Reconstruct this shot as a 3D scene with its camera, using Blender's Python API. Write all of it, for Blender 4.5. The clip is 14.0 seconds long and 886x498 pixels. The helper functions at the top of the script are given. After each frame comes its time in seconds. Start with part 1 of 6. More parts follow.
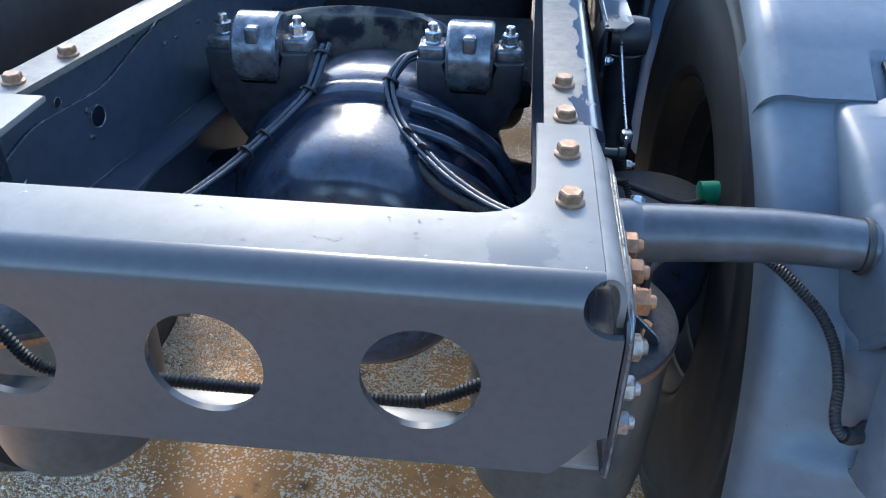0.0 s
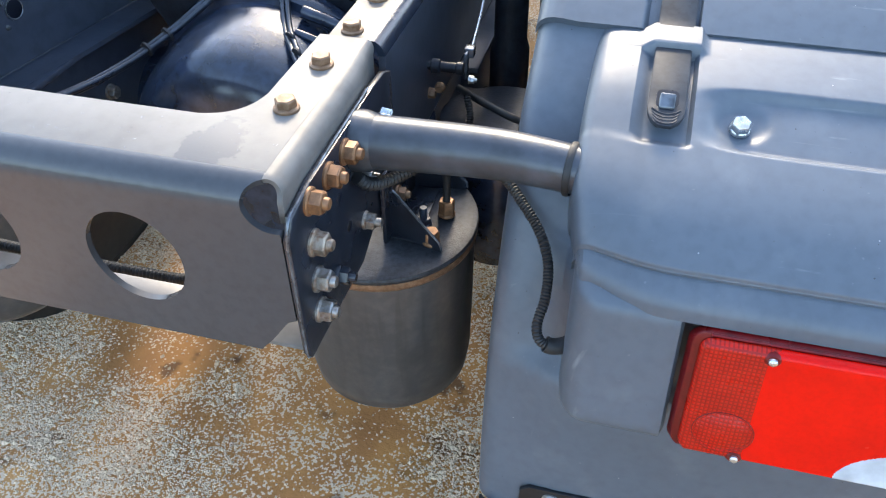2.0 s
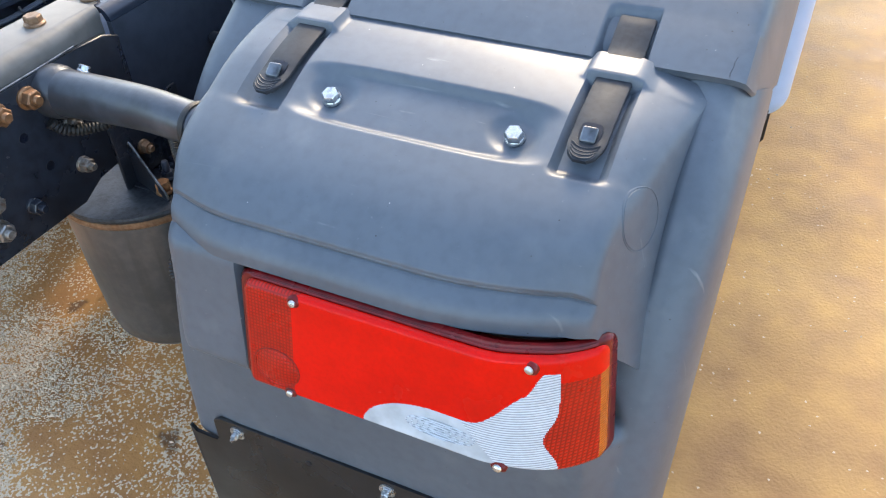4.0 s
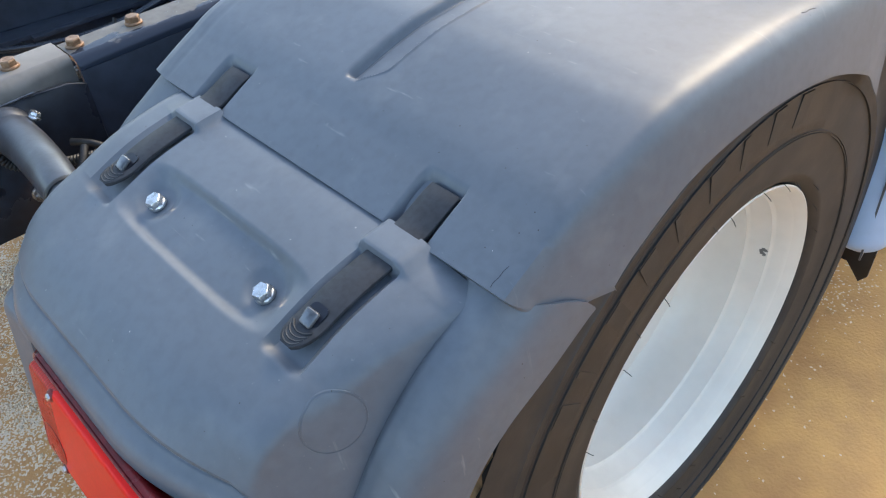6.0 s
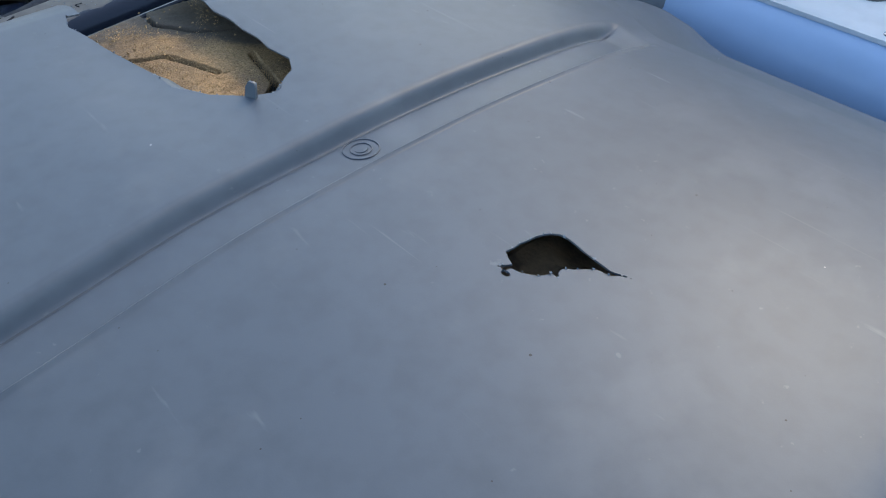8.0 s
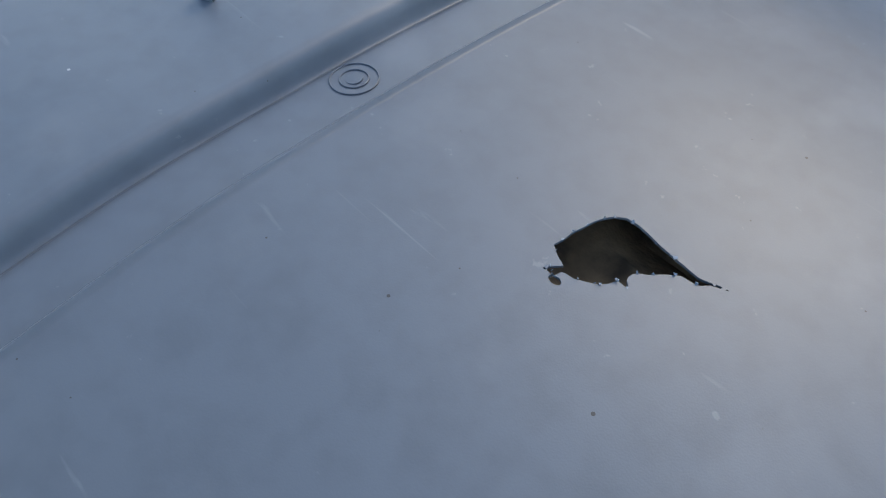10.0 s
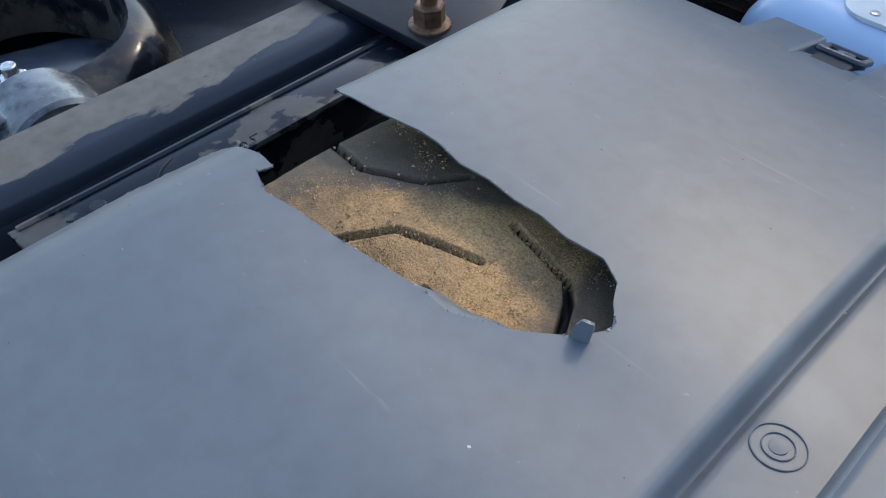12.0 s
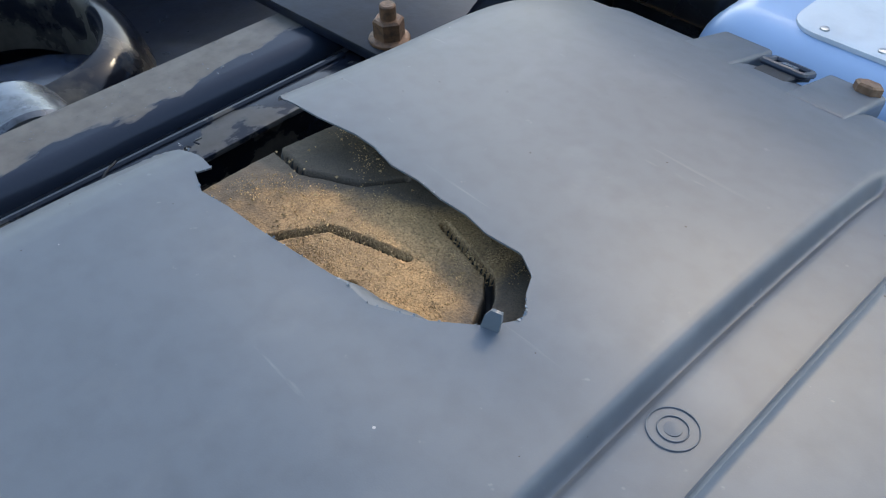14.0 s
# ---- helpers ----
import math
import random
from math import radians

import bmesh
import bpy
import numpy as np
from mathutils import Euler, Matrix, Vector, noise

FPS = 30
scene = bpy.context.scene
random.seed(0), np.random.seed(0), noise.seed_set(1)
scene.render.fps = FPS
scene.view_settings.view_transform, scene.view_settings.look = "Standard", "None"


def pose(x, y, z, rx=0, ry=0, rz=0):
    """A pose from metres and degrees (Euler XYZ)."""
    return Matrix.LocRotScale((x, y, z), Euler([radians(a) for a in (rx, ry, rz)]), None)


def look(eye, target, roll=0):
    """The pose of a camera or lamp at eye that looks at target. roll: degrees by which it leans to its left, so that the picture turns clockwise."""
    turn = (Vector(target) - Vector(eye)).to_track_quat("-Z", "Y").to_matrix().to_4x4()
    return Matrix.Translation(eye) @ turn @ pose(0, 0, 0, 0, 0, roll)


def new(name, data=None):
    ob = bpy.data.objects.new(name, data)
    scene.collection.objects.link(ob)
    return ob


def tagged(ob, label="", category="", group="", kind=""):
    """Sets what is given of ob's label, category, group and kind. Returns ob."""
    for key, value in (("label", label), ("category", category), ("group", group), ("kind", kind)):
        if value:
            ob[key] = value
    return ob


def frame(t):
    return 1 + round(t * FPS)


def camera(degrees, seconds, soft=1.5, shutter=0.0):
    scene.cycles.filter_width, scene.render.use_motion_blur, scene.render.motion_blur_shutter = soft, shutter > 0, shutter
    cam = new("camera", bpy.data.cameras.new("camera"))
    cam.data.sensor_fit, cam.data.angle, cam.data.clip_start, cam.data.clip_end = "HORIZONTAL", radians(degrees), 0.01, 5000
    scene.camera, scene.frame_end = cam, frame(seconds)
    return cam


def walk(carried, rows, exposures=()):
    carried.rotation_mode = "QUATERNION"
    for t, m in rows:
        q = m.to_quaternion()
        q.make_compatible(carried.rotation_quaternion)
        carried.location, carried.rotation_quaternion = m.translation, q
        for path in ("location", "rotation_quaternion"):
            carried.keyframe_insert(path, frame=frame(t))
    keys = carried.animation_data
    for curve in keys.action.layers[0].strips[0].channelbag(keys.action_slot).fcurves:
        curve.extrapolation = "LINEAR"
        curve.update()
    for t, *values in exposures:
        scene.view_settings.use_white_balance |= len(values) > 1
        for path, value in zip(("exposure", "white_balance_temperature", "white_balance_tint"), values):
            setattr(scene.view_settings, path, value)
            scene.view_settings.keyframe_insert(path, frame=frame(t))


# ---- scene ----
cam = camera(58.63, 14.0, 1.1)
PATH = [
    (0, look((0.3004, -0.5874, 1.3448), (0.2233, 0.2360, 0.7827), 0.86)),
    (0.5, look((0.4033, -0.6372, 1.3704), (0.2185, 0.1683, 0.8074), -0.59)),
    (1, look((0.5052, -0.6125, 1.3692), (0.2996, 0.1853, 0.8025), -0.87)),
    (1.5, look((0.6117, -0.5610, 1.3584), (0.4089, 0.2022, 0.7449), -0.80)),
    (2, look((0.7143, -0.5835, 1.3871), (0.5127, 0.1464, 0.7339), -0.83)),
    (2.5, look((0.8671, -0.6461, 1.3951), (0.6633, 0.0841, 0.7429), -0.84)),
    (3, look((1.0114, -0.6303, 1.3725), (0.8028, 0.1009, 0.7230), -0.93)),
    (3.2, look((1.0660, -0.5979, 1.3727), (0.8556, 0.1326, 0.7230), -0.96)),
    (5.3, look((1.5317, -0.2827, 1.4590), (0.9687, 0.2202, 0.8031), -4.91)),
    (5.5, look((1.5490, -0.2190, 1.4637), (0.9811, 0.2753, 0.8055), -4.85)),
    (6, look((1.6030, -0.0674, 1.4897), (1.0341, 0.4248, 0.8308), -4.55)),
    (6.5, look((1.5380, 0.0867, 1.4653), (0.9700, 0.5808, 0.8070), -5.56)),
    (7, look((1.4086, 0.2727, 1.4550), (0.8475, 0.7777, 0.7991), -5.36)),
    (7.5, look((1.3222, 0.4650, 1.4163), (0.7584, 0.9560, 0.7523), -5.19)),
    (7.7, look((1.2870, 0.5314, 1.3864), (0.7333, 1.0145, 0.7082), -4.38)),
    (9.8, look((1.1598, 0.6512, 1.3136), (0.7361, 1.0377, 0.4944), -1.35)),
    (10, look((1.1522, 0.6436, 1.3134), (0.7243, 1.0282, 0.4955), -1.83)),
    (10.5, look((1.1214, 0.6055, 1.3218), (0.6883, 0.9875, 0.5054), -2.34)),
    (11, look((1.0802, 0.5623, 1.3378), (0.6425, 0.9578, 0.5304), -1.85)),
    (11.5, look((1.0244, 0.5634, 1.3571), (0.5580, 0.9953, 0.5852), -1.27)),
    (12, look((0.9502, 0.5928, 1.3533), (0.4526, 1.0587, 0.6216), -1.22)),
    (12.5, look((0.9273, 0.5981, 1.3546), (0.4223, 1.0724, 0.6335), -1.28)),
    (13, look((0.9288, 0.6000, 1.3537), (0.4238, 1.0753, 0.6332), -1.23)),
    (13.5, look((0.9349, 0.5957, 1.3525), (0.4272, 1.0715, 0.6342), -1.28)),
    (14, look((0.9908, 0.6058, 1.3558), (0.4803, 1.0861, 0.6426), -1.11)),
]
from mathutils.bvhtree import BVHTree
walk(cam, PATH, [(0, 2.42, 5850, 5), (1, 2.55, 6350, 6), (2, 2.73, 7250, 8), (3.2, 2.58, 7550, 9), (5.3, 2.46, 7900, 9), (6.0, 2.19, 7650, 8), (6.5, 2.12, 7450, 8), (7.0, 1.68, 7250, 7), (7.5, 1.53, 7050, 6), (10, 1.62, 7050, 7), (12, 1.71, 7350, 7), (14, 1.83, 7550, 7)])

# ---- light ----
SUN_TO = Vector((-0.18, 0.96, 0.58)).normalized()
world = bpy.data.worlds.new("sky")
scene.world = world
world.use_nodes = True
wn = world.node_tree.nodes
sky = wn.new("ShaderNodeTexSky")
sky.sky_type, sky.sun_disc = "NISHITA", False
sky.sun_elevation = math.asin(SUN_TO.z)
sky.sun_rotation = math.atan2(SUN_TO.x, SUN_TO.y)
sky.altitude, sky.dust_density, sky.ozone_density = 50, 1.3, 1.6
wn["Background"].inputs["Strength"].default_value = 0.15
world.node_tree.links.new(sky.outputs[0], wn["Background"].inputs["Color"])
sun_data = bpy.data.lights.new("sun", "SUN")
sun_data.energy, sun_data.angle, sun_data.color = 1.5, radians(16), (1.0, 0.88, 0.72)
sun = new("sun", sun_data)
sun.matrix_world = look(SUN_TO * 20, (0, 0, 0))


# ---- materials ----
def material(name, colour, rough=0.5, metal=0.0, grain=60.0, amount=0.12, stain=6.0, stain_amount=0.15, bump=0.05,
             bump_scale=250.0, second=None, rough_var=0.12, coat=0.0, spec=0.5):
    """A paint, metal or rubber with grain and stains of their own."""
    m = bpy.data.materials.new(name)
    m.use_nodes = True
    t = m.node_tree
    n, link = t.nodes, t.links.new
    b = n["Principled BSDF"]
    co = n.new("ShaderNodeTexCoord")
    fine, wide, relief = (n.new("ShaderNodeTexNoise") for _ in range(3))
    for tex, s, d in ((fine, grain, 6), (wide, stain, 5), (relief, bump_scale, 3)):
        tex.inputs["Scale"].default_value, tex.inputs["Detail"].default_value = s, d
        link(co.outputs["Object"], tex.inputs["Vector"])
    base = n.new("ShaderNodeMix")
    base.data_type = "RGBA"
    base.inputs[6].default_value = (*colour, 1)
    base.inputs[7].default_value = (*(second or [c * (1 - 2 * amount) for c in colour]), 1)
    ramp = n.new("ShaderNodeMapRange")
    ramp.inputs[1].default_value, ramp.inputs[2].default_value = 0.42, 0.7
    link(fine.outputs[0], ramp.inputs[0])
    link(ramp.outputs[0], base.inputs[0])
    dirt = n.new("ShaderNodeMix")
    dirt.data_type, dirt.blend_type = "RGBA", "MULTIPLY"
    k = 1 - 2 * stain_amount
    dirt.inputs[7].default_value = (k, k, k, 1)
    ramp2 = n.new("ShaderNodeMapRange")
    ramp2.inputs[1].default_value, ramp2.inputs[2].default_value = 0.4, 0.72
    link(wide.outputs[0], ramp2.inputs[0])
    link(ramp2.outputs[0], dirt.inputs[0])
    link(base.outputs[2], dirt.inputs[6])
    link(dirt.outputs[2], b.inputs["Base Color"])
    rr = n.new("ShaderNodeMapRange")
    rr.inputs[3].default_value, rr.inputs[4].default_value = max(0.03, rough - rough_var), min(1, rough + rough_var)
    link(wide.outputs[0], rr.inputs[0])
    link(rr.outputs[0], b.inputs["Roughness"])
    b.inputs["Metallic"].default_value = metal
    b.inputs["Specular IOR Level"].default_value = spec
    b.inputs["Coat Weight"].default_value = coat
    bp = n.new("ShaderNodeBump")
    bp.inputs["Strength"].default_value, bp.inputs["Distance"].default_value = bump, 0.002
    link(relief.outputs[0], bp.inputs["Height"])
    link(bp.outputs[0], b.inputs["Normal"])
    return m


FENDER = material("grey_fender_paint", (0.085, 0.104, 0.130), 0.46, grain=70, amount=0.06, stain=4, stain_amount=0.09, bump=0.03, bump_scale=1300, rough_var=0.04, spec=0.55)
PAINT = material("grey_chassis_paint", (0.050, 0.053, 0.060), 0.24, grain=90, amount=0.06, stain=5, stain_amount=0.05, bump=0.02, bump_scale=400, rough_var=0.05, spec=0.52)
# the crossmember's folds use this paler grey, its rear plate the darker one
MID_GREY = material("mid_grey_paint", (0.135, 0.130, 0.126), 0.52, grain=45, amount=0.10, stain=9, stain_amount=0.10, bump=0.03, bump_scale=350, rough_var=0.08, spec=0.4)
DARK = material("blue_black_chassis_paint", (0.040, 0.051, 0.074), 0.34, grain=40, amount=0.14, stain=7, stain_amount=0.08, bump=0.06, bump_scale=160, spec=0.45)
CAST = material("dark_cast_iron", (0.020, 0.024, 0.033), 0.42, grain=60, amount=0.3, stain=10, stain_amount=0.2, bump=0.2, bump_scale=200, spec=0.35)
RUST = material("rusty_zinc", (0.235, 0.140, 0.085), 0.50, metal=0.4, grain=180, amount=0.3, stain=90, stain_amount=0.2, bump=0.3, bump_scale=500, second=(0.20, 0.10, 0.05))
DARK_RUST = material("dark_rust", (0.17, 0.085, 0.045), 0.5, metal=0.3, grain=180, amount=0.3, stain=90, stain_amount=0.25, bump=0.3, bump_scale=500, second=(0.10, 0.055, 0.035))
YELLOW_ZINC = material("rusty_yellow_zinc", (0.27, 0.135, 0.065), 0.46, metal=0.4, grain=180, amount=0.3, stain=80, stain_amount=0.25, bump=0.2, bump_scale=500, second=(0.19, 0.09, 0.045))
WORN_ZINC = material("rust_streaked_zinc", (0.34, 0.29, 0.24), 0.45, metal=0.5, grain=160, amount=0.3, stain=70, stain_amount=0.4, bump=0.2, bump_scale=450, second=(0.20, 0.10, 0.05))
DULL_ZINC = material("dull_zinc", (0.34, 0.33, 0.32), 0.38, metal=0.7, grain=160, amount=0.3, stain=60, stain_amount=0.25, bump=0.15, bump_scale=400, second=(0.20, 0.14, 0.10))
ZINC = material("bright_zinc", (0.62, 0.64, 0.66), 0.28, metal=0.9, grain=160, amount=0.2, stain=60, stain_amount=0.15, bump=0.1, bump_scale=400)
RUBBER = material("black_rubber", (0.016, 0.017, 0.019), 0.55, grain=120, amount=0.2, stain=12, stain_amount=0.15, bump=0.15, bump_scale=500)
STRAP = material("grey_black_rubber", (0.025, 0.030, 0.039), 0.6, grain=150, amount=0.15, stain=30, stain_amount=0.15, bump=0.05, bump_scale=700, spec=0.3)
TYRE = material("dusty_tyre_rubber", (0.016, 0.0165, 0.018), 0.6, grain=40, amount=0.3, stain=8, stain_amount=0.15, bump=0.12, bump_scale=300, second=(0.026, 0.0245, 0.0235))
RIM = material("white_rim_paint", (0.62, 0.585, 0.53), 0.36, grain=30, amount=0.02, stain=6, stain_amount=0.03, bump=0.03)
RED = material("red_lens", (0.76, 0.005, 0.002), 0.24, grain=200, amount=0.04, stain=14, stain_amount=0.10, bump=0.02, spec=0.2)
REFLECTOR = material("ribbed_red_reflector", (0.58, 0.012, 0.004), 0.3, grain=200, amount=0.08, stain=30, stain_amount=0.1, bump=0.3, bump_scale=330, spec=0.3)
DEEP_RED = material("dark_red_lamp_rim", (0.16, 0.005, 0.006), 0.3, grain=100, amount=0.2, stain=20, stain_amount=0.2, bump=0.03, spec=0.35)
CLEAR = material("clear_lens", (0.56, 0.61, 0.67), 0.2, grain=200, amount=0.05, stain=30, stain_amount=0.05, bump=0.5, bump_scale=330)
SMOOTH_CLEAR = material("smooth_clear_lens", (0.50, 0.55, 0.60), 0.2, grain=40, amount=0.12, stain=12, stain_amount=0.12, bump=0.02)
AMBER = material("amber_lens", (0.65, 0.13, 0.01), 0.2, grain=200, amount=0.1, stain=30, stain_amount=0.1, bump=0.5, bump_scale=330)
PANEL = material("light_blue_paint", (0.33, 0.47, 0.68), 0.3, grain=20, amount=0.03, stain=4, stain_amount=0.03, bump=0.02, coat=0.3)
PLATE = material("white_top_plate", (0.66, 0.68, 0.7), 0.45, grain=30, amount=0.06, stain=5, stain_amount=0.05, bump=0.05)
TANK = material("dusty_black_tank", (0.046, 0.045, 0.046), 0.36, grain=70, amount=0.2, stain=9, stain_amount=0.15, bump=0.05, bump_scale=250, second=(0.068, 0.063, 0.060))
def ribbed(m, pitch, cross):
    """Fine moulded ribs in a lens, upright or crossed."""
    t = m.node_tree
    n, link = t.nodes, t.links.new
    b = n["Principled BSDF"]
    co = n.new("ShaderNodeTexCoord")
    last = None
    for way in ("Z", "X")[:2 if cross else 1]:
        w = n.new("ShaderNodeTexWave")
        w.bands_direction = way
        w.inputs["Scale"].default_value = 0.314 / pitch
        link(co.outputs["Object"], w.inputs["Vector"])
        if last is None:
            last = w.outputs[1]
        else:
            mn = n.new("ShaderNodeMath")
            mn.operation = "MINIMUM"
            link(last, mn.inputs[0])
            link(w.outputs[1], mn.inputs[1])
            last = mn.outputs[0]
    bp = n.new("ShaderNodeBump")
    bp.inputs["Strength"].default_value, bp.inputs["Distance"].default_value = 0.35, 0.001
    link(last, bp.inputs["Height"])
    link(bp.outputs[0], b.inputs["Normal"])
    mix = n.new("ShaderNodeMix")
    mix.data_type, mix.blend_type = "RGBA", "MULTIPLY"
    rg = n.new("ShaderNodeMapRange")
    rg.inputs[1].default_value, rg.inputs[2].default_value, rg.inputs[3].default_value, rg.inputs[4].default_value = 0.1, 0.5, 1.0, 0.0
    link(last, rg.inputs[0])
    link(rg.outputs[0], mix.inputs[0])
    link(b.inputs["Base Color"].links[0].from_socket, mix.inputs[6])
    mix.inputs[7].default_value = (0.55, 0.55, 0.55, 1)
    link(mix.outputs[2], b.inputs["Base Color"])


ribbed(REFLECTOR, 0.0042, True)
ribbed(CLEAR, 0.003, False)
ribbed(AMBER, 0.003, False)


def water_material():
    m = bpy.data.materials.new("clear_water")
    m.use_nodes = True
    b = m.node_tree.nodes["Principled BSDF"]
    b.inputs["Base Color"].default_value = (0.95, 0.97, 1, 1)
    b.inputs["Roughness"].default_value, b.inputs["IOR"].default_value, b.inputs["Transmission Weight"].default_value = 0.03, 1.33, 1.0
    return m


def streaked(m, colour, level, strength, turn=(0, 0, 0)):
    """Drip marks that run down a wall."""
    t = m.node_tree
    n, link = t.nodes, t.links.new
    b = n["Principled BSDF"]
    co, mp, tex, lim, mix = (n.new("ShaderNode" + k) for k in ("TexCoord", "Mapping", "TexNoise", "MapRange", "Mix"))
    mp.inputs["Scale"].default_value, mp.inputs["Rotation"].default_value = (60, 60, 5), turn
    tex.inputs["Scale"].default_value, tex.inputs["Detail"].default_value = 1.0, 4
    lim.inputs[1].default_value, lim.inputs[2].default_value, lim.inputs[4].default_value = level, level + 0.12, strength
    mix.data_type = "RGBA"
    mix.inputs[7].default_value = (*colour, 1)
    link(co.outputs["Object"], mp.inputs[0])
    link(mp.outputs[0], tex.inputs["Vector"])
    link(tex.outputs[0], lim.inputs[0])
    link(lim.outputs[0], mix.inputs[0])
    link(b.inputs["Base Color"].links[0].from_socket, mix.inputs[6])
    link(mix.outputs[2], b.inputs["Base Color"])


streaked(TANK, (0.024, 0.023, 0.022), 0.54, 0.4)
WATER = water_material()
GREEN = material("green_plastic", (0.02, 0.22, 0.12), 0.4)


HOSE = material("wet_black_hose", (0.018, 0.026, 0.042), 0.3, grain=60, amount=0.2, stain=20, stain_amount=0.2, bump=0.1, bump_scale=300, spec=0.6)
CABLE = material("pale_cable", (0.30, 0.32, 0.36), 0.4)
WET = material("wet_dark_paint", (0.024, 0.037, 0.066), 0.22, grain=50, amount=0.25, stain=30, stain_amount=0.25, bump=0.14, bump_scale=60, spec=0.65)
EYE = material("worn_grey_steel", (0.15, 0.17, 0.20), 0.26, metal=0.45, grain=70, amount=0.35, stain=25, stain_amount=0.3, bump=0.12, bump_scale=220, spec=0.7)
PLATE_BLACK = material("black_plate_paint", (0.019, 0.024, 0.036), 0.28, grain=60, amount=0.2, stain=12, stain_amount=0.25, bump=0.06, bump_scale=200, spec=0.5)
PIPE = material("grey_pipe_paint", (0.045, 0.052, 0.066), 0.34, grain=60, amount=0.2, stain=18, stain_amount=0.25, bump=0.08, bump_scale=180, spec=0.6)
LID = material("wet_steel_lid", (0.035, 0.04, 0.05), 0.5, grain=160, amount=0.3, stain=20, stain_amount=0.2, bump=0.25, bump_scale=420, spec=0.35)
RUBBER_WET = material("wet_black_rubber", (0.013, 0.014, 0.017), 0.3, grain=30, amount=0.2, stain=9, stain_amount=0.3, bump=0.06, bump_scale=120, rough_var=0.2)
SANDY = material("sand_on_rubber", (0.52, 0.31, 0.14), 0.8, grain=26, amount=0.3, stain=700, stain_amount=0.30, bump=0.35, bump_scale=900, second=(0.26, 0.165, 0.088))
TREES = material("dark_tree_green", (0.035, 0.055, 0.02), 0.9, grain=1.5, amount=0.35, stain=0.3, stain_amount=0.2, bump=0.3, bump_scale=3)
def sand_cover(m):
    """Bare dark rubber round the sand: a drift with ragged edges."""
    t = m.node_tree
    n, link = t.nodes, t.links.new
    b = n["Principled BSDF"]
    co, sep, tex = n.new("ShaderNodeTexCoord"), n.new("ShaderNodeSeparateXYZ"), n.new("ShaderNodeTexNoise")
    tex.inputs["Scale"].default_value, tex.inputs["Detail"].default_value = 38, 8
    link(co.outputs["Object"], sep.inputs[0])
    link(co.outputs["Object"], tex.inputs["Vector"])
    slope = n.new("ShaderNodeMath")
    slope.operation = "MULTIPLY_ADD"
    slope.inputs[1].default_value = -0.62
    link(sep.outputs[0], slope.inputs[0])
    link(sep.outputs[1], slope.inputs[2])
    total = tex.outputs[0]
    for source, lo, hi, a, c in ((sep.outputs[0], 0.035, 0.062, 0.0, -0.7), (slope.outputs[0], 0.060, 0.094, 0.0, -0.75), (sep.outputs[0], -0.125, -0.06, -0.45, 0.0)):
        rg, ad = n.new("ShaderNodeMapRange"), n.new("ShaderNodeMath")
        rg.inputs[1].default_value, rg.inputs[2].default_value, rg.inputs[3].default_value, rg.inputs[4].default_value = lo, hi, a, c
        link(source, rg.inputs[0])
        link(rg.outputs[0], ad.inputs[0])
        link(total, ad.inputs[1])
        total = ad.outputs[0]
    mask, mix = n.new("ShaderNodeMapRange"), n.new("ShaderNodeMix")
    mask.inputs[1].default_value, mask.inputs[2].default_value, mask.inputs[3].default_value, mask.inputs[4].default_value = 0.10, 0.42, 0.14, 1.0
    link(total, mask.inputs[0])
    mix.data_type = "RGBA"
    mix.inputs[6].default_value = (0.078, 0.066, 0.054, 1)
    link(mask.outputs[0], mix.inputs[0])
    link(b.inputs["Base Color"].links[0].from_socket, mix.inputs[7])
    link(mix.outputs[2], b.inputs["Base Color"])


sand_cover(SANDY)
DUST = material("brown_dust_on_rubber", (0.55, 0.34, 0.18), 0.85, grain=50, amount=0.3, stain=12, stain_amount=0.3, bump=0.3, bump_scale=400, second=(0.15, 0.095, 0.055))
FRAYED = material("frayed_pale_plastic", (0.20, 0.235, 0.28), 0.6, grain=200, amount=0.2)
SAND = material("golden_sand_grains", (0.72, 0.46, 0.22), 0.7, grain=60, amount=0.35, stain=300, stain_amount=0.3, bump=0.05)
GRAVEL = material("pale_grit", (0.80, 0.60, 0.41), 0.75, grain=300, amount=0.25, stain=150, stain_amount=0.15, bump=0.1)


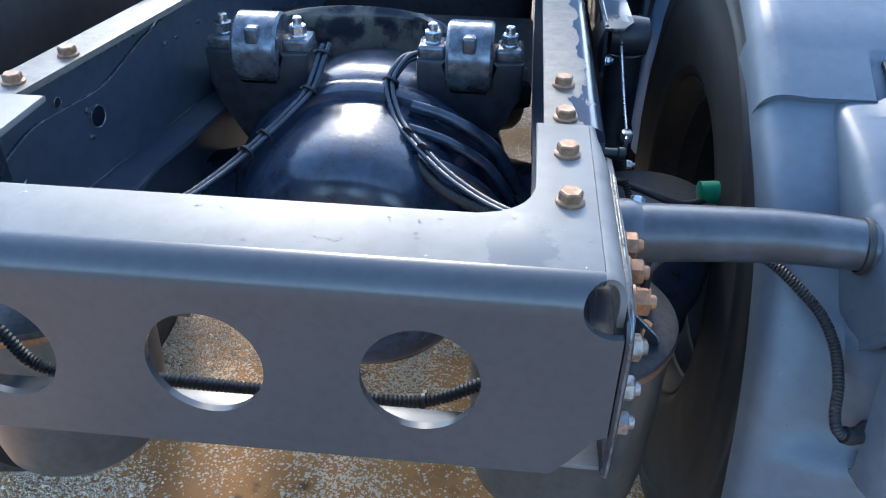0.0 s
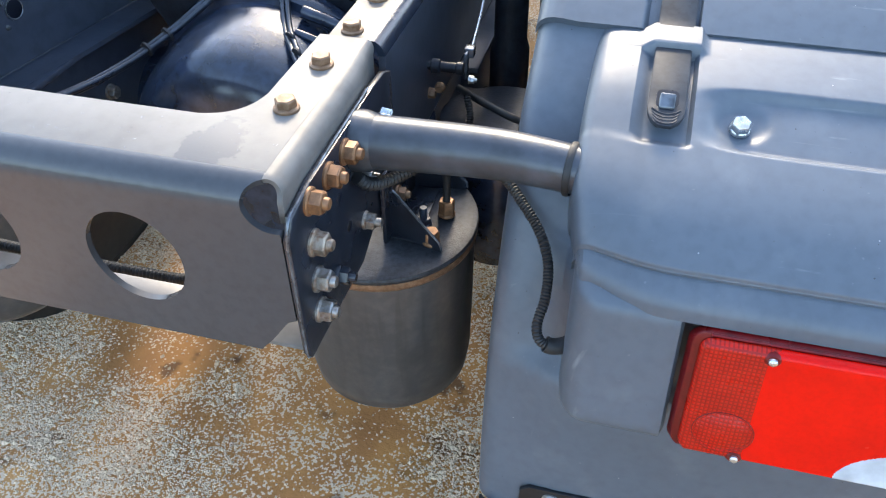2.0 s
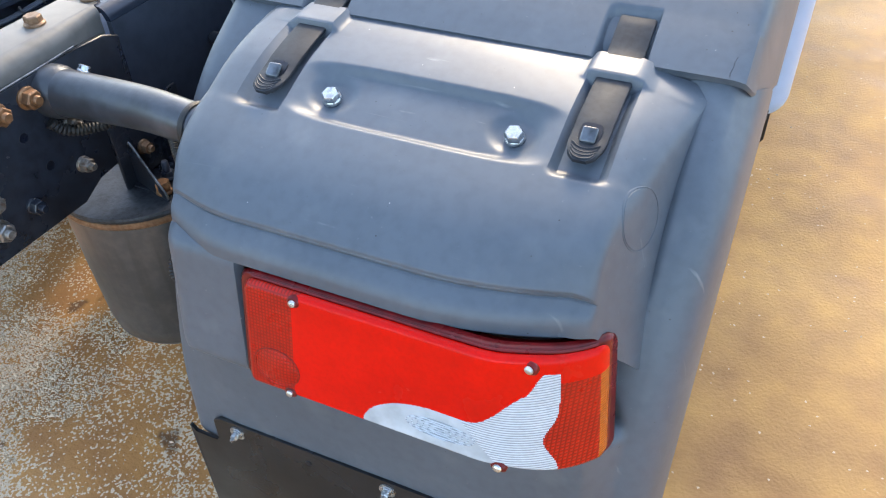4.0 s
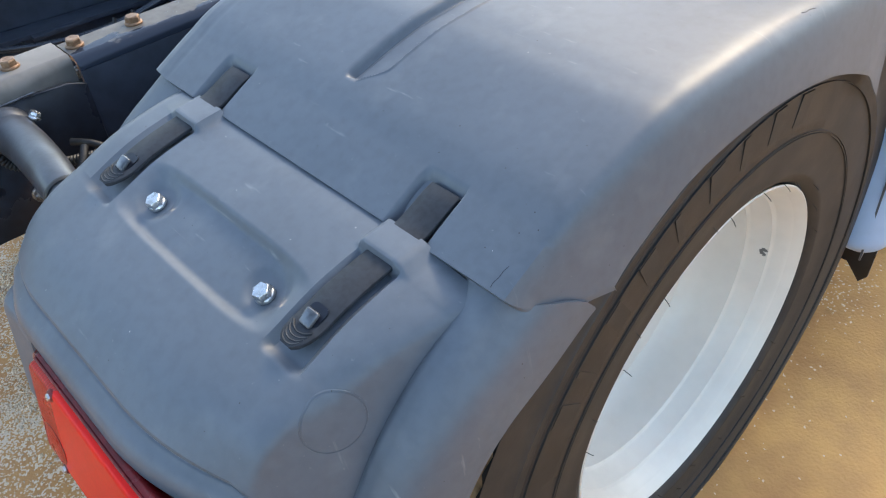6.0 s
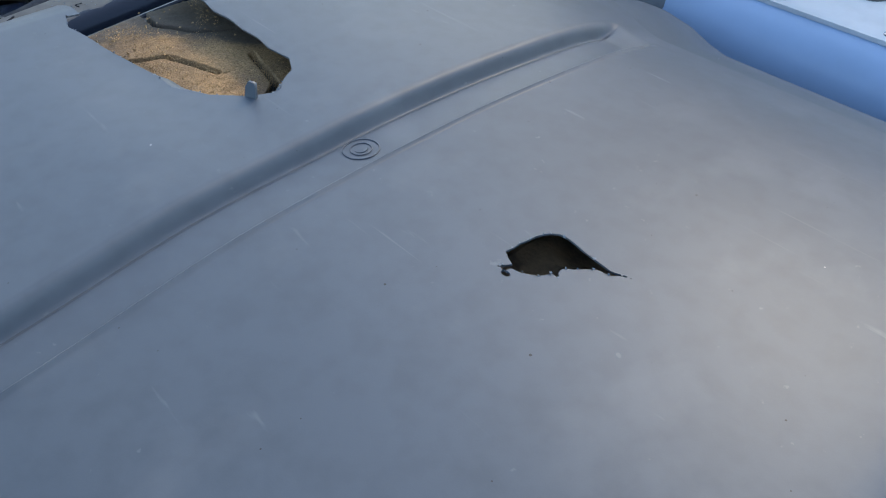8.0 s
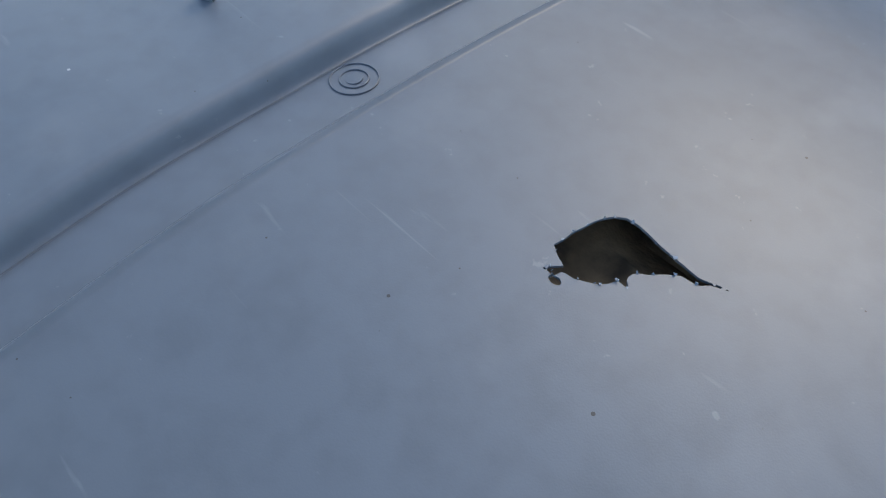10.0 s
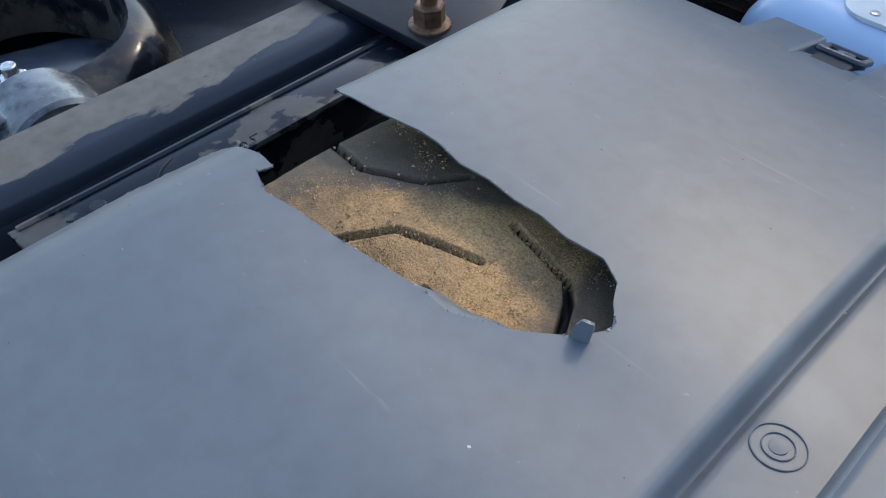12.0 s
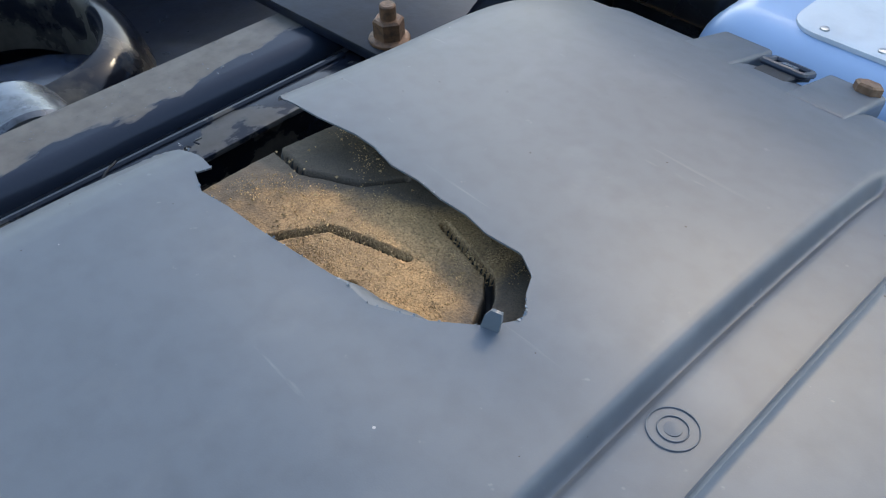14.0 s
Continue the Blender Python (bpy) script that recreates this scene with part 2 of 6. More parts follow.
def wet_dry(name, dry, wet, scale, stretch, rough_dry=0.5, rough_wet=0.12, edge=0.03, level=0.5, strip=0.0):
    """Paint that has dried in patches with sharp drip edges."""
    m = material(name, dry, rough_dry, metal=0.2, grain=90, amount=0.1, stain=30, stain_amount=0.1, bump=0.05, bump_scale=300)
    t = m.node_tree
    n, link = t.nodes, t.links.new
    b = n["Principled BSDF"]
    co, mp, tex, rg = n.new("ShaderNodeTexCoord"), n.new("ShaderNodeMapping"), n.new("ShaderNodeTexNoise"), n.new("ShaderNodeMapRange")
    mp.inputs["Scale"].default_value = stretch
    tex.inputs["Scale"].default_value, tex.inputs["Detail"].default_value, tex.inputs["Roughness"].default_value = scale, 8, 0.55
    rg.inputs[1].default_value, rg.inputs[2].default_value = level, level + edge
    link(co.outputs["Object"], mp.inputs[0])
    link(mp.outputs[0], tex.inputs["Vector"])
    source = tex.outputs[0]
    if strip:
        # wet towards the web, dry towards the free edge
        sep, ab, ml = n.new("ShaderNodeSeparateXYZ"), n.new("ShaderNodeMath"), n.new("ShaderNodeMath")
        ab.operation, ml.operation = "ABSOLUTE", "MULTIPLY_ADD"
        link(co.outputs["Object"], sep.inputs[0])
        link(sep.outputs[0], ab.inputs[0])
        link(ab.outputs[0], ml.inputs[0])
        ml.inputs[1].default_value = -strip
        link(source, ml.inputs[2])
        source = ml.outputs[0]
    link(source, rg.inputs[0])
    b.inputs["Specular IOR Level"].default_value = 0.3
    for socket, value in (("Base Color", (*wet, 1)), ("Roughness", rough_wet)):
        mix = n.new("ShaderNodeMix")
        colour = socket == "Base Color"
        mix.data_type = "RGBA" if colour else "FLOAT"
        a, c, o = (6, 7, 2) if colour else (2, 3, 0)
        old = b.inputs[socket].links[0].from_socket
        link(old, mix.inputs[a])
        mix.inputs[c].default_value = value
        link(rg.outputs[0], mix.inputs[0])
        link(mix.outputs[o], b.inputs[socket])
    return m


RAILTOP = wet_dry("half_dried_rail_paint", (0.135, 0.124, 0.113), (0.020, 0.028, 0.045), 9, (1.6, 0.6, 1), rough_wet=0.2, level=0.29, strip=7.0)
WET_GREY = wet_dry("half_dried_grey_paint", (0.085, 0.083, 0.082), (0.012, 0.016, 0.026), 14, (1, 0.7, 1), level=0.45)
CASTING = wet_dry("half_dried_casting", (0.10, 0.088, 0.073), (0.010, 0.012, 0.018), 9, (1, 1, 1), 0.4, 0.14, 0.10, 0.44)
NAVY = material("wet_navy_black_paint", (0.007, 0.010, 0.019), 0.32, grain=60, amount=0.2, stain=30, stain_amount=0.2, bump=0.08, bump_scale=120, spec=0.35)


def damp_patch(m, at, size, colour):
    """A patch that has not dried yet, with a ragged edge and darker paint."""
    t = m.node_tree
    n, link = t.nodes, t.links.new
    b = n["Principled BSDF"]
    co, mp, far, tex, ad, lim = (n.new("ShaderNode" + k) for k in ("TexCoord", "Mapping", "VectorMath", "TexNoise", "Math", "MapRange"))
    mp.inputs["Location"].default_value = [-a / k for a, k in zip(at, size)]
    mp.inputs["Scale"].default_value = [1 / k for k in size]
    far.operation = "LENGTH"
    tex.inputs["Scale"].default_value, tex.inputs["Detail"].default_value = 55, 6
    ad.operation, ad.inputs[1].default_value = "MULTIPLY_ADD", 1.6
    lim.inputs[1].default_value, lim.inputs[2].default_value = 1.72, 1.62
    link(co.outputs["Object"], mp.inputs[0])
    link(mp.outputs[0], far.inputs[0])
    link(co.outputs["Object"], tex.inputs["Vector"])
    link(tex.outputs[0], ad.inputs[0])
    link(far.outputs["Value"], ad.inputs[2])
    link(ad.outputs[0], lim.inputs[0])
    for socket, value in (("Base Color", (*colour, 1)), ("Roughness", 0.34)):
        mix = n.new("ShaderNodeMix")
        tint = socket == "Base Color"
        mix.data_type = "RGBA" if tint else "FLOAT"
        a, c, o = (6, 7, 2) if tint else (2, 3, 0)
        link(b.inputs[socket].links[0].from_socket, mix.inputs[a])
        mix.inputs[c].default_value = value
        link(lim.outputs[0], mix.inputs[0])
        link(mix.outputs[o], b.inputs[socket])


# top plate: base colour three times that of the rear plate
DAMP = material("half_damp_grey_paint", (0.150, 0.143, 0.136), 0.52, grain=45, amount=0.06, stain=9, stain_amount=0.06, bump=0.03, bump_scale=350, rough_var=0.08, spec=0.4)
damp_patch(DAMP, (0.288, 0.0, 0.0), (0.034, 0.050, 0.05), (0.098, 0.096, 0.096))


def marked(m):
    """Adds specks of dirt and pale scuffs to a large painted surface."""
    t = m.node_tree
    n, link = t.nodes, t.links.new
    b = n["Principled BSDF"]
    co = n.new("ShaderNodeTexCoord")
    for scale, reach, colour, chance in ((52, 0.040, (0.02, 0.02, 0.022, 1), 0.62), (43, 0.032, (0.34, 0.34, 0.35, 1), 0.70), (120, 0.05, (0.03, 0.03, 0.032, 1), 0.90)):
        vo = n.new("ShaderNodeTexVoronoi")
        vo.inputs["Scale"].default_value = scale
        link(co.outputs["Object"], vo.inputs["Vector"])
        near, rare, both = n.new("ShaderNodeMath"), n.new("ShaderNodeMath"), n.new("ShaderNodeMath")
        near.operation, near.inputs[1].default_value = "LESS_THAN", reach
        sep = n.new("ShaderNodeSeparateColor")
        rare.operation, rare.inputs[1].default_value = "GREATER_THAN", chance
        both.operation = "MULTIPLY"
        link(vo.outputs["Distance"], near.inputs[0])
        link(vo.outputs["Color"], sep.inputs[0])
        link(sep.outputs[0], rare.inputs[0])
        link(near.outputs[0], both.inputs[0])
        link(rare.outputs[0], both.inputs[1])
        mix = n.new("ShaderNodeMix")
        mix.data_type = "RGBA"
        link(b.inputs["Base Color"].links[0].from_socket, mix.inputs[6])
        mix.inputs[7].default_value = colour
        link(both.outputs[0], mix.inputs[0])
        link(mix.outputs[2], b.inputs["Base Color"])
    # pale scuffs: thin stretched streaks
    mp, tex, rg, mix = n.new("ShaderNodeMapping"), n.new("ShaderNodeTexNoise"), n.new("ShaderNodeMapRange"), n.new("ShaderNodeMix")
    mp.inputs["Scale"].default_value, mp.inputs["Rotation"].default_value = (9, 60, 9), (0, 0, 0.5)
    tex.inputs["Scale"].default_value, tex.inputs["Detail"].default_value = 1.6, 4
    rg.inputs[1].default_value, rg.inputs[2].default_value, rg.inputs[4].default_value = 0.70, 0.80, 0.35
    mix.data_type = "RGBA"
    mix.inputs[7].default_value = (0.34, 0.35, 0.36, 1)
    link(co.outputs["Object"], mp.inputs[0])
    link(mp.outputs[0], tex.inputs["Vector"])
    link(tex.outputs[0], rg.inputs[0])
    link(rg.outputs[0], mix.inputs[0])
    link(b.inputs["Base Color"].links[0].from_socket, mix.inputs[6])
    link(mix.outputs[2], b.inputs["Base Color"])


def scratched(m):
    """Thin short scratches in three directions, and pale smudges of dried water."""
    t = m.node_tree
    n, link = t.nodes, t.links.new
    b = n["Principled BSDF"]
    co = n.new("ShaderNodeTexCoord")
    for scale, turn, level, soft, strength in (((5, 130, 5), 0.9, 0.72, 0.05, 0.13), ((4, 170, 4), -0.5, 0.73, 0.05, 0.13), ((6, 210, 6), 2.2, 0.73, 0.05, 0.12), ((16, 13, 16), 0.0, 0.56, 0.16, 0.09), ((150, 150, 150), 0.0, 0.71, 0.04, 0.14)):
        mp, tex, lim, mix = (n.new("ShaderNode" + k) for k in ("Mapping", "TexNoise", "MapRange", "Mix"))
        mp.inputs["Scale"].default_value, mp.inputs["Rotation"].default_value = scale, (0, 0, turn)
        tex.inputs["Scale"].default_value, tex.inputs["Detail"].default_value = 1.0, 5
        lim.inputs[1].default_value, lim.inputs[2].default_value, lim.inputs[4].default_value = level, level + soft, strength
        mix.data_type = "RGBA"
        mix.inputs[7].default_value = (0.34, 0.35, 0.36, 1)
        link(co.outputs["Object"], mp.inputs[0])
        link(mp.outputs[0], tex.inputs["Vector"])
        link(tex.outputs[0], lim.inputs[0])
        link(lim.outputs[0], mix.inputs[0])
        link(b.inputs["Base Color"].links[0].from_socket, mix.inputs[6])
        link(mix.outputs[2], b.inputs["Base Color"])


marked(FENDER)
scratched(FENDER)


def ground_material():
    m = bpy.data.materials.new("wet_sand_and_gravel")
    m.use_nodes = True
    t = m.node_tree
    n, link = t.nodes, t.links.new
    b = n["Principled BSDF"]
    co = n.new("ShaderNodeTexCoord")
    big, mid, fine = (n.new("ShaderNodeTexNoise") for _ in range(3))
    for tex, s, d in ((big, 1.3, 6), (mid, 9, 8), (fine, 120, 5)):
        tex.inputs["Scale"].default_value, tex.inputs["Detail"].default_value = s, d
        link(co.outputs["Object"], tex.inputs["Vector"])
    ramp = n.new("ShaderNodeValToRGB")
    ramp.color_ramp.elements[0].position, ramp.color_ramp.elements[0].color = 0.34, (0.33, 0.145, 0.046, 1)
    ramp.color_ramp.elements[1].position, ramp.color_ramp.elements[1].color = 0.64, (0.62, 0.330, 0.110, 1)
    mixv = n.new("ShaderNodeMath")
    mixv.operation = "MULTIPLY_ADD"
    mixv.inputs[1].default_value, mixv.inputs[2].default_value = 0.5, 0.0
    add = n.new("ShaderNodeMath")
    add.operation = "MULTIPLY_ADD"
    add.inputs[1].default_value = 0.5
    link(mid.outputs[0], mixv.inputs[0])
    link(big.outputs[0], add.inputs[0])
    link(mixv.outputs[0], add.inputs[2])
    link(add.outputs[0], ramp.inputs[0])
    # fine pale grit in patches
    patch, cells, sep, lim, cut, grit = (n.new("ShaderNode" + k) for k in ("TexNoise", "TexVoronoi", "SeparateColor", "MapRange", "Math", "Mix"))
    patch.inputs["Scale"].default_value, patch.inputs["Detail"].default_value = 3.4, 7
    cells.inputs["Scale"].default_value = 210
    lim.inputs[1].default_value, lim.inputs[2].default_value, lim.inputs[3].default_value, lim.inputs[4].default_value = 0.40, 0.66, 0.03, 0.6
    cut.operation, grit.data_type = "LESS_THAN", "RGBA"
    grit.inputs[7].default_value = (0.66, 0.50, 0.35, 1)
    link(co.outputs["Object"], patch.inputs["Vector"])
    link(co.outputs["Object"], cells.inputs["Vector"])
    link(patch.outputs[0], lim.inputs[0])
    link(cells.outputs["Color"], sep.inputs[0])
    link(sep.outputs[0], cut.inputs[0])
    axes, reach, some = n.new("ShaderNodeSeparateXYZ"), n.new("ShaderNodeMapRange"), n.new("ShaderNodeMath")
    reach.inputs[1].default_value, reach.inputs[2].default_value, reach.inputs[3].default_value, reach.inputs[4].default_value = 0.9, 1.3, 1.0, 0.01
    some.operation = "MULTIPLY"
    link(co.outputs["Object"], axes.inputs[0])
    link(axes.outputs[0], reach.inputs[0])
    link(lim.outputs[0], some.inputs[0])
    link(reach.outputs[0], some.inputs[1])
    link(some.outputs[0], cut.inputs[1])
    link(cut.outputs[0], grit.inputs[0])
    # under the truck the sand is multiplied darker and redder than beside it
    wet = n.new("ShaderNodeMix")
    wet.data_type, wet.blend_type = "RGBA", "MULTIPLY"
    wet.inputs[7].default_value = (0.92, 0.80, 0.66, 1)
    link(reach.outputs[0], wet.inputs[0])
    link(ramp.outputs[0], wet.inputs[6])
    link(wet.outputs[2], grit.inputs[6])
    # unseen ground behind and beside the truck turns grey to cut warm bounce light
    far, pos, yard = n.new("ShaderNodeMapRange"), n.new("ShaderNodeVectorMath"), n.new("ShaderNodeMix")
    pos.operation, yard.data_type = "DISTANCE", "RGBA"
    pos.inputs[1].default_value = (1.2, 0.8, 0)
    far.inputs[1].default_value, far.inputs[2].default_value = 4.0, 11.0
    yard.inputs[7].default_value = (0.21, 0.165, 0.12, 1)
    link(co.outputs["Object"], pos.inputs[0])
    ragged = n.new("ShaderNodeMath")
    ragged.operation = "MULTIPLY_ADD"
    ragged.inputs[1].default_value = 6.0
    rough_edge = n.new("ShaderNodeTexNoise")
    rough_edge.inputs["Scale"].default_value, rough_edge.inputs["Detail"].default_value = 0.35, 8
    link(co.outputs["Object"], rough_edge.inputs["Vector"])
    link(rough_edge.outputs[0], ragged.inputs[0])
    link(pos.outputs["Value"], ragged.inputs[2])
    link(ragged.outputs[0], far.inputs[0])
    link(far.outputs[0], yard.inputs[0])
    # dark wet spots
    damp, spot, soak = n.new("ShaderNodeTexNoise"), n.new("ShaderNodeMapRange"), n.new("ShaderNodeMix")
    damp.inputs["Scale"].default_value, damp.inputs["Detail"].default_value = 8.0, 6
    spot.inputs[1].default_value, spot.inputs[2].default_value = 0.61, 0.67
    soak.data_type, soak.blend_type = "RGBA", "MULTIPLY"
    soak.inputs[7].default_value = (0.36, 0.34, 0.33, 1)
    link(co.outputs["Object"], damp.inputs["Vector"])
    link(damp.outputs[0], spot.inputs[0])
    near = n.new("ShaderNodeMath")
    near.operation = "MULTIPLY"
    link(spot.outputs[0], near.inputs[0])
    link(reach.outputs[0], near.inputs[1])
    link(near.outputs[0], soak.inputs[0])
    link(grit.outputs[2], soak.inputs[6])
    link(soak.outputs[2], yard.inputs[6])
    link(yard.outputs[2], b.inputs["Base Color"])
    rr = n.new("ShaderNodeMapRange")
    rr.inputs[3].default_value, rr.inputs[4].default_value = 0.45, 0.95
    link(mid.outputs[0], rr.inputs[0])
    link(rr.outputs[0], b.inputs["Roughness"])
    bp = n.new("ShaderNodeBump")
    bp.inputs["Strength"].default_value, bp.inputs["Distance"].default_value = 0.4, 0.006
    h = n.new("ShaderNodeMath")
    h.operation = "ADD"
    link(mid.outputs[0], h.inputs[0])
    link(fine.outputs[0], h.inputs[1])
    link(h.outputs[0], bp.inputs["Height"])
    link(bp.outputs[0], b.inputs["Normal"])
    return m


GROUND = ground_material()


def damp_spots(m):
    """Dark damp blots scattered over the ground."""
    t = m.node_tree
    n, link = t.nodes, t.links.new
    b = n["Principled BSDF"]
    co, bend, add, cell, lim, mix = (n.new("ShaderNode" + k) for k in ("TexCoord", "TexNoise", "VectorMath", "TexVoronoi", "MapRange", "Mix"))
    bend.inputs["Scale"].default_value, bend.inputs["Detail"].default_value = 26, 6
    add.operation, add.inputs[1].default_value, add.inputs[2].default_value = "MULTIPLY_ADD", (0.10, 0.10, 0.0), (0, 0, 0)
    cell.inputs["Scale"].default_value = 2.6
    lim.inputs[1].default_value, lim.inputs[2].default_value, lim.inputs[3].default_value, lim.inputs[4].default_value = 0.10, 0.17, 0.62, 0.0
    mix.data_type = "RGBA"
    mix.inputs[7].default_value = (0.055, 0.032, 0.018, 1)
    link(bend.outputs["Color"], add.inputs[0])
    link(co.outputs["Object"], bend.inputs["Vector"])
    link(co.outputs["Object"], add.inputs[2])
    link(add.outputs[0], cell.inputs["Vector"])
    link(cell.outputs["Distance"], lim.inputs[0])
    # only some cells hold a blot
    sep, rare, both = (n.new("ShaderNode" + k) for k in ("SeparateColor", "Math", "Math"))
    rare.operation, rare.inputs[1].default_value, both.operation = "GREATER_THAN", 0.62, "MULTIPLY"
    link(cell.outputs["Color"], sep.inputs[0])
    link(sep.outputs[0], rare.inputs[0])
    link(rare.outputs[0], both.inputs[0])
    link(lim.outputs[0], both.inputs[1])
    link(both.outputs[0], mix.inputs[0])
    link(b.inputs["Base Color"].links[0].from_socket, mix.inputs[6])
    link(mix.outputs[2], b.inputs["Base Color"])


damp_spots(GROUND)


# ---- mesh helpers ----
def thing(name, label, category, at=(0, 0, 0), group="", kind=""):
    ob = new(name)
    ob.location = at
    ob.empty_display_size = 0.05
    return tagged(ob, label, category, group, kind)


def mesh_object(name, bm, mat, smooth=True):
    bmesh.ops.recalc_face_normals(bm, faces=bm.faces)
    me = bpy.data.meshes.new(name)
    bm.to_mesh(me)
    bm.free()
    mats = mat if isinstance(mat, (list, tuple)) else [mat]
    for x in mats:
        me.materials.append(x)
    if smooth:
        me.polygons.foreach_set("use_smooth", [True] * len(me.polygons))
        me.set_sharp_from_angle(angle=radians(38))
    return new(name, me)


def part(name, bm, mat, parent, label="", smooth=True):
    """One mesh, built in world metres, under a thing or a part."""
    ob = mesh_object(name, bm, mat, smooth)
    ob.parent = parent
    base = Vector((0, 0, 0))
    p = parent
    while p is not None:
        base += p.location
        p = p.parent
    ob.data.transform(Matrix.Translation(-base))
    return tagged(ob, label)


def box(bm, lo, hi, bevel=0.0, seg=2, m=None):
    r = bmesh.ops.create_cube(bm, size=1)
    vs = r["verts"]
    c, s = [(a + b) / 2 for a, b in zip(lo, hi)], [b - a for a, b in zip(lo, hi)]
    for v in vs:
        v.co = Vector((c[0] + v.co.x * s[0], c[1] + v.co.y * s[1], c[2] + v.co.z * s[2]))
    if bevel:
        es = list({e for v in vs for e in v.link_edges})
        out = bmesh.ops.bevel(bm, geom=es, offset=bevel, segments=seg, profile=0.5, affect="EDGES")
        vs = list({v for f in out["faces"] for v in f.verts} | {v for v in vs if v.is_valid})
    if m is not None:
        bmesh.ops.transform(bm, matrix=m, verts=vs)
    return vs


def lathe(bm, outline, m, seg=32, close=True):
    """Turns an outline of (radius, height) round the local z axis of m."""
    rings = []
    for r, z in outline:
        rings.append([bm.verts.new(m @ Vector((r * math.cos(2 * math.pi * i / seg), r * math.sin(2 * math.pi * i / seg), z))) for i in range(seg)])
    for a, b in zip(rings, rings[1:]):
        for i in range(seg):
            j = (i + 1) % seg
            bm.faces.new((a[i], a[j], b[j], b[i]))
    if close:
        bm.faces.new(rings[0][::-1])
        bm.faces.new(rings[-1])


def axis(at, direction):
    """A frame at a place whose z axis points along direction."""
    return Matrix.Translation(at) @ Vector(direction).to_track_quat("Z", "Y").to_matrix().to_4x4()


def spline(points, n):
    """n points evenly spaced along a smooth curve through points."""
    pts = [Vector(p) for p in points]
    ext = [2 * pts[0] - pts[1]] + pts + [2 * pts[-1] - pts[-2]]
    dense = []
    for i in range(1, len(ext) - 2):
        a, b, c, d = ext[i - 1:i + 3]
        for k in range(24):
            t = k / 24
            dense.append(0.5 * (2 * b + (c - a) * t + (2 * a - 5 * b + 4 * c - d) * t * t + (3 * b - a - 3 * c + d) * t ** 3))
    dense.append(pts[-1])
    run = [0.0]
    for p, q in zip(dense, dense[1:]):
        run.append(run[-1] + (q - p).length)
    out, k = [], 0
    for i in range(n):
        s = run[-1] * i / (n - 1)
        while k < len(run) - 2 and run[k + 1] < s:
            k += 1
        f = (s - run[k]) / max(1e-9, run[k + 1] - run[k])
        out.append(dense[k].lerp(dense[k + 1], min(1, max(0, f))))
    return out


def tube(bm, points, radius, n=60, seg=12, ribs=0.0, pitch=0.005, end=None):
    """A hose or pipe along a smooth curve; ribs: depth of its corrugation."""
    if ribs:
        length = sum((Vector(b) - Vector(a)).length for a, b in zip(points, points[1:]))
        n = max(8, int(length / pitch) * 2)
    c = spline(points, n)
    rings = []
    up = Vector((0.3, 0.2, 1)).normalized()
    for i, p in enumerate(c):
        t = (c[min(i + 1, n - 1)] - c[max(i - 1, 0)]).normalized()
        side = t.cross(up).normalized()
        up = side.cross(t).normalized()
        r = radius - (ribs if i % 2 else 0)
        if end:
            r += (end - radius) * i / (n - 1)
        rings.append([bm.verts.new(p + r * (math.cos(2 * math.pi * k / seg) * side + math.sin(2 * math.pi * k / seg) * up)) for k in range(seg)])
    for a, b in zip(rings, rings[1:]):
        for k in range(seg):
            j = (k + 1) % seg
            bm.faces.new((a[k], a[j], b[j], b[k]))
    bm.faces.new(rings[0][::-1])
    bm.faces.new(rings[-1])


def prism(bm, outline, m, depth, bevel=0.0):
    """A flat plate of an outline of (x, y) in m's plane, depth thick along its z."""
    a = [bm.verts.new(m @ Vector((x, y, 0))) for x, y in outline]
    b = [bm.verts.new(m @ Vector((x, y, depth))) for x, y in outline]
    faces = [bm.faces.new(a[::-1]), bm.faces.new(b)]
    for i in range(len(a)):
        j = (i + 1) % len(a)
        faces.append(bm.faces.new((a[i], a[j], b[j], b[i])))
    if bevel:
        es = [e for f in faces[:2] for e in f.edges]
        bmesh.ops.bevel(bm, geom=es, offset=bevel, segments=2, profile=0.5, affect="EDGES")


def rounded(x0, y0, x1, y1, r, n=6):
    pts = []
    for cx, cy, a0 in ((x1 - r, y1 - r, 0), (x0 + r, y1 - r, 90), (x0 + r, y0 + r, 180), (x1 - r, y0 + r, 270)):
        for i in range(n + 1):
            a = radians(a0 + 90 * i / n)
            pts.append((cx + r * math.cos(a), cy + r * math.sin(a)))
    return pts


def hex_bolt(name, at, direction, mat, parent, af=0.021, flange=0.0145, height=0.011, turn=0.0, stud=0.0, label="", washer=0.0025):
    """A flanged hexagon head, with the end of a stud where it is a nut."""
    bm = bmesh.new()
    m = axis(at, direction) @ pose(0, 0, 0, 0, 0, turn)
    lathe(bm, [(flange, 0), (flange, washer), (flange * 0.93, washer + 0.0012), (af * 0.52, washer + 0.002)], m, 20)
    r = af / math.sqrt(3)
    ring = lambda rad, z: [bm.verts.new(m @ Vector((rad * math.cos(radians(60 * i)), rad * math.sin(radians(60 * i)), z))) for i in range(6)]
    z0, z1 = washer + 0.0005, washer + height
    a, b, c = ring(r, z0), ring(r, z1 - 0.0018), ring(r * 0.86, z1)
    for p, q in ((a, b), (b, c)):
        for i in range(6):
            j = (i + 1) % 6
            bm.faces.new((p[i], p[j], q[j], q[i]))
    bm.faces.new(c)
    if stud:
        lathe(bm, [(af * 0.30, z1 - 0.002), (af * 0.30, z1 + stud - 0.0015), (af * 0.25, z1 + stud)], m, 14)
    return part(name, bm, mat, parent, label)


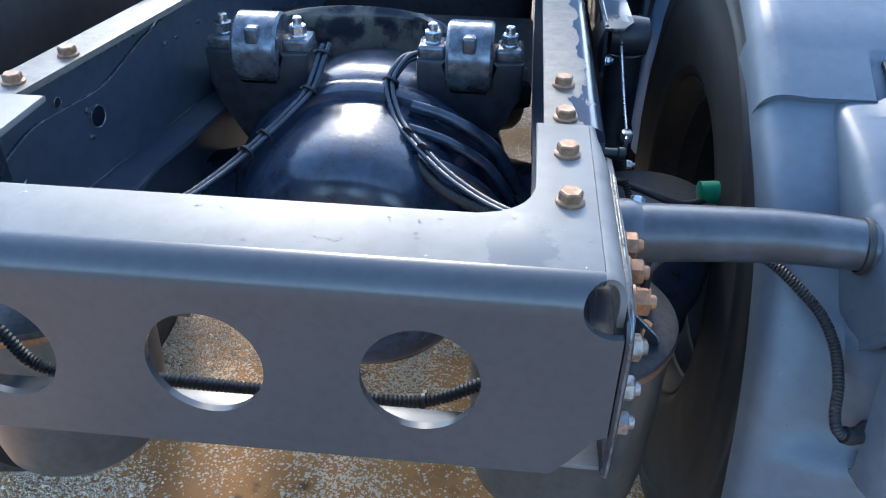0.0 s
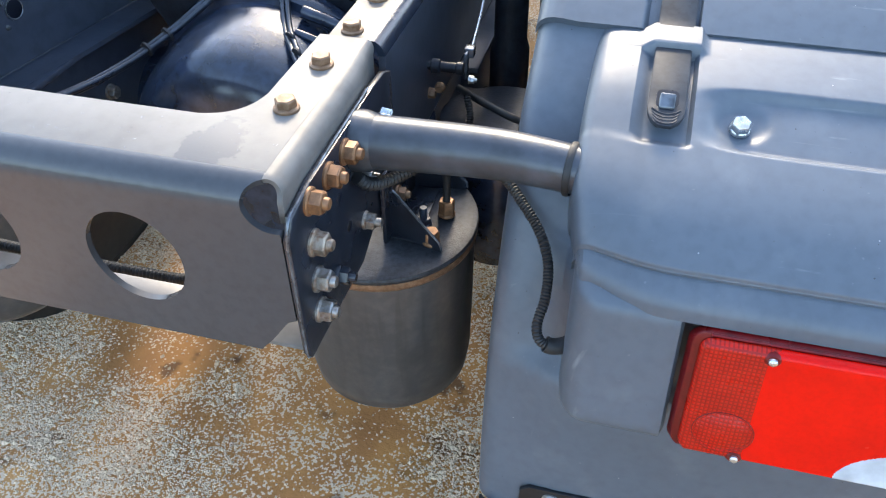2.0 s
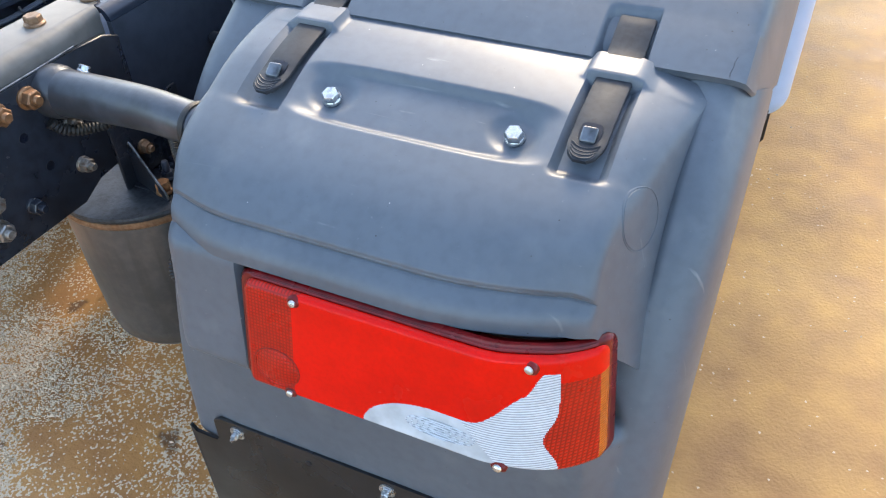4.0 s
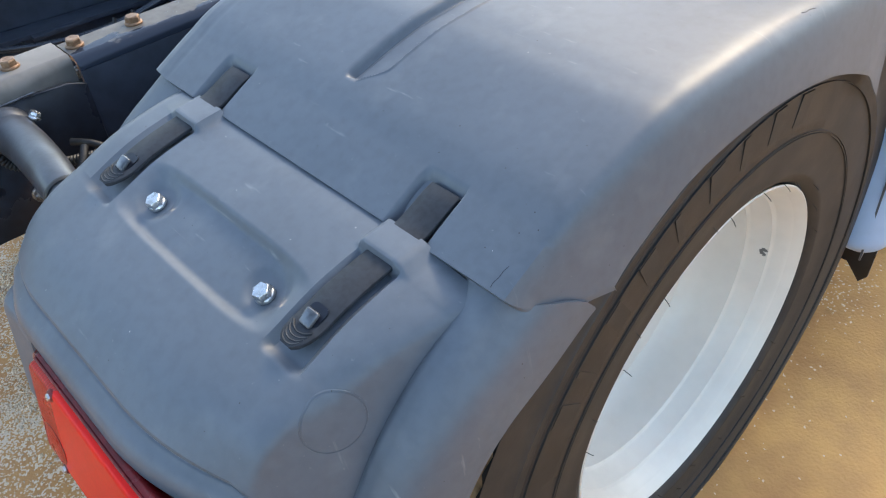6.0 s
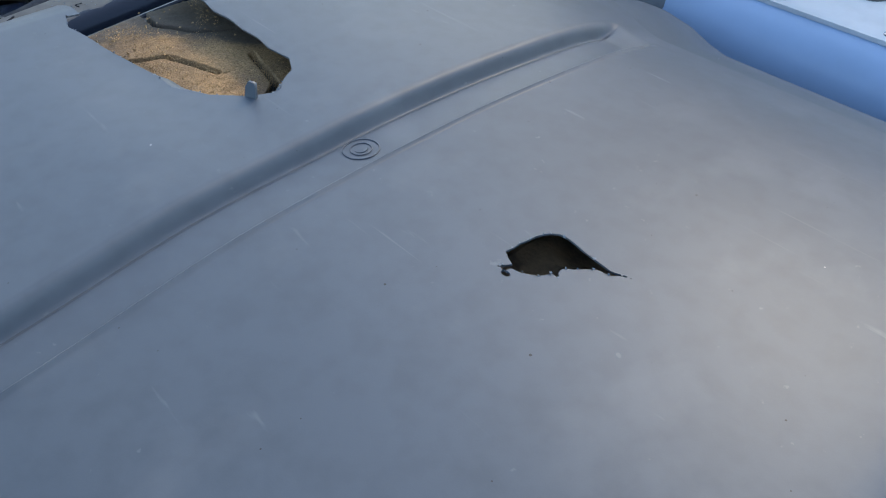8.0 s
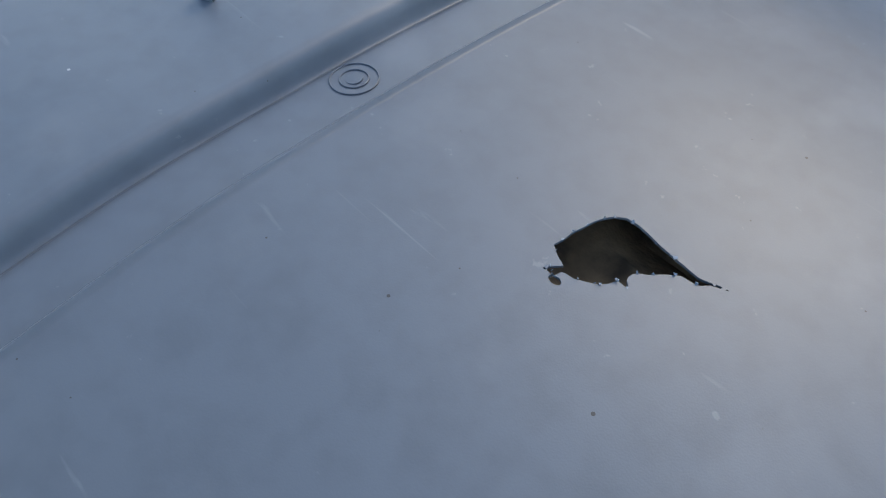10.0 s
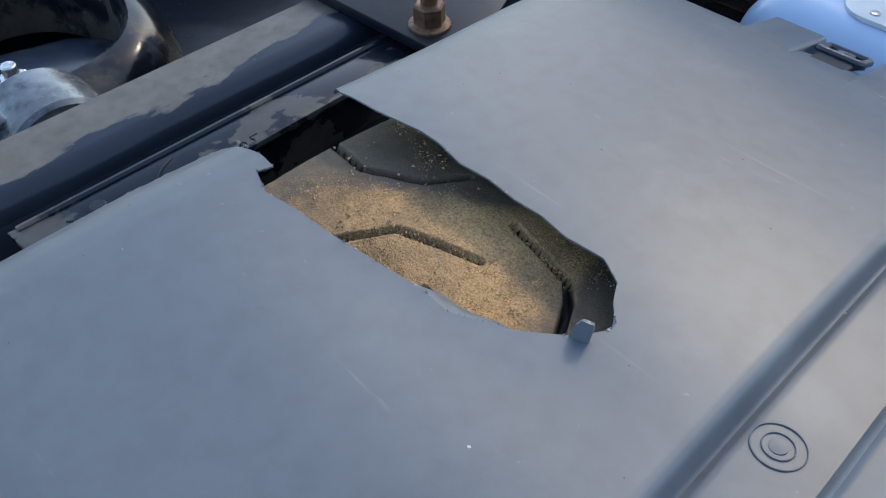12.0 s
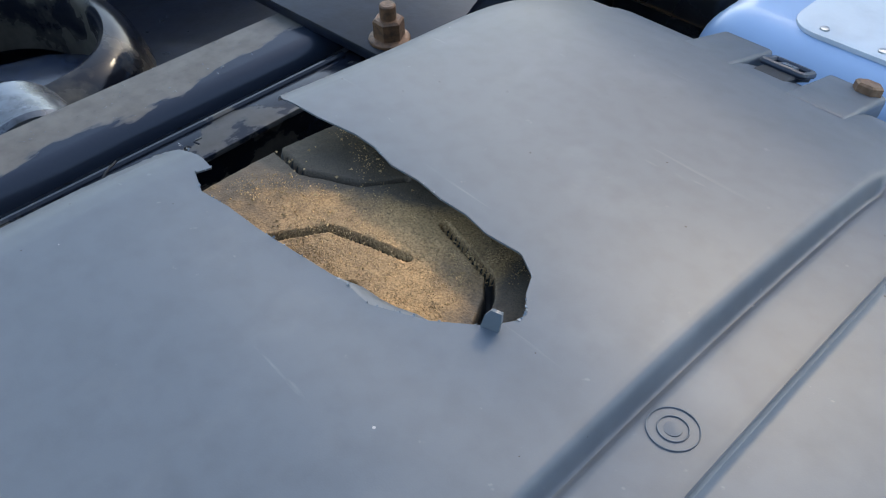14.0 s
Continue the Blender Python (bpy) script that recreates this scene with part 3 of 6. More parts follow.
def inside(x, y, poly):
    hit, j = False, len(poly) - 1
    for i in range(len(poly)):
        (xi, yi), (xj, yj) = poly[i], poly[j]
        if (yi > y) != (yj > y) and x < (xj - xi) * (y - yi) / (yj - yi) + xi:
            hit = not hit
        j = i
    return hit


def snap(x, y, poly, reach):
    """The nearest point of a polygon's edge, where that is within reach."""
    best, near = None, reach
    for i in range(len(poly)):
        a, b = Vector(poly[i - 1]), Vector(poly[i])
        d = b - a
        t = min(1, max(0, (Vector((x, y)) - a).dot(d) / max(1e-12, d.length_squared)))
        q = a + t * d
        if (Vector((x, y)) - q).length < near:
            best, near = q, (Vector((x, y)) - q).length
    return best


def smooth01(a, b, x):
    t = min(1, max(0, (x - a) / (b - a)))
    return t * t * (3 - 2 * t)


def shell(profile, rows, columns, lift=None, holes=(), step=0.0, begin=None, lip=0.0):
    """A moulded sheet: a profile of (y, z) carried across x. columns: (x, depth below the surface). lift(x, y, z): height added."""
    bm = bmesh.new()
    dense = spline([(0, y, z) for y, z in profile], 800)
    steps = [i / (rows - 1) for i in range(rows)] if isinstance(rows, int) else rows
    grid, edge = [], []
    for i, f in enumerate(steps):
        line = []
        for x, d in columns:
            b0 = begin(x) if begin else 0.0
            k = (b0 + (1 - b0) * f) * 799
            j = min(798, int(k))
            p = dense[j].lerp(dense[j + 1], k - j)
            t = (dense[min(j + 12, 799)] - dense[max(j - 12, 0)]).normalized()
            nrm = Vector((0, -t.z, t.y))
            if nrm.z < 0 or (abs(nrm.z) < 0.02 and nrm.y > 0):
                nrm = -nrm
            h = -d + (lift(x, p.y, p.z) if lift else 0)
            line.append(bm.verts.new(Vector((x, p.y, p.z)) + nrm * h))
            if i == 0 and lip:
                edge.append(bm.verts.new(Vector((x, p.y, p.z)) + nrm * (h - lip)))
        grid.append(line)
    if lip:
        grid.insert(0, edge)
    for a, b in zip(grid, grid[1:]):
        for k in range(len(columns) - 1):
            bm.faces.new((a[k], a[k + 1], b[k + 1], b[k]))
    for poly in holes:
        gone = [f for f in bm.faces if inside(f.calc_center_median().x, f.calc_center_median().y, poly) and f.normal.length >= 0]
        bmesh.ops.delete(bm, geom=gone, context="FACES")
        for v in bm.verts:
            if v.is_boundary:
                q = snap(v.co.x, v.co.y, poly, step)
                if q is not None:
                    v.co.x, v.co.y = q.x, q.y
    return bm


def thicken(ob, thickness):
    me = ob.data
    count = {}
    for p in me.polygons:
        for k in p.edge_keys:
            count[k] = count.get(k, 0) + 1
    for e in me.edges:
        if count.get(tuple(sorted(e.vertices)), 0) == 1:
            e.use_edge_sharp = True
    m = ob.modifiers.new("thickness", "SOLIDIFY")
    m.thickness, m.offset, m.use_even_offset = thickness, -1, False
    return ob


# ---- ground ----
def build_ground():
    bm = bmesh.new()
    n = 90
    half = 2.6
    line = [-600, -120, -40, -15, -7, -4.2] + [-half + 2 * half * i / n for i in range(n + 1)] + [4.2, 7, 15, 40, 120, 600]
    grid = []
    for yy in line:
        row = []
        for xx in line:
            x, y = xx + 0.8, yy + 0.4
            near = max(abs(xx), abs(yy)) <= half
            z = -0.03 + (0.012 * noise.noise(Vector((x * 3, y * 3, 0))) + 0.006 * noise.noise(Vector((x * 11, y * 11, 3))) if near else 0)
            row.append(bm.verts.new((x, y, z)))
        grid.append(row)
    for a, b in zip(grid, grid[1:]):
        for k in range(len(a) - 1):
            bm.faces.new((a[k], a[k + 1], b[k + 1], b[k]))
    g = mesh_object("ground", bm, GROUND)
    tagged(g, "wet brown sand yard with patches of pale gravel", "ground", kind="structure")


build_ground()

def build_tree_line():
    """A far belt of trees round the yard."""
    bm = bmesh.new()
    rng = random.Random(3)
    rings = []
    n = 240
    for i in range(n):
        a = 2 * math.pi * i / n
        r = 55 + 4 * noise.noise(Vector((math.cos(a) * 9, math.sin(a) * 9, 0)))
        top = 5.5 + 3.0 * noise.noise(Vector((math.cos(a) * 14, math.sin(a) * 14, 5))) + rng.uniform(-0.5, 0.5)
        rings.append([bm.verts.new((r * math.cos(a) * k, r * math.sin(a) * k, z)) for k, z in ((1, -0.5), (0.985, top * 0.5), (1.0, top * 0.85), (1.03, top))])
    for i in range(n):
        p, q = rings[i], rings[(i + 1) % n]
        for k in range(3):
            bm.faces.new((p[k], q[k], q[k + 1], p[k + 1]))
    tagged(mesh_object("backdrop", bm, TREES), "far belt of dark green trees round the yard", "tree belt", kind="structure")


build_tree_line()

X0 = 0.03          # centre line of the truck
TOP = 0.95         # top of the chassis rails


# ---- chassis rails ----
def rail(name, label, outer, inner, y0, y1, slant=0.0):
    """A folded C section; outer and inner are the x of its web and of its flanges' free edge."""
    ob = thing(name, label, "chassis rail", (outer, y0, TOP), "chassis rails")
    s = 1 if outer > inner else -1
    t, r = 0.009, 0.020
    w, low = abs(outer - inner), 0.715
    arc = lambda a0, cz: [(-r + r * math.cos(radians(a0 - 15 * i)), cz + r * math.sin(radians(a0 - 15 * i))) for i in range(7)]
    upper = [(-w, TOP)] + arc(90, TOP - r) + [(-t, TOP - r), (-t - 0.004, TOP - t), (-w, TOP - t)]
    lower = [(0, TOP - r - 0.0005)] + arc(0, low + r) + [(-w, low), (-w, low + t), (-t - 0.004, low + t), (-t, low + t + 0.004), (-t, TOP - r - 0.0005)]
    for name2, pts, mat in (("top_flange", upper, RAILTOP), ("web", lower, DARK)):
        bm = bmesh.new()
        rows = [[bm.verts.new((outer + s * x + slant * (min(y, 0.95) - y0), y, z)) for x, z in pts] for y in (y0, 0.95, y1)]
        for a, b in zip(rows, rows[1:]):
            for i in range(len(pts)):
                j = (i + 1) % len(pts)
                bm.faces.new((a[i], a[j], b[j], b[i]))
        bm.faces.new(rows[0][::-1])
        bm.faces.new(rows[-1])
        part(name2, bm, mat, ob)
    return ob


right_rail = rail("chassis_rail", "blue-black steel chassis rail with rusty bolts", 0.410, 0.337, 0.262, 4.0)
left_rail = rail("chassis_rail", "blue-black steel chassis rail with rusty bolts", -0.387, -0.312, 0.262, 4.0, slant=0.15)
for y in (0.281, 0.382):
    hex_bolt("bolt", (0.362, y, TOP), (0, 0, 1), RUST, right_rail, turn=20 * y * 50)
    hex_bolt("bolt", (-0.336 + 0.20 * (y - 0.262), y + 0.018, TOP), (0, 0, 1), RUST, left_rail, turn=33 * y * 50)


# ---- rear crossmember ----
def build_crossmember():
    ob = thing("rear_crossmember", "folded grey steel crossmember with three round holes", "crossmember", (X0, 0, TOP))
    zt, zb, yb, half, t = TOP + 0.004, 0.728, -0.062, 0.378, 0.008
    r = 0.03
    # top plate with a leg at each end
    bm = bmesh.new()
    out = []
    inner, yi, yf, rc = 0.298, 0.05, 0.258, 0.055
    rs = 0.020
    pts = [(-half + rs, yb + r), (half - rs, yb + r), (half - rs, yf), (inner, yf)]
    for i in range(9):
        a = radians(0 - 90 * i / 8)
        pts.append((inner - rc + rc * math.cos(a), yi + rc + rc * math.sin(a)))
    for i in range(9):
        a = radians(270 - 90 * i / 8)
        pts.append((-inner + rc + rc * math.cos(a), yi + rc + rc * math.sin(a)))
    pts += [(-inner, yf), (-half + rs, yf)]
    prism(bm, [(x + X0, y) for x, y in pts], pose(0, 0, zt - t), t, 0.0015)
    part("top_plate", bm, DAMP, ob, "pale grey top plate with a damp patch")
    # the bend and the rear face with its holes, laid out flat as (x, run)
    bm = bmesh.new()
    cols, rows = 252, 74
    x0, x1 = X0 - half, X0 + half
    bend = r * math.pi / 2
    total = bend + (zt - r - zb)

    def folded(run):
        if run < bend:
            a = run / r
            return yb + r - r * math.sin(a), zt - r + r * math.cos(a)
        return yb, zt - r - (run - bend)

    flat = {}
    grid = []
    for j in range(rows + 25):
        run = bend * j / 24 if j <= 24 else bend + (total - bend) * (j - 24) / rows
        line = []
        for k in range(cols + 1):
            x = x0 + (x1 - x0) * k / cols
            v = bm.verts.new((x, *folded(run)))
            flat[v] = [x, run]
            line.append(v)
        grid.append(line)
    for a, b in zip(grid, grid[1:]):
        for k in range(cols):
            bm.faces.new((a[k], a[k + 1], b[k + 1], b[k]))
    mid = bend + (zt - r - 0.834)
    cuts = [[(X0 - 0.002 + d + 0.0565 * math.cos(radians(6 * i)), mid - 0.003 + 0.061 * math.sin(radians(6 * i))) for i in range(60)] for d in (-0.2035, 0, 0.2035)]
    cut = 0.058
    cuts.append([(x1 - cut, total + 0.01), (x1 - 0.034, total - 0.018), (x1 - 0.010, total - 0.052), (x1 + 0.01, total - 0.062), (x1 + 0.01, total + 0.01)])
    cuts.append([(2 * X0 - x, q) for x, q in cuts[-1]])
    for s in (1, -1):
        xc = X0 + s * (half - 0.008)
        cuts.append([(xc + 0.030 * math.cos(radians(9 * i)), 0.038 + 0.030 * math.sin(radians(9 * i))) for i in range(40)])
        e = X0 + s * (half - rs)
        cuts.append([(e, -0.01), (e + s * 0.03, -0.01), (e + s * 0.03, 0.04), (e, 0.04)])
    for poly in cuts:
        gone = []
        for f in bm.faces:
            c = [sum(flat[v][i] for v in f.verts) / len(f.verts) for i in (0, 1)]
            if inside(*c, poly):
                gone.append(f)
        bmesh.ops.delete(bm, geom=gone, context="FACES_ONLY")
        for v in list(bm.verts):
            if not v.link_faces:
                continue
            if v.is_boundary and x0 < v.co.x < x1 and 0 < flat[v][1] < total:
                q = snap(*flat[v], poly, 0.0034)
                if q is not None:
                    flat[v] = [q.x, q.y]
                    v.co = Vector((q.x, *folded(q.y)))
    bmesh.ops.delete(bm, geom=[v for v in bm.verts if not v.link_faces], context="VERTS")
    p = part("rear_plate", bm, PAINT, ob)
    thicken(p, t)
    # folds along both ends
    for s in (1, -1):
        bm = bmesh.new()
        lines = []
        for row in range(14):
            verts = []
            for k in range(14):
                ang = radians(7.5 * min(k, 12))
                along = rs * ang
                rim = (0.038 - math.sqrt(max(0, 0.030 ** 2 - (along - 0.012) ** 2))) / r
                start = yb + r - r * math.sin(rim)
                y = start + (yb + r + 0.001 - start) * row / 6 if row <= 6 else (0.0, 0.06, 0.12, 0.18, 0.222, 0.24, yf)[row - 7]
                drop = r - math.sqrt(max(0, r * r - max(0, yb + r - y) ** 2))
                tuck = 0.012 * smooth01(0.19, 0.25, y)
                x = half - rs + rs * math.sin(ang) - tuck * min(k, 12) / 12
                z = zt - rs + rs * math.cos(ang) - drop if k < 13 else 0.905
                verts.append(bm.verts.new((X0 + s * x, y, z)))
            lines.append(verts)
        for a, b in zip(lines, lines[1:]):
            for k in range(13):
                bm.faces.new((a[k], a[k + 1], b[k + 1], b[k]))
        thicken(part("side_fold", bm, MID_GREY, ob), 0.006)
    # lower flange
    bm = bmesh.new()
    box(bm, (x0 + 0.056, yb + 0.0085, zb), (x1 - 0.056, 0.004, zb + t), 0.002)
    part("lower_flange", bm, PAINT, ob)
    # end plates
    for s in (1, -1):
        bm = bmesh.new()
        px = X0 + s * (half + 0.001)
        outline = [(-0.0625, 0.735), (-0.055, 0.722), (0.115, 0.718), (0.15, 0.74), (0.215, 0.74), (0.262, 0.76), (0.262, 0.912), (0.235, 0.924), (0.19, 0.926), (0.0, 0.925), (-0.050, 0.917), (-0.0625, 0.895)]
        prism(bm, outline, Matrix(((0, 0, s, px), (1, 0, 0, 0), (0, 1, 0, 0), (0, 0, 0, 1))), t, 0.0025)
        # sky light on this flange is put into its paler grey
        foot = bmesh.new()
        box(foot, (X0 + s * (half - 0.028) - 0.0275, -0.0535, 0.7285), (X0 + s * (half - 0.028) + 0.0275, 0.05, 0.7345), 0.0015)
        part("corner_flange", foot, MID_GREY, ob, "corner flange in a paler grey for its sky-lit top")
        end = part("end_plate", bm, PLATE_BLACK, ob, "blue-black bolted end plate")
        if s > 0:
            nx = px + t
            # bead added along the edge, as the bevel alone catches little light
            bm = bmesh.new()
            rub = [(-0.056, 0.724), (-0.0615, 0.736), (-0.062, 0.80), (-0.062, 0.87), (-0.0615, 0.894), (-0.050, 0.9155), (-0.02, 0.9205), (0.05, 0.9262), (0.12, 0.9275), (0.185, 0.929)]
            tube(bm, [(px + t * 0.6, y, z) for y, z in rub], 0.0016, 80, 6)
            part("worn_edge", bm, EYE, end, "worn steel bead added to brighten the edge")
            rows = [(0.089, 0.903, YELLOW_ZINC), (0.040, 0.905, YELLOW_ZINC), (-0.010, 0.908, YELLOW_ZINC), (-0.014, 0.857, WORN_ZINC), (-0.018, 0.809, DULL_ZINC), (-0.022, 0.767, DULL_ZINC)]
            for i, (y, z, mt) in enumerate(rows):
                hex_bolt("nut", (nx, y, z), (1, 0, 0), mt, end, af=0.023, flange=0.0155, height=0.014, turn=17 * i, stud=0.006)
            for i, (y, z, mt) in enumerate([(0.135, 0.84, DULL_ZINC), (0.13, 0.775, DULL_ZINC), (0.035, 0.768, PLATE_BLACK)]):
                hex_bolt("nut", (nx, y, z), (1, 0, 0), mt, end, af=0.019, flange=0.012, height=0.012, turn=31 * i, stud=0.008)
            for y, z in ((0.062, 0.858), (0.082, 0.803), (0.128, 0.895)):
                bm = bmesh.new()
                lathe(bm, [(0.0072, 0.0), (0.0068, 0.0006), (0.0060, 0.0004)], axis((nx - 0.0002, y, z), (1, 0, 0)), 20)
                part("bolt_hole", bm, NAVY, end, "empty dark bolt hole")
    for s in (1, -1):
        for y in (0.080, 0.181):
            hex_bolt("bolt", (X0 + s * 0.331, y, zt), (0, 0, 1), RUST, ob, turn=40 * y * 40)


build_crossmember()


# ---- fender ----
BIG_HOLE = [(0.560, 0.822), (0.600, 0.820), (0.617, 0.817), (0.653, 0.820), (0.684, 0.826), (0.700, 0.826), (0.720, 0.822), (0.740, 0.824), (0.760, 0.822), (0.778, 0.823), (0.796, 0.820), (0.818, 0.822), (0.832, 0.814),
            (0.838, 0.803), (0.846, 0.794), (0.847, 0.789), (0.839, 0.776), (0.817, 0.759), (0.802, 0.752), (0.790, 0.746), (0.771, 0.747), (0.738, 0.742), (0.712, 0.738), (0.688, 0.736),
            (0.668, 0.732), (0.652, 0.738), (0.654, 0.747), (0.640, 0.748), (0.624, 0.744), (0.616, 0.738), (0.613, 0.729), (0.611, 0.719), (0.612, 0.712), (0.609, 0.700), (0.610, 0.693), (0.606, 0.683), (0.605, 0.672), (0.600, 0.655), (0.586, 0.640), (0.560, 0.640)]
SMALL_HOLE = [(1.0584, 0.7737), (1.0604, 0.7774), (1.0637, 0.7814), (1.0591, 0.7833), (1.0548, 0.7861), (1.0557, 0.7906), (1.0558, 0.7961), (1.0568, 0.8003), (1.0575, 0.8054), (1.0592, 0.81), (1.0613, 0.8135), (1.0649, 0.8165), (1.0702, 0.8172), (1.0756, 0.8165), (1.0823, 0.8152), (1.0882, 0.8147), (1.0941, 0.8142), (1.0998, 0.8137), (1.1025, 0.8143), (1.1061, 0.816), (1.1124, 0.8175), (1.1088, 0.8158),
              (1.1049, 0.8139), (1.1025, 0.811), (1.0996, 0.8101), (1.0955, 0.8096), (1.0926, 0.8074), (1.0895, 0.8042), (1.0872, 0.8012), (1.0843, 0.799), (1.0826, 0.7965), (1.083, 0.7937), (1.0863, 0.7908), (1.0844, 0.7907), (1.0811, 0.7908), (1.0798, 0.7873), (1.0776, 0.7843), (1.0745, 0.7823), (1.072, 0.7809), (1.0701, 0.7797), (1.0666, 0.7793), (1.0644, 0.7785), (1.0615, 0.7762)]
PIN_HOLE = [(1.0658 + 0.0028 * math.cos(radians(40 * i)), 0.7743 + 0.0019 * math.sin(radians(40 * i))) for i in range(9)]
UPPER = [(0.298, 0.985), (0.33, 1.002), (0.36, 1.017), (0.41, 1.041), (0.50, 1.070), (0.55, 1.078), (0.60, 1.081), (0.70, 1.081), (0.80, 1.075), (0.90, 1.065), (1.00, 1.049), (1.06, 1.036), (1.128, 1.014)]
COVER = [(0.302, 0.9825), (0.262, 0.9785), (0.20, 0.966), (0.14, 0.944), (0.09, 0.926), (0.055, 0.909), (0.028, 0.890), (0.007, 0.873), (-0.006, 0.862), (-0.012, 0.850), (-0.0145, 0.835)]
ARC = [(0.425, 1.026), (0.36, 1.008), (0.295, 0.972), (0.22, 0.925), (0.155, 0.86), (0.105, 0.78), (0.065, 0.69), (0.04, 0.6), (0.025, 0.52), (0.018, 0.44), (0.016, 0.40)]
SLOTS = ((0.722, 0.774), (1.100, 1.150))


RIM_X = (0.594, 0.596, 0.600, 0.606, 0.614, 0.623, 0.633, 0.645)
RIM_D = (0.045, 0.034, 0.0235, 0.0150, 0.0085, 0.0040, 0.0014, 0.0)


# cross section of the groove: deep valley, flat floor, crisp edge
GROOVE_X = (0.900, 0.9035, 0.9055, 0.9070, 0.9085, 0.9100, 0.9114, 0.9128, 0.9145, 0.917, 0.922, 0.934, 0.946, 0.9488, 0.9502, 0.96)
GROOVE_D = (0.0, 0.0006, 0.0019, 0.0045, 0.0080, 0.0110, 0.0120, 0.0110, 0.0096, 0.0088, 0.0083, 0.0076, 0.0069, 0.0065, 0.0, 0.0)
GROOVE_FINE = np.linspace(0.886, 0.956, 351)
GROOVE_DEEP = np.interp(GROOVE_FINE, GROOVE_X, GROOVE_D)
GROOVE_SOFT = np.convolve(np.pad(GROOVE_DEEP, 4, "edge"), np.hanning(11)[1:-1] / np.hanning(11).sum(), "valid")
GROOVE_DEEP = np.where(GROOVE_FINE < 0.945, GROOVE_SOFT, GROOVE_DEEP)


def upper_lift(x, y, z):
    h = 0.0
    # groove: a soft valley, a flat floor and a crisp edge
    run = smooth01(0.404, 0.413, y) * (1 - smooth01(1.060, 1.095, y))
    x_bow = x - 0.009 * math.exp(-((y - 0.57) / 0.10) ** 2)
    # it narrows to a point at its rear end
    if x_bow > 0.9114:
        x_bow = 0.9114 + (x_bow - 0.9114) / (0.30 + 0.70 * smooth01(0.398, 0.440, y))
    h -= run * float(np.interp(x_bow, GROOVE_FINE, GROOVE_DEEP))
    h += 0.0016 * run * math.exp(-((x_bow - 0.9524) / 0.0013) ** 2)
    # the inner front corner stands a little higher
    h += 0.008 * (1 - smooth01(0.66, 0.86, x)) * smooth01(0.90, 1.10, y)
    # recesses for the straps
    for a, b in SLOTS:
        edge = smooth01(a - 0.011, a + 0.001, x) * (1 - smooth01(b - 0.0005, b + 0.002, x))
        h -= 0.0135 * edge * (1 - smooth01(0.345, 0.367, y))
    # sag round the torn opening
    g = math.hypot((x - 0.76) / 0.13, (y - 0.748) / 0.05)
    h -= 0.006 * math.exp(-g * g)
    # the inner rim turns down, but hardly at all ahead of the tear
    h += float(np.interp(x, RIM_X, RIM_D)) * 0.8 * smooth01(0.77, 0.81, y)
    # the side skirt is deeper towards both ends
    h -= (0.030 * ((y - 0.68) / 0.27) ** 2) * smooth01(1.255, 1.286, x)
    h += 0.0015 * noise.noise(Vector((x * 4, y * 4, 1)))
    return h


def cover_lift(x, y, z):
    h = 0.0
    # oval pressing with a bolt seat at each end
    cx, cy, hx, hy = 0.938, 0.170, 0.158, 0.040
    k = 5
    e = (abs((x - cx) / hx) ** k + abs((y - cy) / hy) ** k) ** (1 / k)
    h -= 0.0095 * (1 - smooth01(0.76, 1.05, e))
    for bx in (0.827, 1.049):
        q = math.hypot((x - bx) / 0.032, (y - 0.172) / 0.027)
        h -= 0.005 * (1 - smooth01(0.55, 1.05, q))
    # channels for the straps
    for a, b in ((0.725, 0.775), (1.102, 1.152)):
        edge = smooth01(a - 0.004, a + 0.002, x) * (1 - smooth01(b - 0.002, b + 0.004, x))
        h -= 0.009 * edge * smooth01(0.126, 0.140, y) * (1 - smooth01(0.259, 0.263, y))
        c = (a + b) / 2
        h += 0.009 * (1 - smooth01(0.028, 0.036, abs(x - c))) * smooth01(0.258, 0.266, y)
    # shallow ledge across the lower edge
    across = smooth01(0.664, 0.690, x) * (1 - smooth01(1.172, 1.186, x))
    h -= across * (0.0056 * (1 - smooth01(0.8735, 0.8752, z)) - 0.0050 * (1 - smooth01(0.846, 0.8735, z)))
    h -= across * 0.0032 * math.exp(-((z - 0.8752) / 0.0016) ** 2)
    return h


def arc_lift(x, y, z):
    """The rear panel: flat box that holds the lamp, its side, and the skirt."""
    h = -0.012 * smooth01(1.245, 1.262, x) * smooth01(0.16, 0.30, y)
    # room below the strap cover
    if x > 0.75:
        h -= 0.045 * (1 - smooth01(1.180, 1.225, x)) * (1 - smooth01(0.25, 0.33, y)) * smooth01(0.79, 0.84, z)
    # flat lower face, which stands off the arc as a box
    lamp_side = 0.022 + 0.066 * min(1, max(0, (x - 1.080) / 0.118)) ** 2.2
    face = 0.0105 + lamp_side * smooth01(0.655, 0.69, z)
    high = 0.032 * smooth01(0.66, 0.74, z)
    wall = 1 - smooth01(1.194 - 0.006 * smooth01(0.60, 0.45, z) - high, 1.236 - high, x)
    h += (y - face) * smooth01(0.60 + 0.06 * smooth01(0.64, 0.70, z), 0.70, x) * wall * (1 - smooth01(0.775, 0.815, z))
    return h


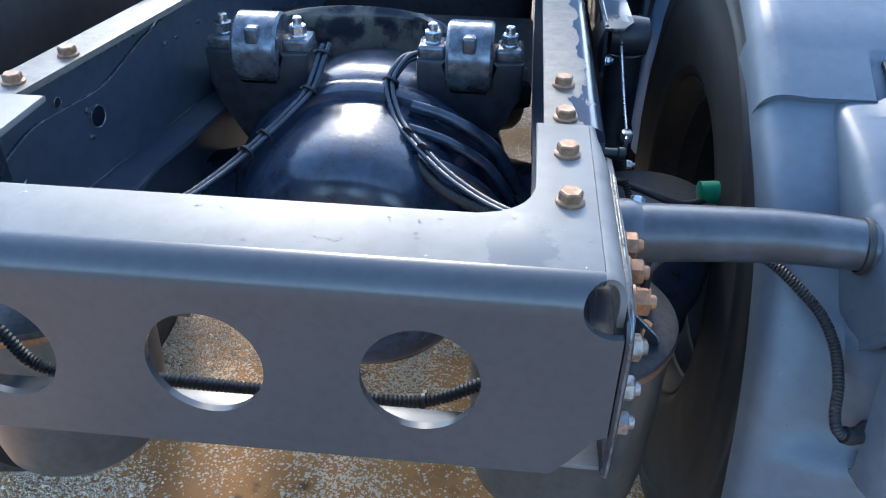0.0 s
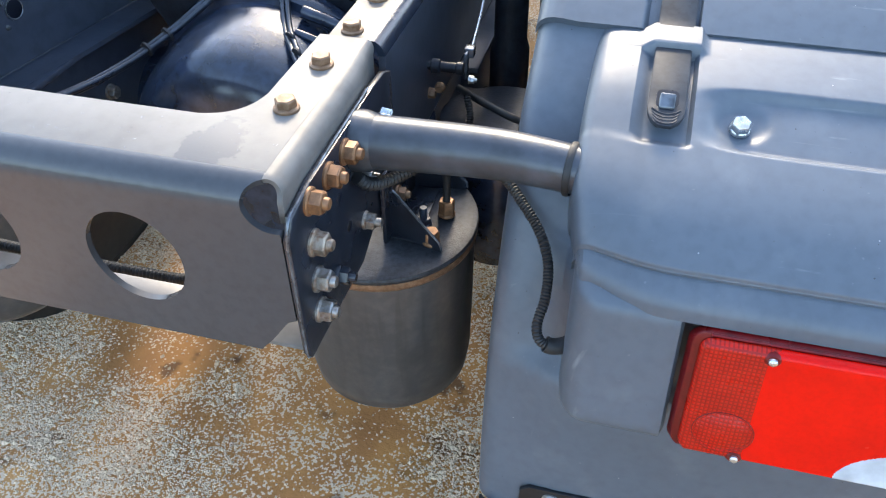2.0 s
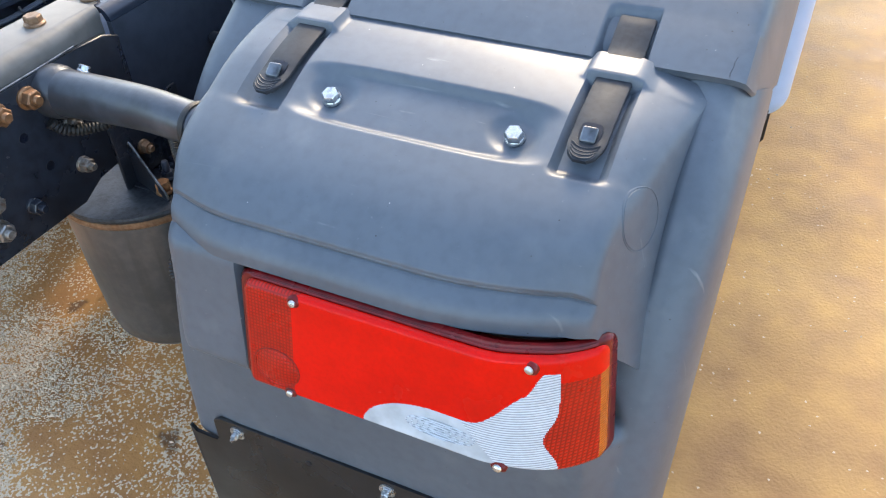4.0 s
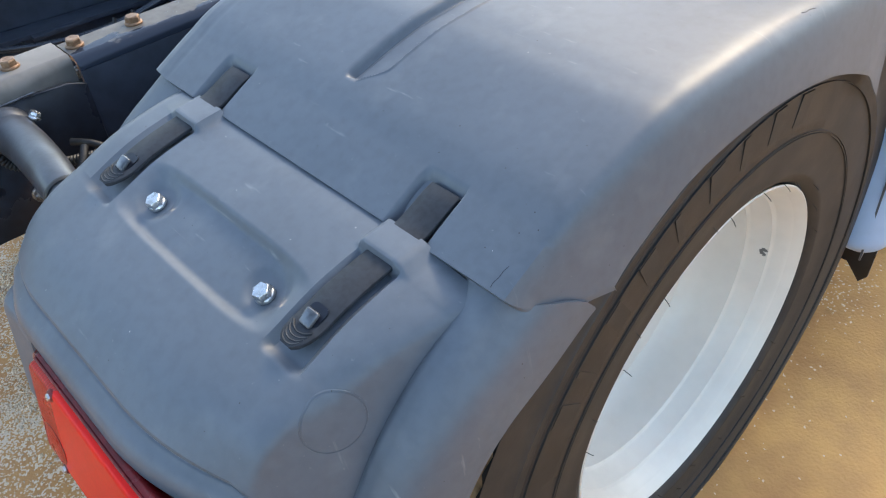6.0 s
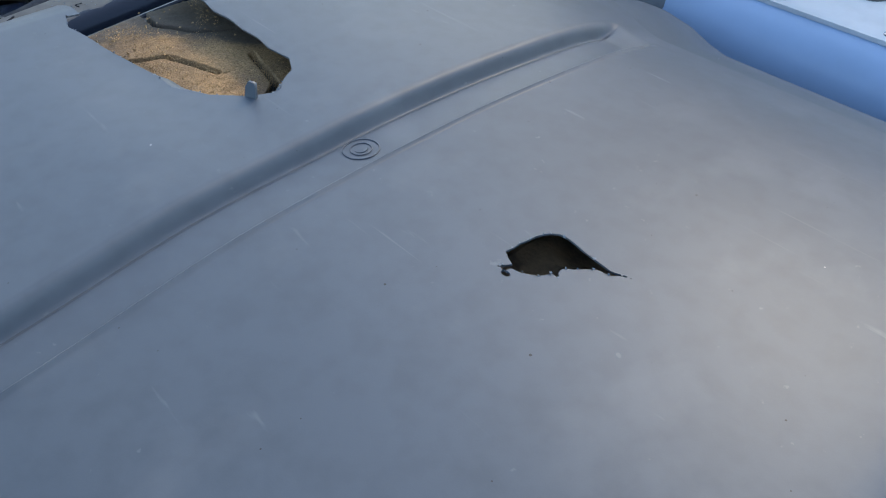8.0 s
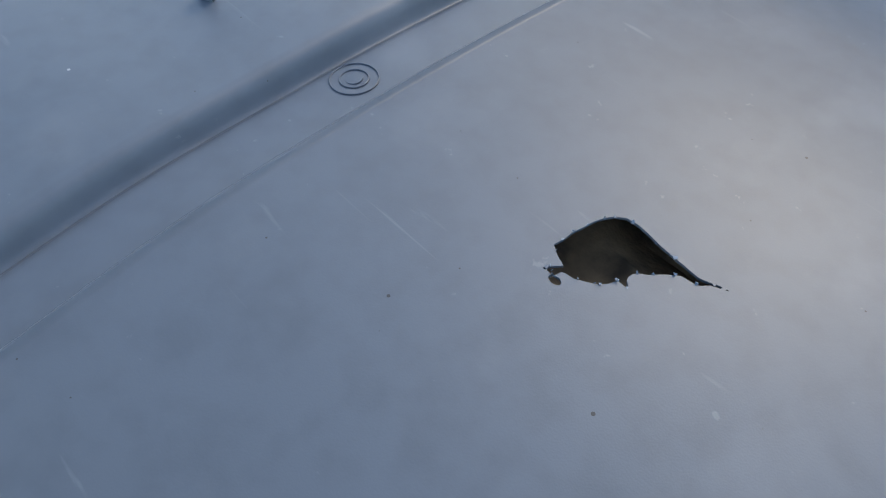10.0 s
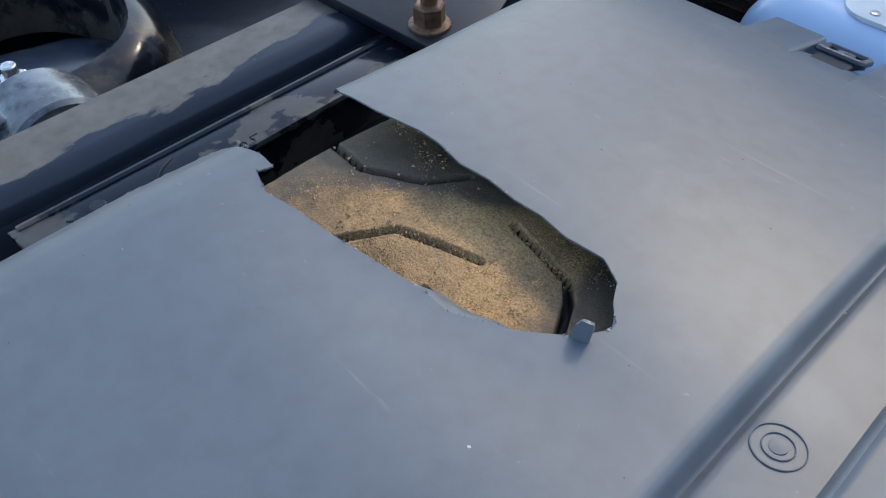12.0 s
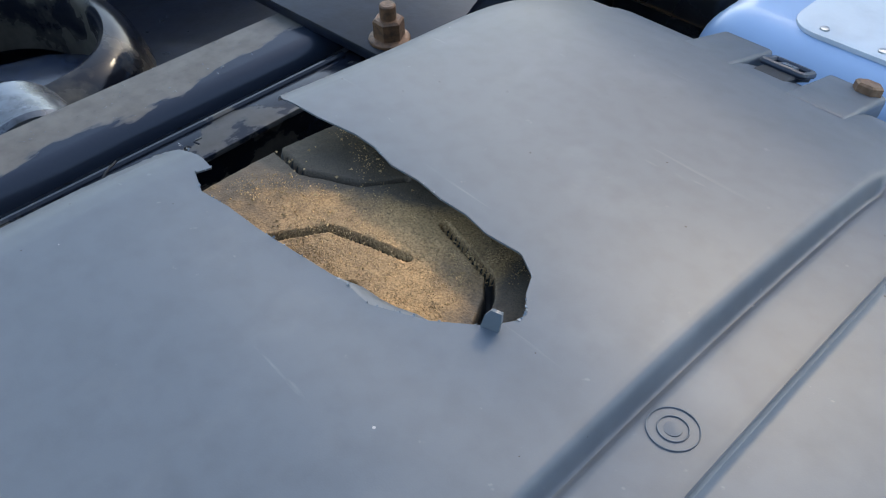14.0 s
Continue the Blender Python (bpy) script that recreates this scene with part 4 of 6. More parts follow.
def build_fender():
    ob = thing("fender", "matt grey-blue plastic truck fender, torn open on top", "fender", (0.94, 0.7, 1.0))
    # upper section
    cols = [(0.594 + 0.0019 * i, float(np.interp(0.594 + 0.0019 * i, RIM_X, RIM_D))) for i in range(28)]
    cols += [(0.648 + 0.0012 * i, 0) for i in range(120)] + [(0.792 + 0.0027 * i, 0) for i in range(39)]
    cols += [(0.8965 + 0.0008 * i, 0) for i in range(86)]
    cols += [(0.9665 + 0.0027 * i, 0) for i in range(28)]
    cols += [(1.0424 + 0.0012 * i, 0) for i in range(100)]
    cols += [(1.1624 + 0.0027 * i, 0) for i in range(21)]
    cols += [(1.234, 0.0), (1.243, 0.0004), (1.250, 0.0014), (1.2565, 0.0034), (1.262, 0.0068), (1.2665, 0.0118), (1.270, 0.0182), (1.273, 0.0262), (1.276, 0.0345), (1.2785, 0.043), (1.281, 0.053), (1.2835, 0.063), (1.286, 0.074), (1.2862, 0.077)]
    steps = [0.52 * i / 165 for i in range(165)] + [0.52 + 0.135 * i / 100 for i in range(100)] + [0.655 + 0.345 * i / 110 for i in range(111)]
    bm = shell(UPPER, steps, cols, upper_lift, (BIG_HOLE, SMALL_HOLE, PIN_HOLE), 0.0024, lambda x: float(np.interp(x, (1.2565, 1.262, 1.2665, 1.270, 1.273, 1.276, 1.2785, 1.281, 1.286), (0, 0.003, 0.009, 0.018, 0.030, 0.044, 0.060, 0.078, 0.105))), 0.010)
    for v in bm.verts:
        if v.co.x < 0.632 and v.co.y > 0.78:
            v.co.x += (0.632 - v.co.x) * 0.46 * (1 - smooth01(0.83, 1.04, v.co.y))
        if v.co.x > 0.86 and v.co.y > 1.0:
            v.co.y -= 0.20 * (v.co.y - 1.0) * smooth01(0.86, 0.94, v.co.x)
        if v.co.x < 0.645:
            rear = (1 - smooth01(0.38, 0.58, v.co.y)) * (1 - smooth01(0.594, 0.645, v.co.x))
            v.co.x -= 0.008 * rear
            v.co.z += 0.012 * rear
    up = part("upper_section", bm, FENDER, ob, "torn grey plastic top with a pressed groove")
    thicken(up, 0.0012)
    # strap cover with its sides
    cols = [(0.661, 0.15), (0.662, 0.09), (0.663, 0.05), (0.664, 0.03), (0.6655, 0.018), (0.668, 0.010), (0.672, 0.0048), (0.679, 0.0018), (0.690, 0.0005), (0.715, 0.0)]
    cols += [(0.727 + 0.0043 * i, 0) for i in range(99)]
    cols += [(1.158, 0.0004), (1.164, 0.0015), (1.1695, 0.0034), (1.1745, 0.0062), (1.179, 0.0098), (1.1825, 0.0142), (1.185, 0.0195), (1.187, 0.026), (1.189, 0.034), (1.191, 0.044), (1.193, 0.056), (1.195, 0.070), (1.197, 0.088), (1.199, 0.108), (1.201, 0.130), (1.203, 0.155)]
    steps = [0.70 * i / 115 for i in range(115)] + [0.70 + 0.30 * i / 130 for i in range(131)]
    bm = shell(COVER, steps, cols, cover_lift)
    verts, count = list(bm.verts), len(cols)
    was = [v.co.copy() for v in verts]
    fold = min(i for i, c in enumerate(cols) if c[0] > 1.155)
    for k, v in enumerate(verts):
        zc = verts[k // count * count + count // 2].co.z
        low = 1 - smooth01(0.845, 0.95, zc)
        right, left = max(0, (v.co.x - 1.0) / 0.185), max(0, (0.79 - v.co.x) / 0.10)
        v.co.y += low * (0.050 * min(1.0, right) ** 2 + 0.017 * min(1.1, left) ** 2)
        v.co.x += 0.022 * low * (1 - smooth01(0.68, 0.80, v.co.x))
        v.co.z -= 0.006 * low * min(1.0, right) ** 2
        # plane side with a soft fold, which goes on down beside the lamp
        deep, edge = cols[k % count][1], k // count * count + fold
        if k > edge:
            off = (was[k] - was[edge]).lerp(Vector((0, 0.6, -0.8)) * deep, smooth01(0.006, 0.04, deep))
            off *= 1 - 0.6 * smooth01(0.10, 0.26, verts[edge].co.y) * smooth01(0.04, 0.12, deep)
            v.co.y, v.co.z = verts[edge].co.y + off.y, verts[edge].co.z + off.z
            v.co.x += (1.196 + 0.32 * (v.co.y - 0.137) - 0.30 * (v.co.z - 0.904) - v.co.x) * smooth01(0.0, 0.022, deep)
    side = BVHTree.FromBMesh(bm)
    cv = part("strap_cover", bm, FENDER, ob, "bulging grey plastic cover with two bolt seats")
    thicken(cv, 0.004)
    for bx in (0.827, 1.049):
        hex_bolt("bolt", (bx, 0.172, 0.9425), (0, -0.36, 0.93), ZINC, cv, af=0.0185, flange=0.0112, height=0.0095, label="bright zinc hexagon bolt", turn=15)
    # flush round blind cap on the cover's side, with a narrow gap round it
    bm = bmesh.new()
    m = axis((1.1965, 0.137, 0.904), (0.915, -0.29, 0.275))
    aim = m.to_3x3() @ Vector((0, 0, -1))
    rings = []
    for rad, up in ((0.0335, -0.0006), (0.0327, 0.0006), (0.0321, 0.0006), (0.0315, -0.0014), (0.0309, -0.0008), (0.0305, 0.0006), (0.025, 0.0008), (0.015, 0.0009), (0.002, 0.0009)):
        ring = []
        for i in range(64):
            a = 2 * math.pi * i / 64
            at = m @ Vector((rad * math.cos(a), rad * math.sin(a), 0.06))
            hit = side.ray_cast(at, aim, 0.2)[0]
            ring.append(bm.verts.new((hit or m @ Vector((rad * math.cos(a), rad * math.sin(a), 0))) - up * aim))
        rings.append(ring)
    for a, b in zip(rings, rings[1:]):
        for i in range(64):
            bm.faces.new((a[i], a[(i + 1) % 64], b[(i + 1) % 64], b[i]))
    bm.faces.new(rings[-1])
    part("blind_cap", bm, FENDER, cv, "flush round blind cap")
    # arc panel behind it and its side skirt
    cols = [(0.588, 0.05), (0.589, 0.03), (0.593, 0.016), (0.600, 0.007), (0.610, 0.002)] + [(0.622 + 0.0245 * i, 0) for i in range(24)] + [(1.190 + 0.0025 * i, 0) for i in range(20)]
    cols += [(1.243, 0.0008), (1.252, 0.003), (1.260, 0.007), (1.267, 0.013), (1.2725, 0.0205), (1.2765, 0.030), (1.2795, 0.041), (1.282, 0.055), (1.2835, 0.070), (1.284, 0.09), (1.2841, 0.095)]
    bm = shell(ARC, 130, cols, arc_lift, begin=lambda x: float(np.interp(x, (1.19, 1.235, 1.26, 1.267, 1.2725, 1.2765, 1.2795, 1.282, 1.2835, 1.284), (0, 0.15, 0.15, 0.146, 0.138, 0.128, 0.116, 0.101, 0.085, 0.068))))
    arc = part("rear_panel", bm, FENDER, ob)
    thicken(arc, 0.004)
    # front section
    cols = [(0.604, 0.03), (0.606, 0.01)] + [(0.61 + 0.025 * i, 0.018 * smooth01(0.86, 0.94, 0.61 + 0.025 * i)) for i in range(26)] + [(1.245, 0.022), (1.265, 0.032), (1.28, 0.048), (1.285, 0.078)]
    bm = shell([(1.140, 1.002), (1.20, 0.980), (1.27, 0.930), (1.33, 0.84), (1.375, 0.70), (1.40, 0.5), (1.41, 0.36)], 50, cols)
    fr = part("front_panel", bm, FENDER, ob)
    thicken(fr, 0.004)
    return ob


fender = build_fender()


# ---- wheels ----
WHEEL = Vector((0, 0.773, 0.487))
# tread cuts as polylines of (across, along), in metres on the unrolled tread
CUTS = (((-0.085, -0.047), (-0.068, -0.028), (-0.047, 0.004), (-0.020, 0.013), (0.0, 0.019)), ((-0.005, 0.052), (0.020, 0.046), (0.040, 0.041), (0.050, 0.030), (0.060, 0.010), (0.066, -0.012)), ((-0.006, -0.015), (0.018, -0.020), (0.034, -0.034)),
        ((-0.136, 0.029), (-0.10, 0.024), (-0.066, 0.041), (-0.052, 0.064)), ((0.085, 0.05), (0.115, 0.02), (0.16, 0.025)), ((0.085, -0.05), (0.10, -0.02), (0.14, -0.01)))


def tread_depth(x, s):
    """How deep the rubber is cut at places of the tread (arrays); the cuts return every 150 mm."""
    deep = np.zeros_like(x)
    for line in CUTS:
        for shift in (-0.15, 0, 0.15):
            for (ax, ay), (bx, by) in zip(line, line[1:]):
                dx, dy = bx - ax, by - ay
                qx, qy = x - ax, s - shift - ay
                t = np.clip((qx * dx + qy * dy) / (dx * dx + dy * dy), 0, 1)
                d = np.hypot(qx - t * dx, qy - t * dy)
                k = np.clip((d - 0.0017) / 0.0013, 0, 1)
                deep = np.maximum(deep, 1 - k * k * (3 - 2 * k))
    return deep


def tyre_mesh(cx, r, w, fine):
    """A truck tyre turned round x. fine: cut tread along its top."""
    bm = bmesh.new()
    h = w / 2
    side = [(0.306, 0.70), (0.311, 0.84), (0.320, 0.915), (0.330, 0.945), (0.334, 0.955), (0.338, 0.95), (0.37, 0.985), (0.415, 1.0), (0.455, 0.995), (0.488, 0.98), (0.491, 0.988), (0.497, 0.988), (0.500, 0.97), (0.52, 0.955), (0.54, 0.945), (0.556, 0.93)]
    flat = 300 if fine else 14
    across = [(a, -b * h) for a, b in side]
    across += [(r - 0.006 * abs(2 * i / flat - 1) ** 3, h * 0.90 * (2 * i / flat - 1)) for i in range(flat + 1)]
    across += [(a, b * h) for a, b in side[::-1]]
    if fine:
        angles = [radians(90 - 11 + 22 * i / 240) for i in range(241)] + [radians(101 + 338 * i / 90) for i in range(1, 90)]
    else:
        angles = [radians(360 * i / 168) for i in range(168)]
    rings = []
    if fine:
        offs, runs = np.meshgrid(np.array([b for _, b in across]), np.array([(math.pi / 2 - a) * r for a in angles]))
        depth = 0.011 * tread_depth(offs, runs)
    for row, a in enumerate(angles):
        ring = []
        s = (math.pi / 2 - a) * r
        for k, (rad, off) in enumerate(across):
            d = 0.0
            tread = rad > r - 0.0075 and abs(off) < h * 0.905
            if tread and fine and abs(s) < 0.11:
                d = depth[row, k] + 0.0006 * noise.noise(Vector((off * 160, s * 160, 0)))
            elif tread and not fine:
                d = 0.010 * (math.sin(a * 84 + 2.2 * math.sin(off * 40)) > 0.72)
            elif 0.499 < rad < 0.558:
                d = 0.007 * smooth01(0.497, 0.525, rad) * (math.sin(a * 84) > 0.35)
            ring.append(bm.verts.new((cx + off, WHEEL.y + (rad - d) * math.cos(a), WHEEL.z + (rad - d) * math.sin(a))))
        rings.append(ring)
    for i in range(len(rings)):
        a, b = rings[i], rings[(i + 1) % len(rings)]
        for k in range(len(across) - 1):
            f = bm.faces.new((a[k], a[k + 1], b[k + 1], b[k]))
            if not fine and len(side) <= k < len(side) + flat:
                f.material_index = 1
            if fine and i < 240 and len(side) <= k < len(side) + flat and depth[i, k] < 0.003:
                f.material_index = 1
    return bm


def build_wheel(label, cx, s, fine, tyre_mat, spikes=False, rim_mat=None, rim_label="white painted steel rim"):
    ob = thing("wheel", label, "wheel", (cx, WHEEL.y, WHEEL.z), "rear axle wheels")
    w = 0.292
    h = w / 2
    m = axis((cx, WHEEL.y, WHEEL.z), (1, 0, 0))
    t = part("tyre", tyre_mesh(cx, 0.566, w, fine), tyre_mat, ob, "dusty black truck tyre")
    if fine:
        t.data.attributes.remove(t.data.attributes["sharp_edge"])
    if spikes:
        # smooth black band with plain raised blocks
        bm = bmesh.new()
        rads = (0.404, 0.407, 0.42, 0.44, 0.46, 0.478, 0.484)
        lines = []
        for i in range(61):
            a = radians(64 + 98 * i / 60)
            lines.append([bm.verts.new((cx + s * (h * float(np.interp(rad, (0.37, 0.415, 0.455, 0.488), (0.985, 1.0, 0.995, 0.98))) + (0.0008 if 0.405 < rad < 0.48 else -0.001)), WHEEL.y + rad * math.cos(a), WHEEL.z + rad * math.sin(a))) for rad in rads])
        for p, q in zip(lines, lines[1:]):
            for k in range(len(rads) - 1):
                bm.faces.new((p[k], p[k + 1], q[k + 1], q[k]))
        part("side_band", bm, RUBBER, t, "smooth black band on the tyre wall")
        for i in range(9):
            a0, wide = radians(150 - 8.6 * i), (4.6, 1.6, 4.2, 4.4, 1.8, 4.0, 2.0, 3.6, 4.4)[i]
            bm = bmesh.new()
            rim_line = [(0.424, a0), (0.470, a0 - radians(0.5)), (0.470, a0 - radians(wide)), (0.424, a0 - radians(wide - 0.4))]
            vs = [[bm.verts.new((cx + s * (h + off), WHEEL.y + rad * math.cos(a), WHEEL.z + rad * math.sin(a))) for rad, a in rim_line] for off in (-0.003, 0.0013)]
            bm.faces.new(vs[0])
            bm.faces.new(vs[1])
            for k in range(4):
                bm.faces.new((vs[0][k], vs[0][(k + 1) % 4], vs[1][(k + 1) % 4], vs[1][k]))
            part("raised_mark", bm, TYRE, t, smooth=False)
        for rad in (0.398, 0.402, 0.474):
            bm = bmesh.new()
            lathe(bm, [(rad - 0.0012, h * 0.97 * s), (rad - 0.0008, (h + 0.0014) * s), (rad + 0.0008, (h + 0.0014) * s), (rad + 0.0012, h * 0.97 * s)], m, 120, close=False)
            part("side_rib", bm, TYRE, t)
    bm = bmesh.new()
    rim = [(0.290, 0.70), (0.303, 0.86), (0.309, 0.895), (0.3115, 0.885), (0.310, 0.85), (0.300, 0.80), (0.290, 0.74), (0.286, 0.62), (0.284, 0.60), (0.279, 0.58), (0.272, 0.35), (0.270, 0.33), (0.265, 0.31), (0.258, 0.0), (0.250, -0.2), (0.235, -0.30), (0.16, -0.33), (0.10, -0.33), (0.10, -0.5), (0.262, -0.5), (0.29, -0.8)]
    lathe(bm, [(a, s * b * h) for a, b in rim], m, 96, close=False)
    disc = part("rim", bm, rim_mat or RIM, ob, rim_label)
    if spikes:
        # worn marks on the rim's inner wall
        bm = bmesh.new()
        rng = random.Random(12)
        for i in range(9):
            a, b = radians(rng.uniform(3.5, 9.0)), rng.uniform(0.46, 0.555)
            q = []
            for da, db in ((-0.9, -0.018), (0.8, -0.025), (1.0, 0.02), (-0.6, 0.024)):
                u, v = a + radians(da * rng.uniform(0.5, 1.1)), b + db * rng.uniform(0.5, 1.2)
                rad = float(np.interp(v, (0.35, 0.58), (0.272, 0.279))) - 0.0006
                q.append(bm.verts.new((cx + s * v * h, WHEEL.y + rad * math.cos(u), WHEEL.z + rad * math.sin(u))))
            bm.faces.new(q)
        part("scuff", bm, MID_GREY, disc, "dull grey scuff on the white paint", smooth=False)
    if spikes:
        rng = random.Random(4)
        for i in range(26):
            bm = bmesh.new()
            a = radians(20 + 320 * i / 26 + rng.uniform(-4, 4))
            rad = rng.choice((0.318, 0.33, 0.36))
            p = Vector((cx + s * (h * 0.93), WHEEL.y + rad * math.cos(a), WHEEL.z + rad * math.sin(a)))
            q = p + Vector((s * 0.012, -0.004 * math.cos(a) + rng.uniform(-0.004, 0.004), -0.010 * math.sin(a)))
            tube(bm, [p, (p + q) / 2 + Vector((s * 0.002, 0, 0)), q], 0.0006, 5, 5)
            part("vent_spike", bm, RUBBER, t)
    return ob


build_wheel("dusty black tyre on a white steel rim", 1.118, 1, False, [TYRE, DUST], True)
# the inner rim gets a dark colour, unlike the white outer one
build_wheel("inner twin tyre with sand on its tread", 0.765, -1, True, [TYRE, SANDY], False, CAST, "dark grey-black steel rim")
build_wheel("wet black tyre beside a chassis rail", -0.705, 1, False, TYRE)
# ---- tail lamp ----
def lamp_front(x):
    """y of the lamp's face, which turns forward at its outer end."""
    return -0.020 + 0.066 * max(0, (x - 1.080) / 0.118) ** 2.2


def build_lamp():
    ob = thing("tail_lamp", "red and clear rectangular truck tail lamp", "tail lamp", (1.0, -0.02, 0.75))
    x0, x1, z0, z1 = 0.804, 1.203, 0.655, 0.835

    def sheet(a0, a1, b0, b1, rad, out, edge, nx, nz, pick=None):
        """A pillowed sheet with rounded corners that follows the lamp's face."""
        bm = bmesh.new()
        grid = []
        for j in range(nz + 1):
            row = []
            for i in range(nx + 1):
                u, v = i / nx, j / nz
                z = b0 + (b1 - b0) * v
                near = min(v, 1 - v) * (b1 - b0)
                inset = rad - math.sqrt(max(0, rad * rad - max(0, rad - near) ** 2))
                x = a0 + inset + (a1 - a0 - 1.4 * inset) * u
                e = max(0, min(1, min(x - a0 - inset, a1 - 0.4 * inset - x, near) / edge))
                y = lamp_front(x) - out + edge * (1 - math.sqrt(max(0, 1 - (1 - e) ** 2)))
                row.append(bm.verts.new((x, y, z)))
            grid.append(row)
        for j in range(nz):
            for i in range(nx):
                f = bm.faces.new((grid[j][i], grid[j][i + 1], grid[j + 1][i + 1], grid[j + 1][i]))
                if pick:
                    f.material_index = pick((i + 0.5) / nx, (j + 0.5) / nz)
        return bm

    housing = part("housing", sheet(x0, x1, z0, z1, 0.020, -0.001, 0.008, 90, 40), DEEP_RED, ob, "dark red lamp housing with a rim")
    m = housing.modifiers.new("thickness", "SOLIDIFY")
    m.thickness, m.offset = 0.03, -1
    bm = bmesh.new()
    for z in (z1 - 0.0045,):
        tube(bm, [(x, lamp_front(x) + 0.0005, z) for x in (x0 + 0.02, 0.95, 1.06, 1.11, 1.15, 1.175, 1.19)], 0.0018, 50, 8)
    part("rim_bead", bm, DEEP_RED, housing)

    def pick(u, v):
        if u < 0.165:
            return 1
        if u < 0.62:
            low = 0.37 * math.sqrt(max(0, 1 - ((u - 0.62) / 0.23) ** 2))
        else:
            low = 0.37 + 0.35 * smooth01(0.69, 0.86, u) + 0.16 * smooth01(0.83, 0.875, u)
        right = 0.905 - 0.035 * math.exp(-((v - 0.30) / 0.16) ** 2)
        if u >= right and v < 0.80:
            return 3 if u > 0.988 else 1
        if u > 0.39 and v < min(low, 0.88) and u < right:
            return 2 if u > 0.665 + (0.38 - v) * 0.29 else 4
        return 0

    lens = part("lens", sheet(x0 + 0.011, x1 - 0.004, z0 + 0.0065, z1 - 0.0075, 0.014, 0.008, 0.008, 330, 150, pick), [RED, REFLECTOR, CLEAR, AMBER, SMOOTH_CLEAR], ob, "glossy red lens with a clear reversing section")
    # round reflector window at the inner end
    bm = bmesh.new()
    lathe(bm, [(0.030, -0.001), (0.0295, 0.0006), (0.0275, 0.0008), (0.027, 0.0001), (0.024, 0.0012), (0.012, 0.0028), (0.002, 0.0032)], axis((0.855, lamp_front(0.855) - 0.0081, 0.703), (0, -1, 0)), 48)
    part("reflector", bm, REFLECTOR, lens, "round ribbed reflector")
    bm = bmesh.new()
    pts = [(0.855 + 0.0298 * math.cos(a), lamp_front(0.855) - 0.0082, 0.703 + 0.0298 * math.sin(a)) for a in [2 * math.pi * j / 24 for j in range(24)]]
    tube(bm, pts + [pts[0]], 0.0006, 73, 6)
    part("reflector_rim", bm, DEEP_RED, lens, "thin dark red ring")
    for i in range(6):
        k = 1 - i / 6
        bm = bmesh.new()
        pts = [(1.052 + 0.036 * k * math.cos(a), lamp_front(1.05) - 0.0082, 0.694 + 0.0135 * k * math.sin(a)) for a in [2 * math.pi * j / 20 for j in range(20)]]
        tube(bm, pts + [pts[0]], 0.0007, 41, 5)
        part("oval_ring", bm, CLEAR, lens)
    for x, z in ((0.881, 0.818), (1.137, 0.816), (0.872, 0.668), (1.110, 0.664)):
        bm = bmesh.new()
        lathe(bm, [(0.009, -0.004), (0.0085, 0.002), (0.006, 0.0045)], axis((x, lamp_front(x) - 0.005, z), (0, -1, 0.1)), 20)
        boss = part("screw_boss", bm, DEEP_RED, ob)
        hex_bolt("screw", (x, lamp_front(x) - 0.0095, z), (0, -1, 0.1), ZINC, boss, af=0.005, flange=0.0045, height=0.0016, washer=0.001)
    # the lamp leans back at its top and stands a little higher at its outer end
    for p in ob.children_recursive:
        for v in p.data.vertices:
            below = z1 - (v.co.z + ob.location.z)
            v.co.y -= 0.030 * below / 0.18
            v.co.x += 0.020 * below / 0.18 * smooth01(0.98, 1.2, v.co.x + ob.location.x)
            v.co.z += 0.033 * below / 0.18 + 0.004 * (v.co.x + ob.location.x - 0.81) - 0.012 * smooth01(1.12, 1.2, v.co.x + ob.location.x)
    return ob


lamp = build_lamp()


# ---- fender fittings ----
def profile_at(profile, y, inward=0.0):
    """A place on a section's profile at y, and the outward normal there."""
    pts = spline([(0, a, b) for a, b in profile], 500)
    j = min(range(500), key=lambda i: abs(pts[i].y - y))
    t = (pts[min(j + 8, 499)] - pts[max(j - 8, 0)]).normalized()
    n = Vector((0, -t.z, t.y))
    n = -n if n.z < 0 else n
    return pts[j] + n * inward, n


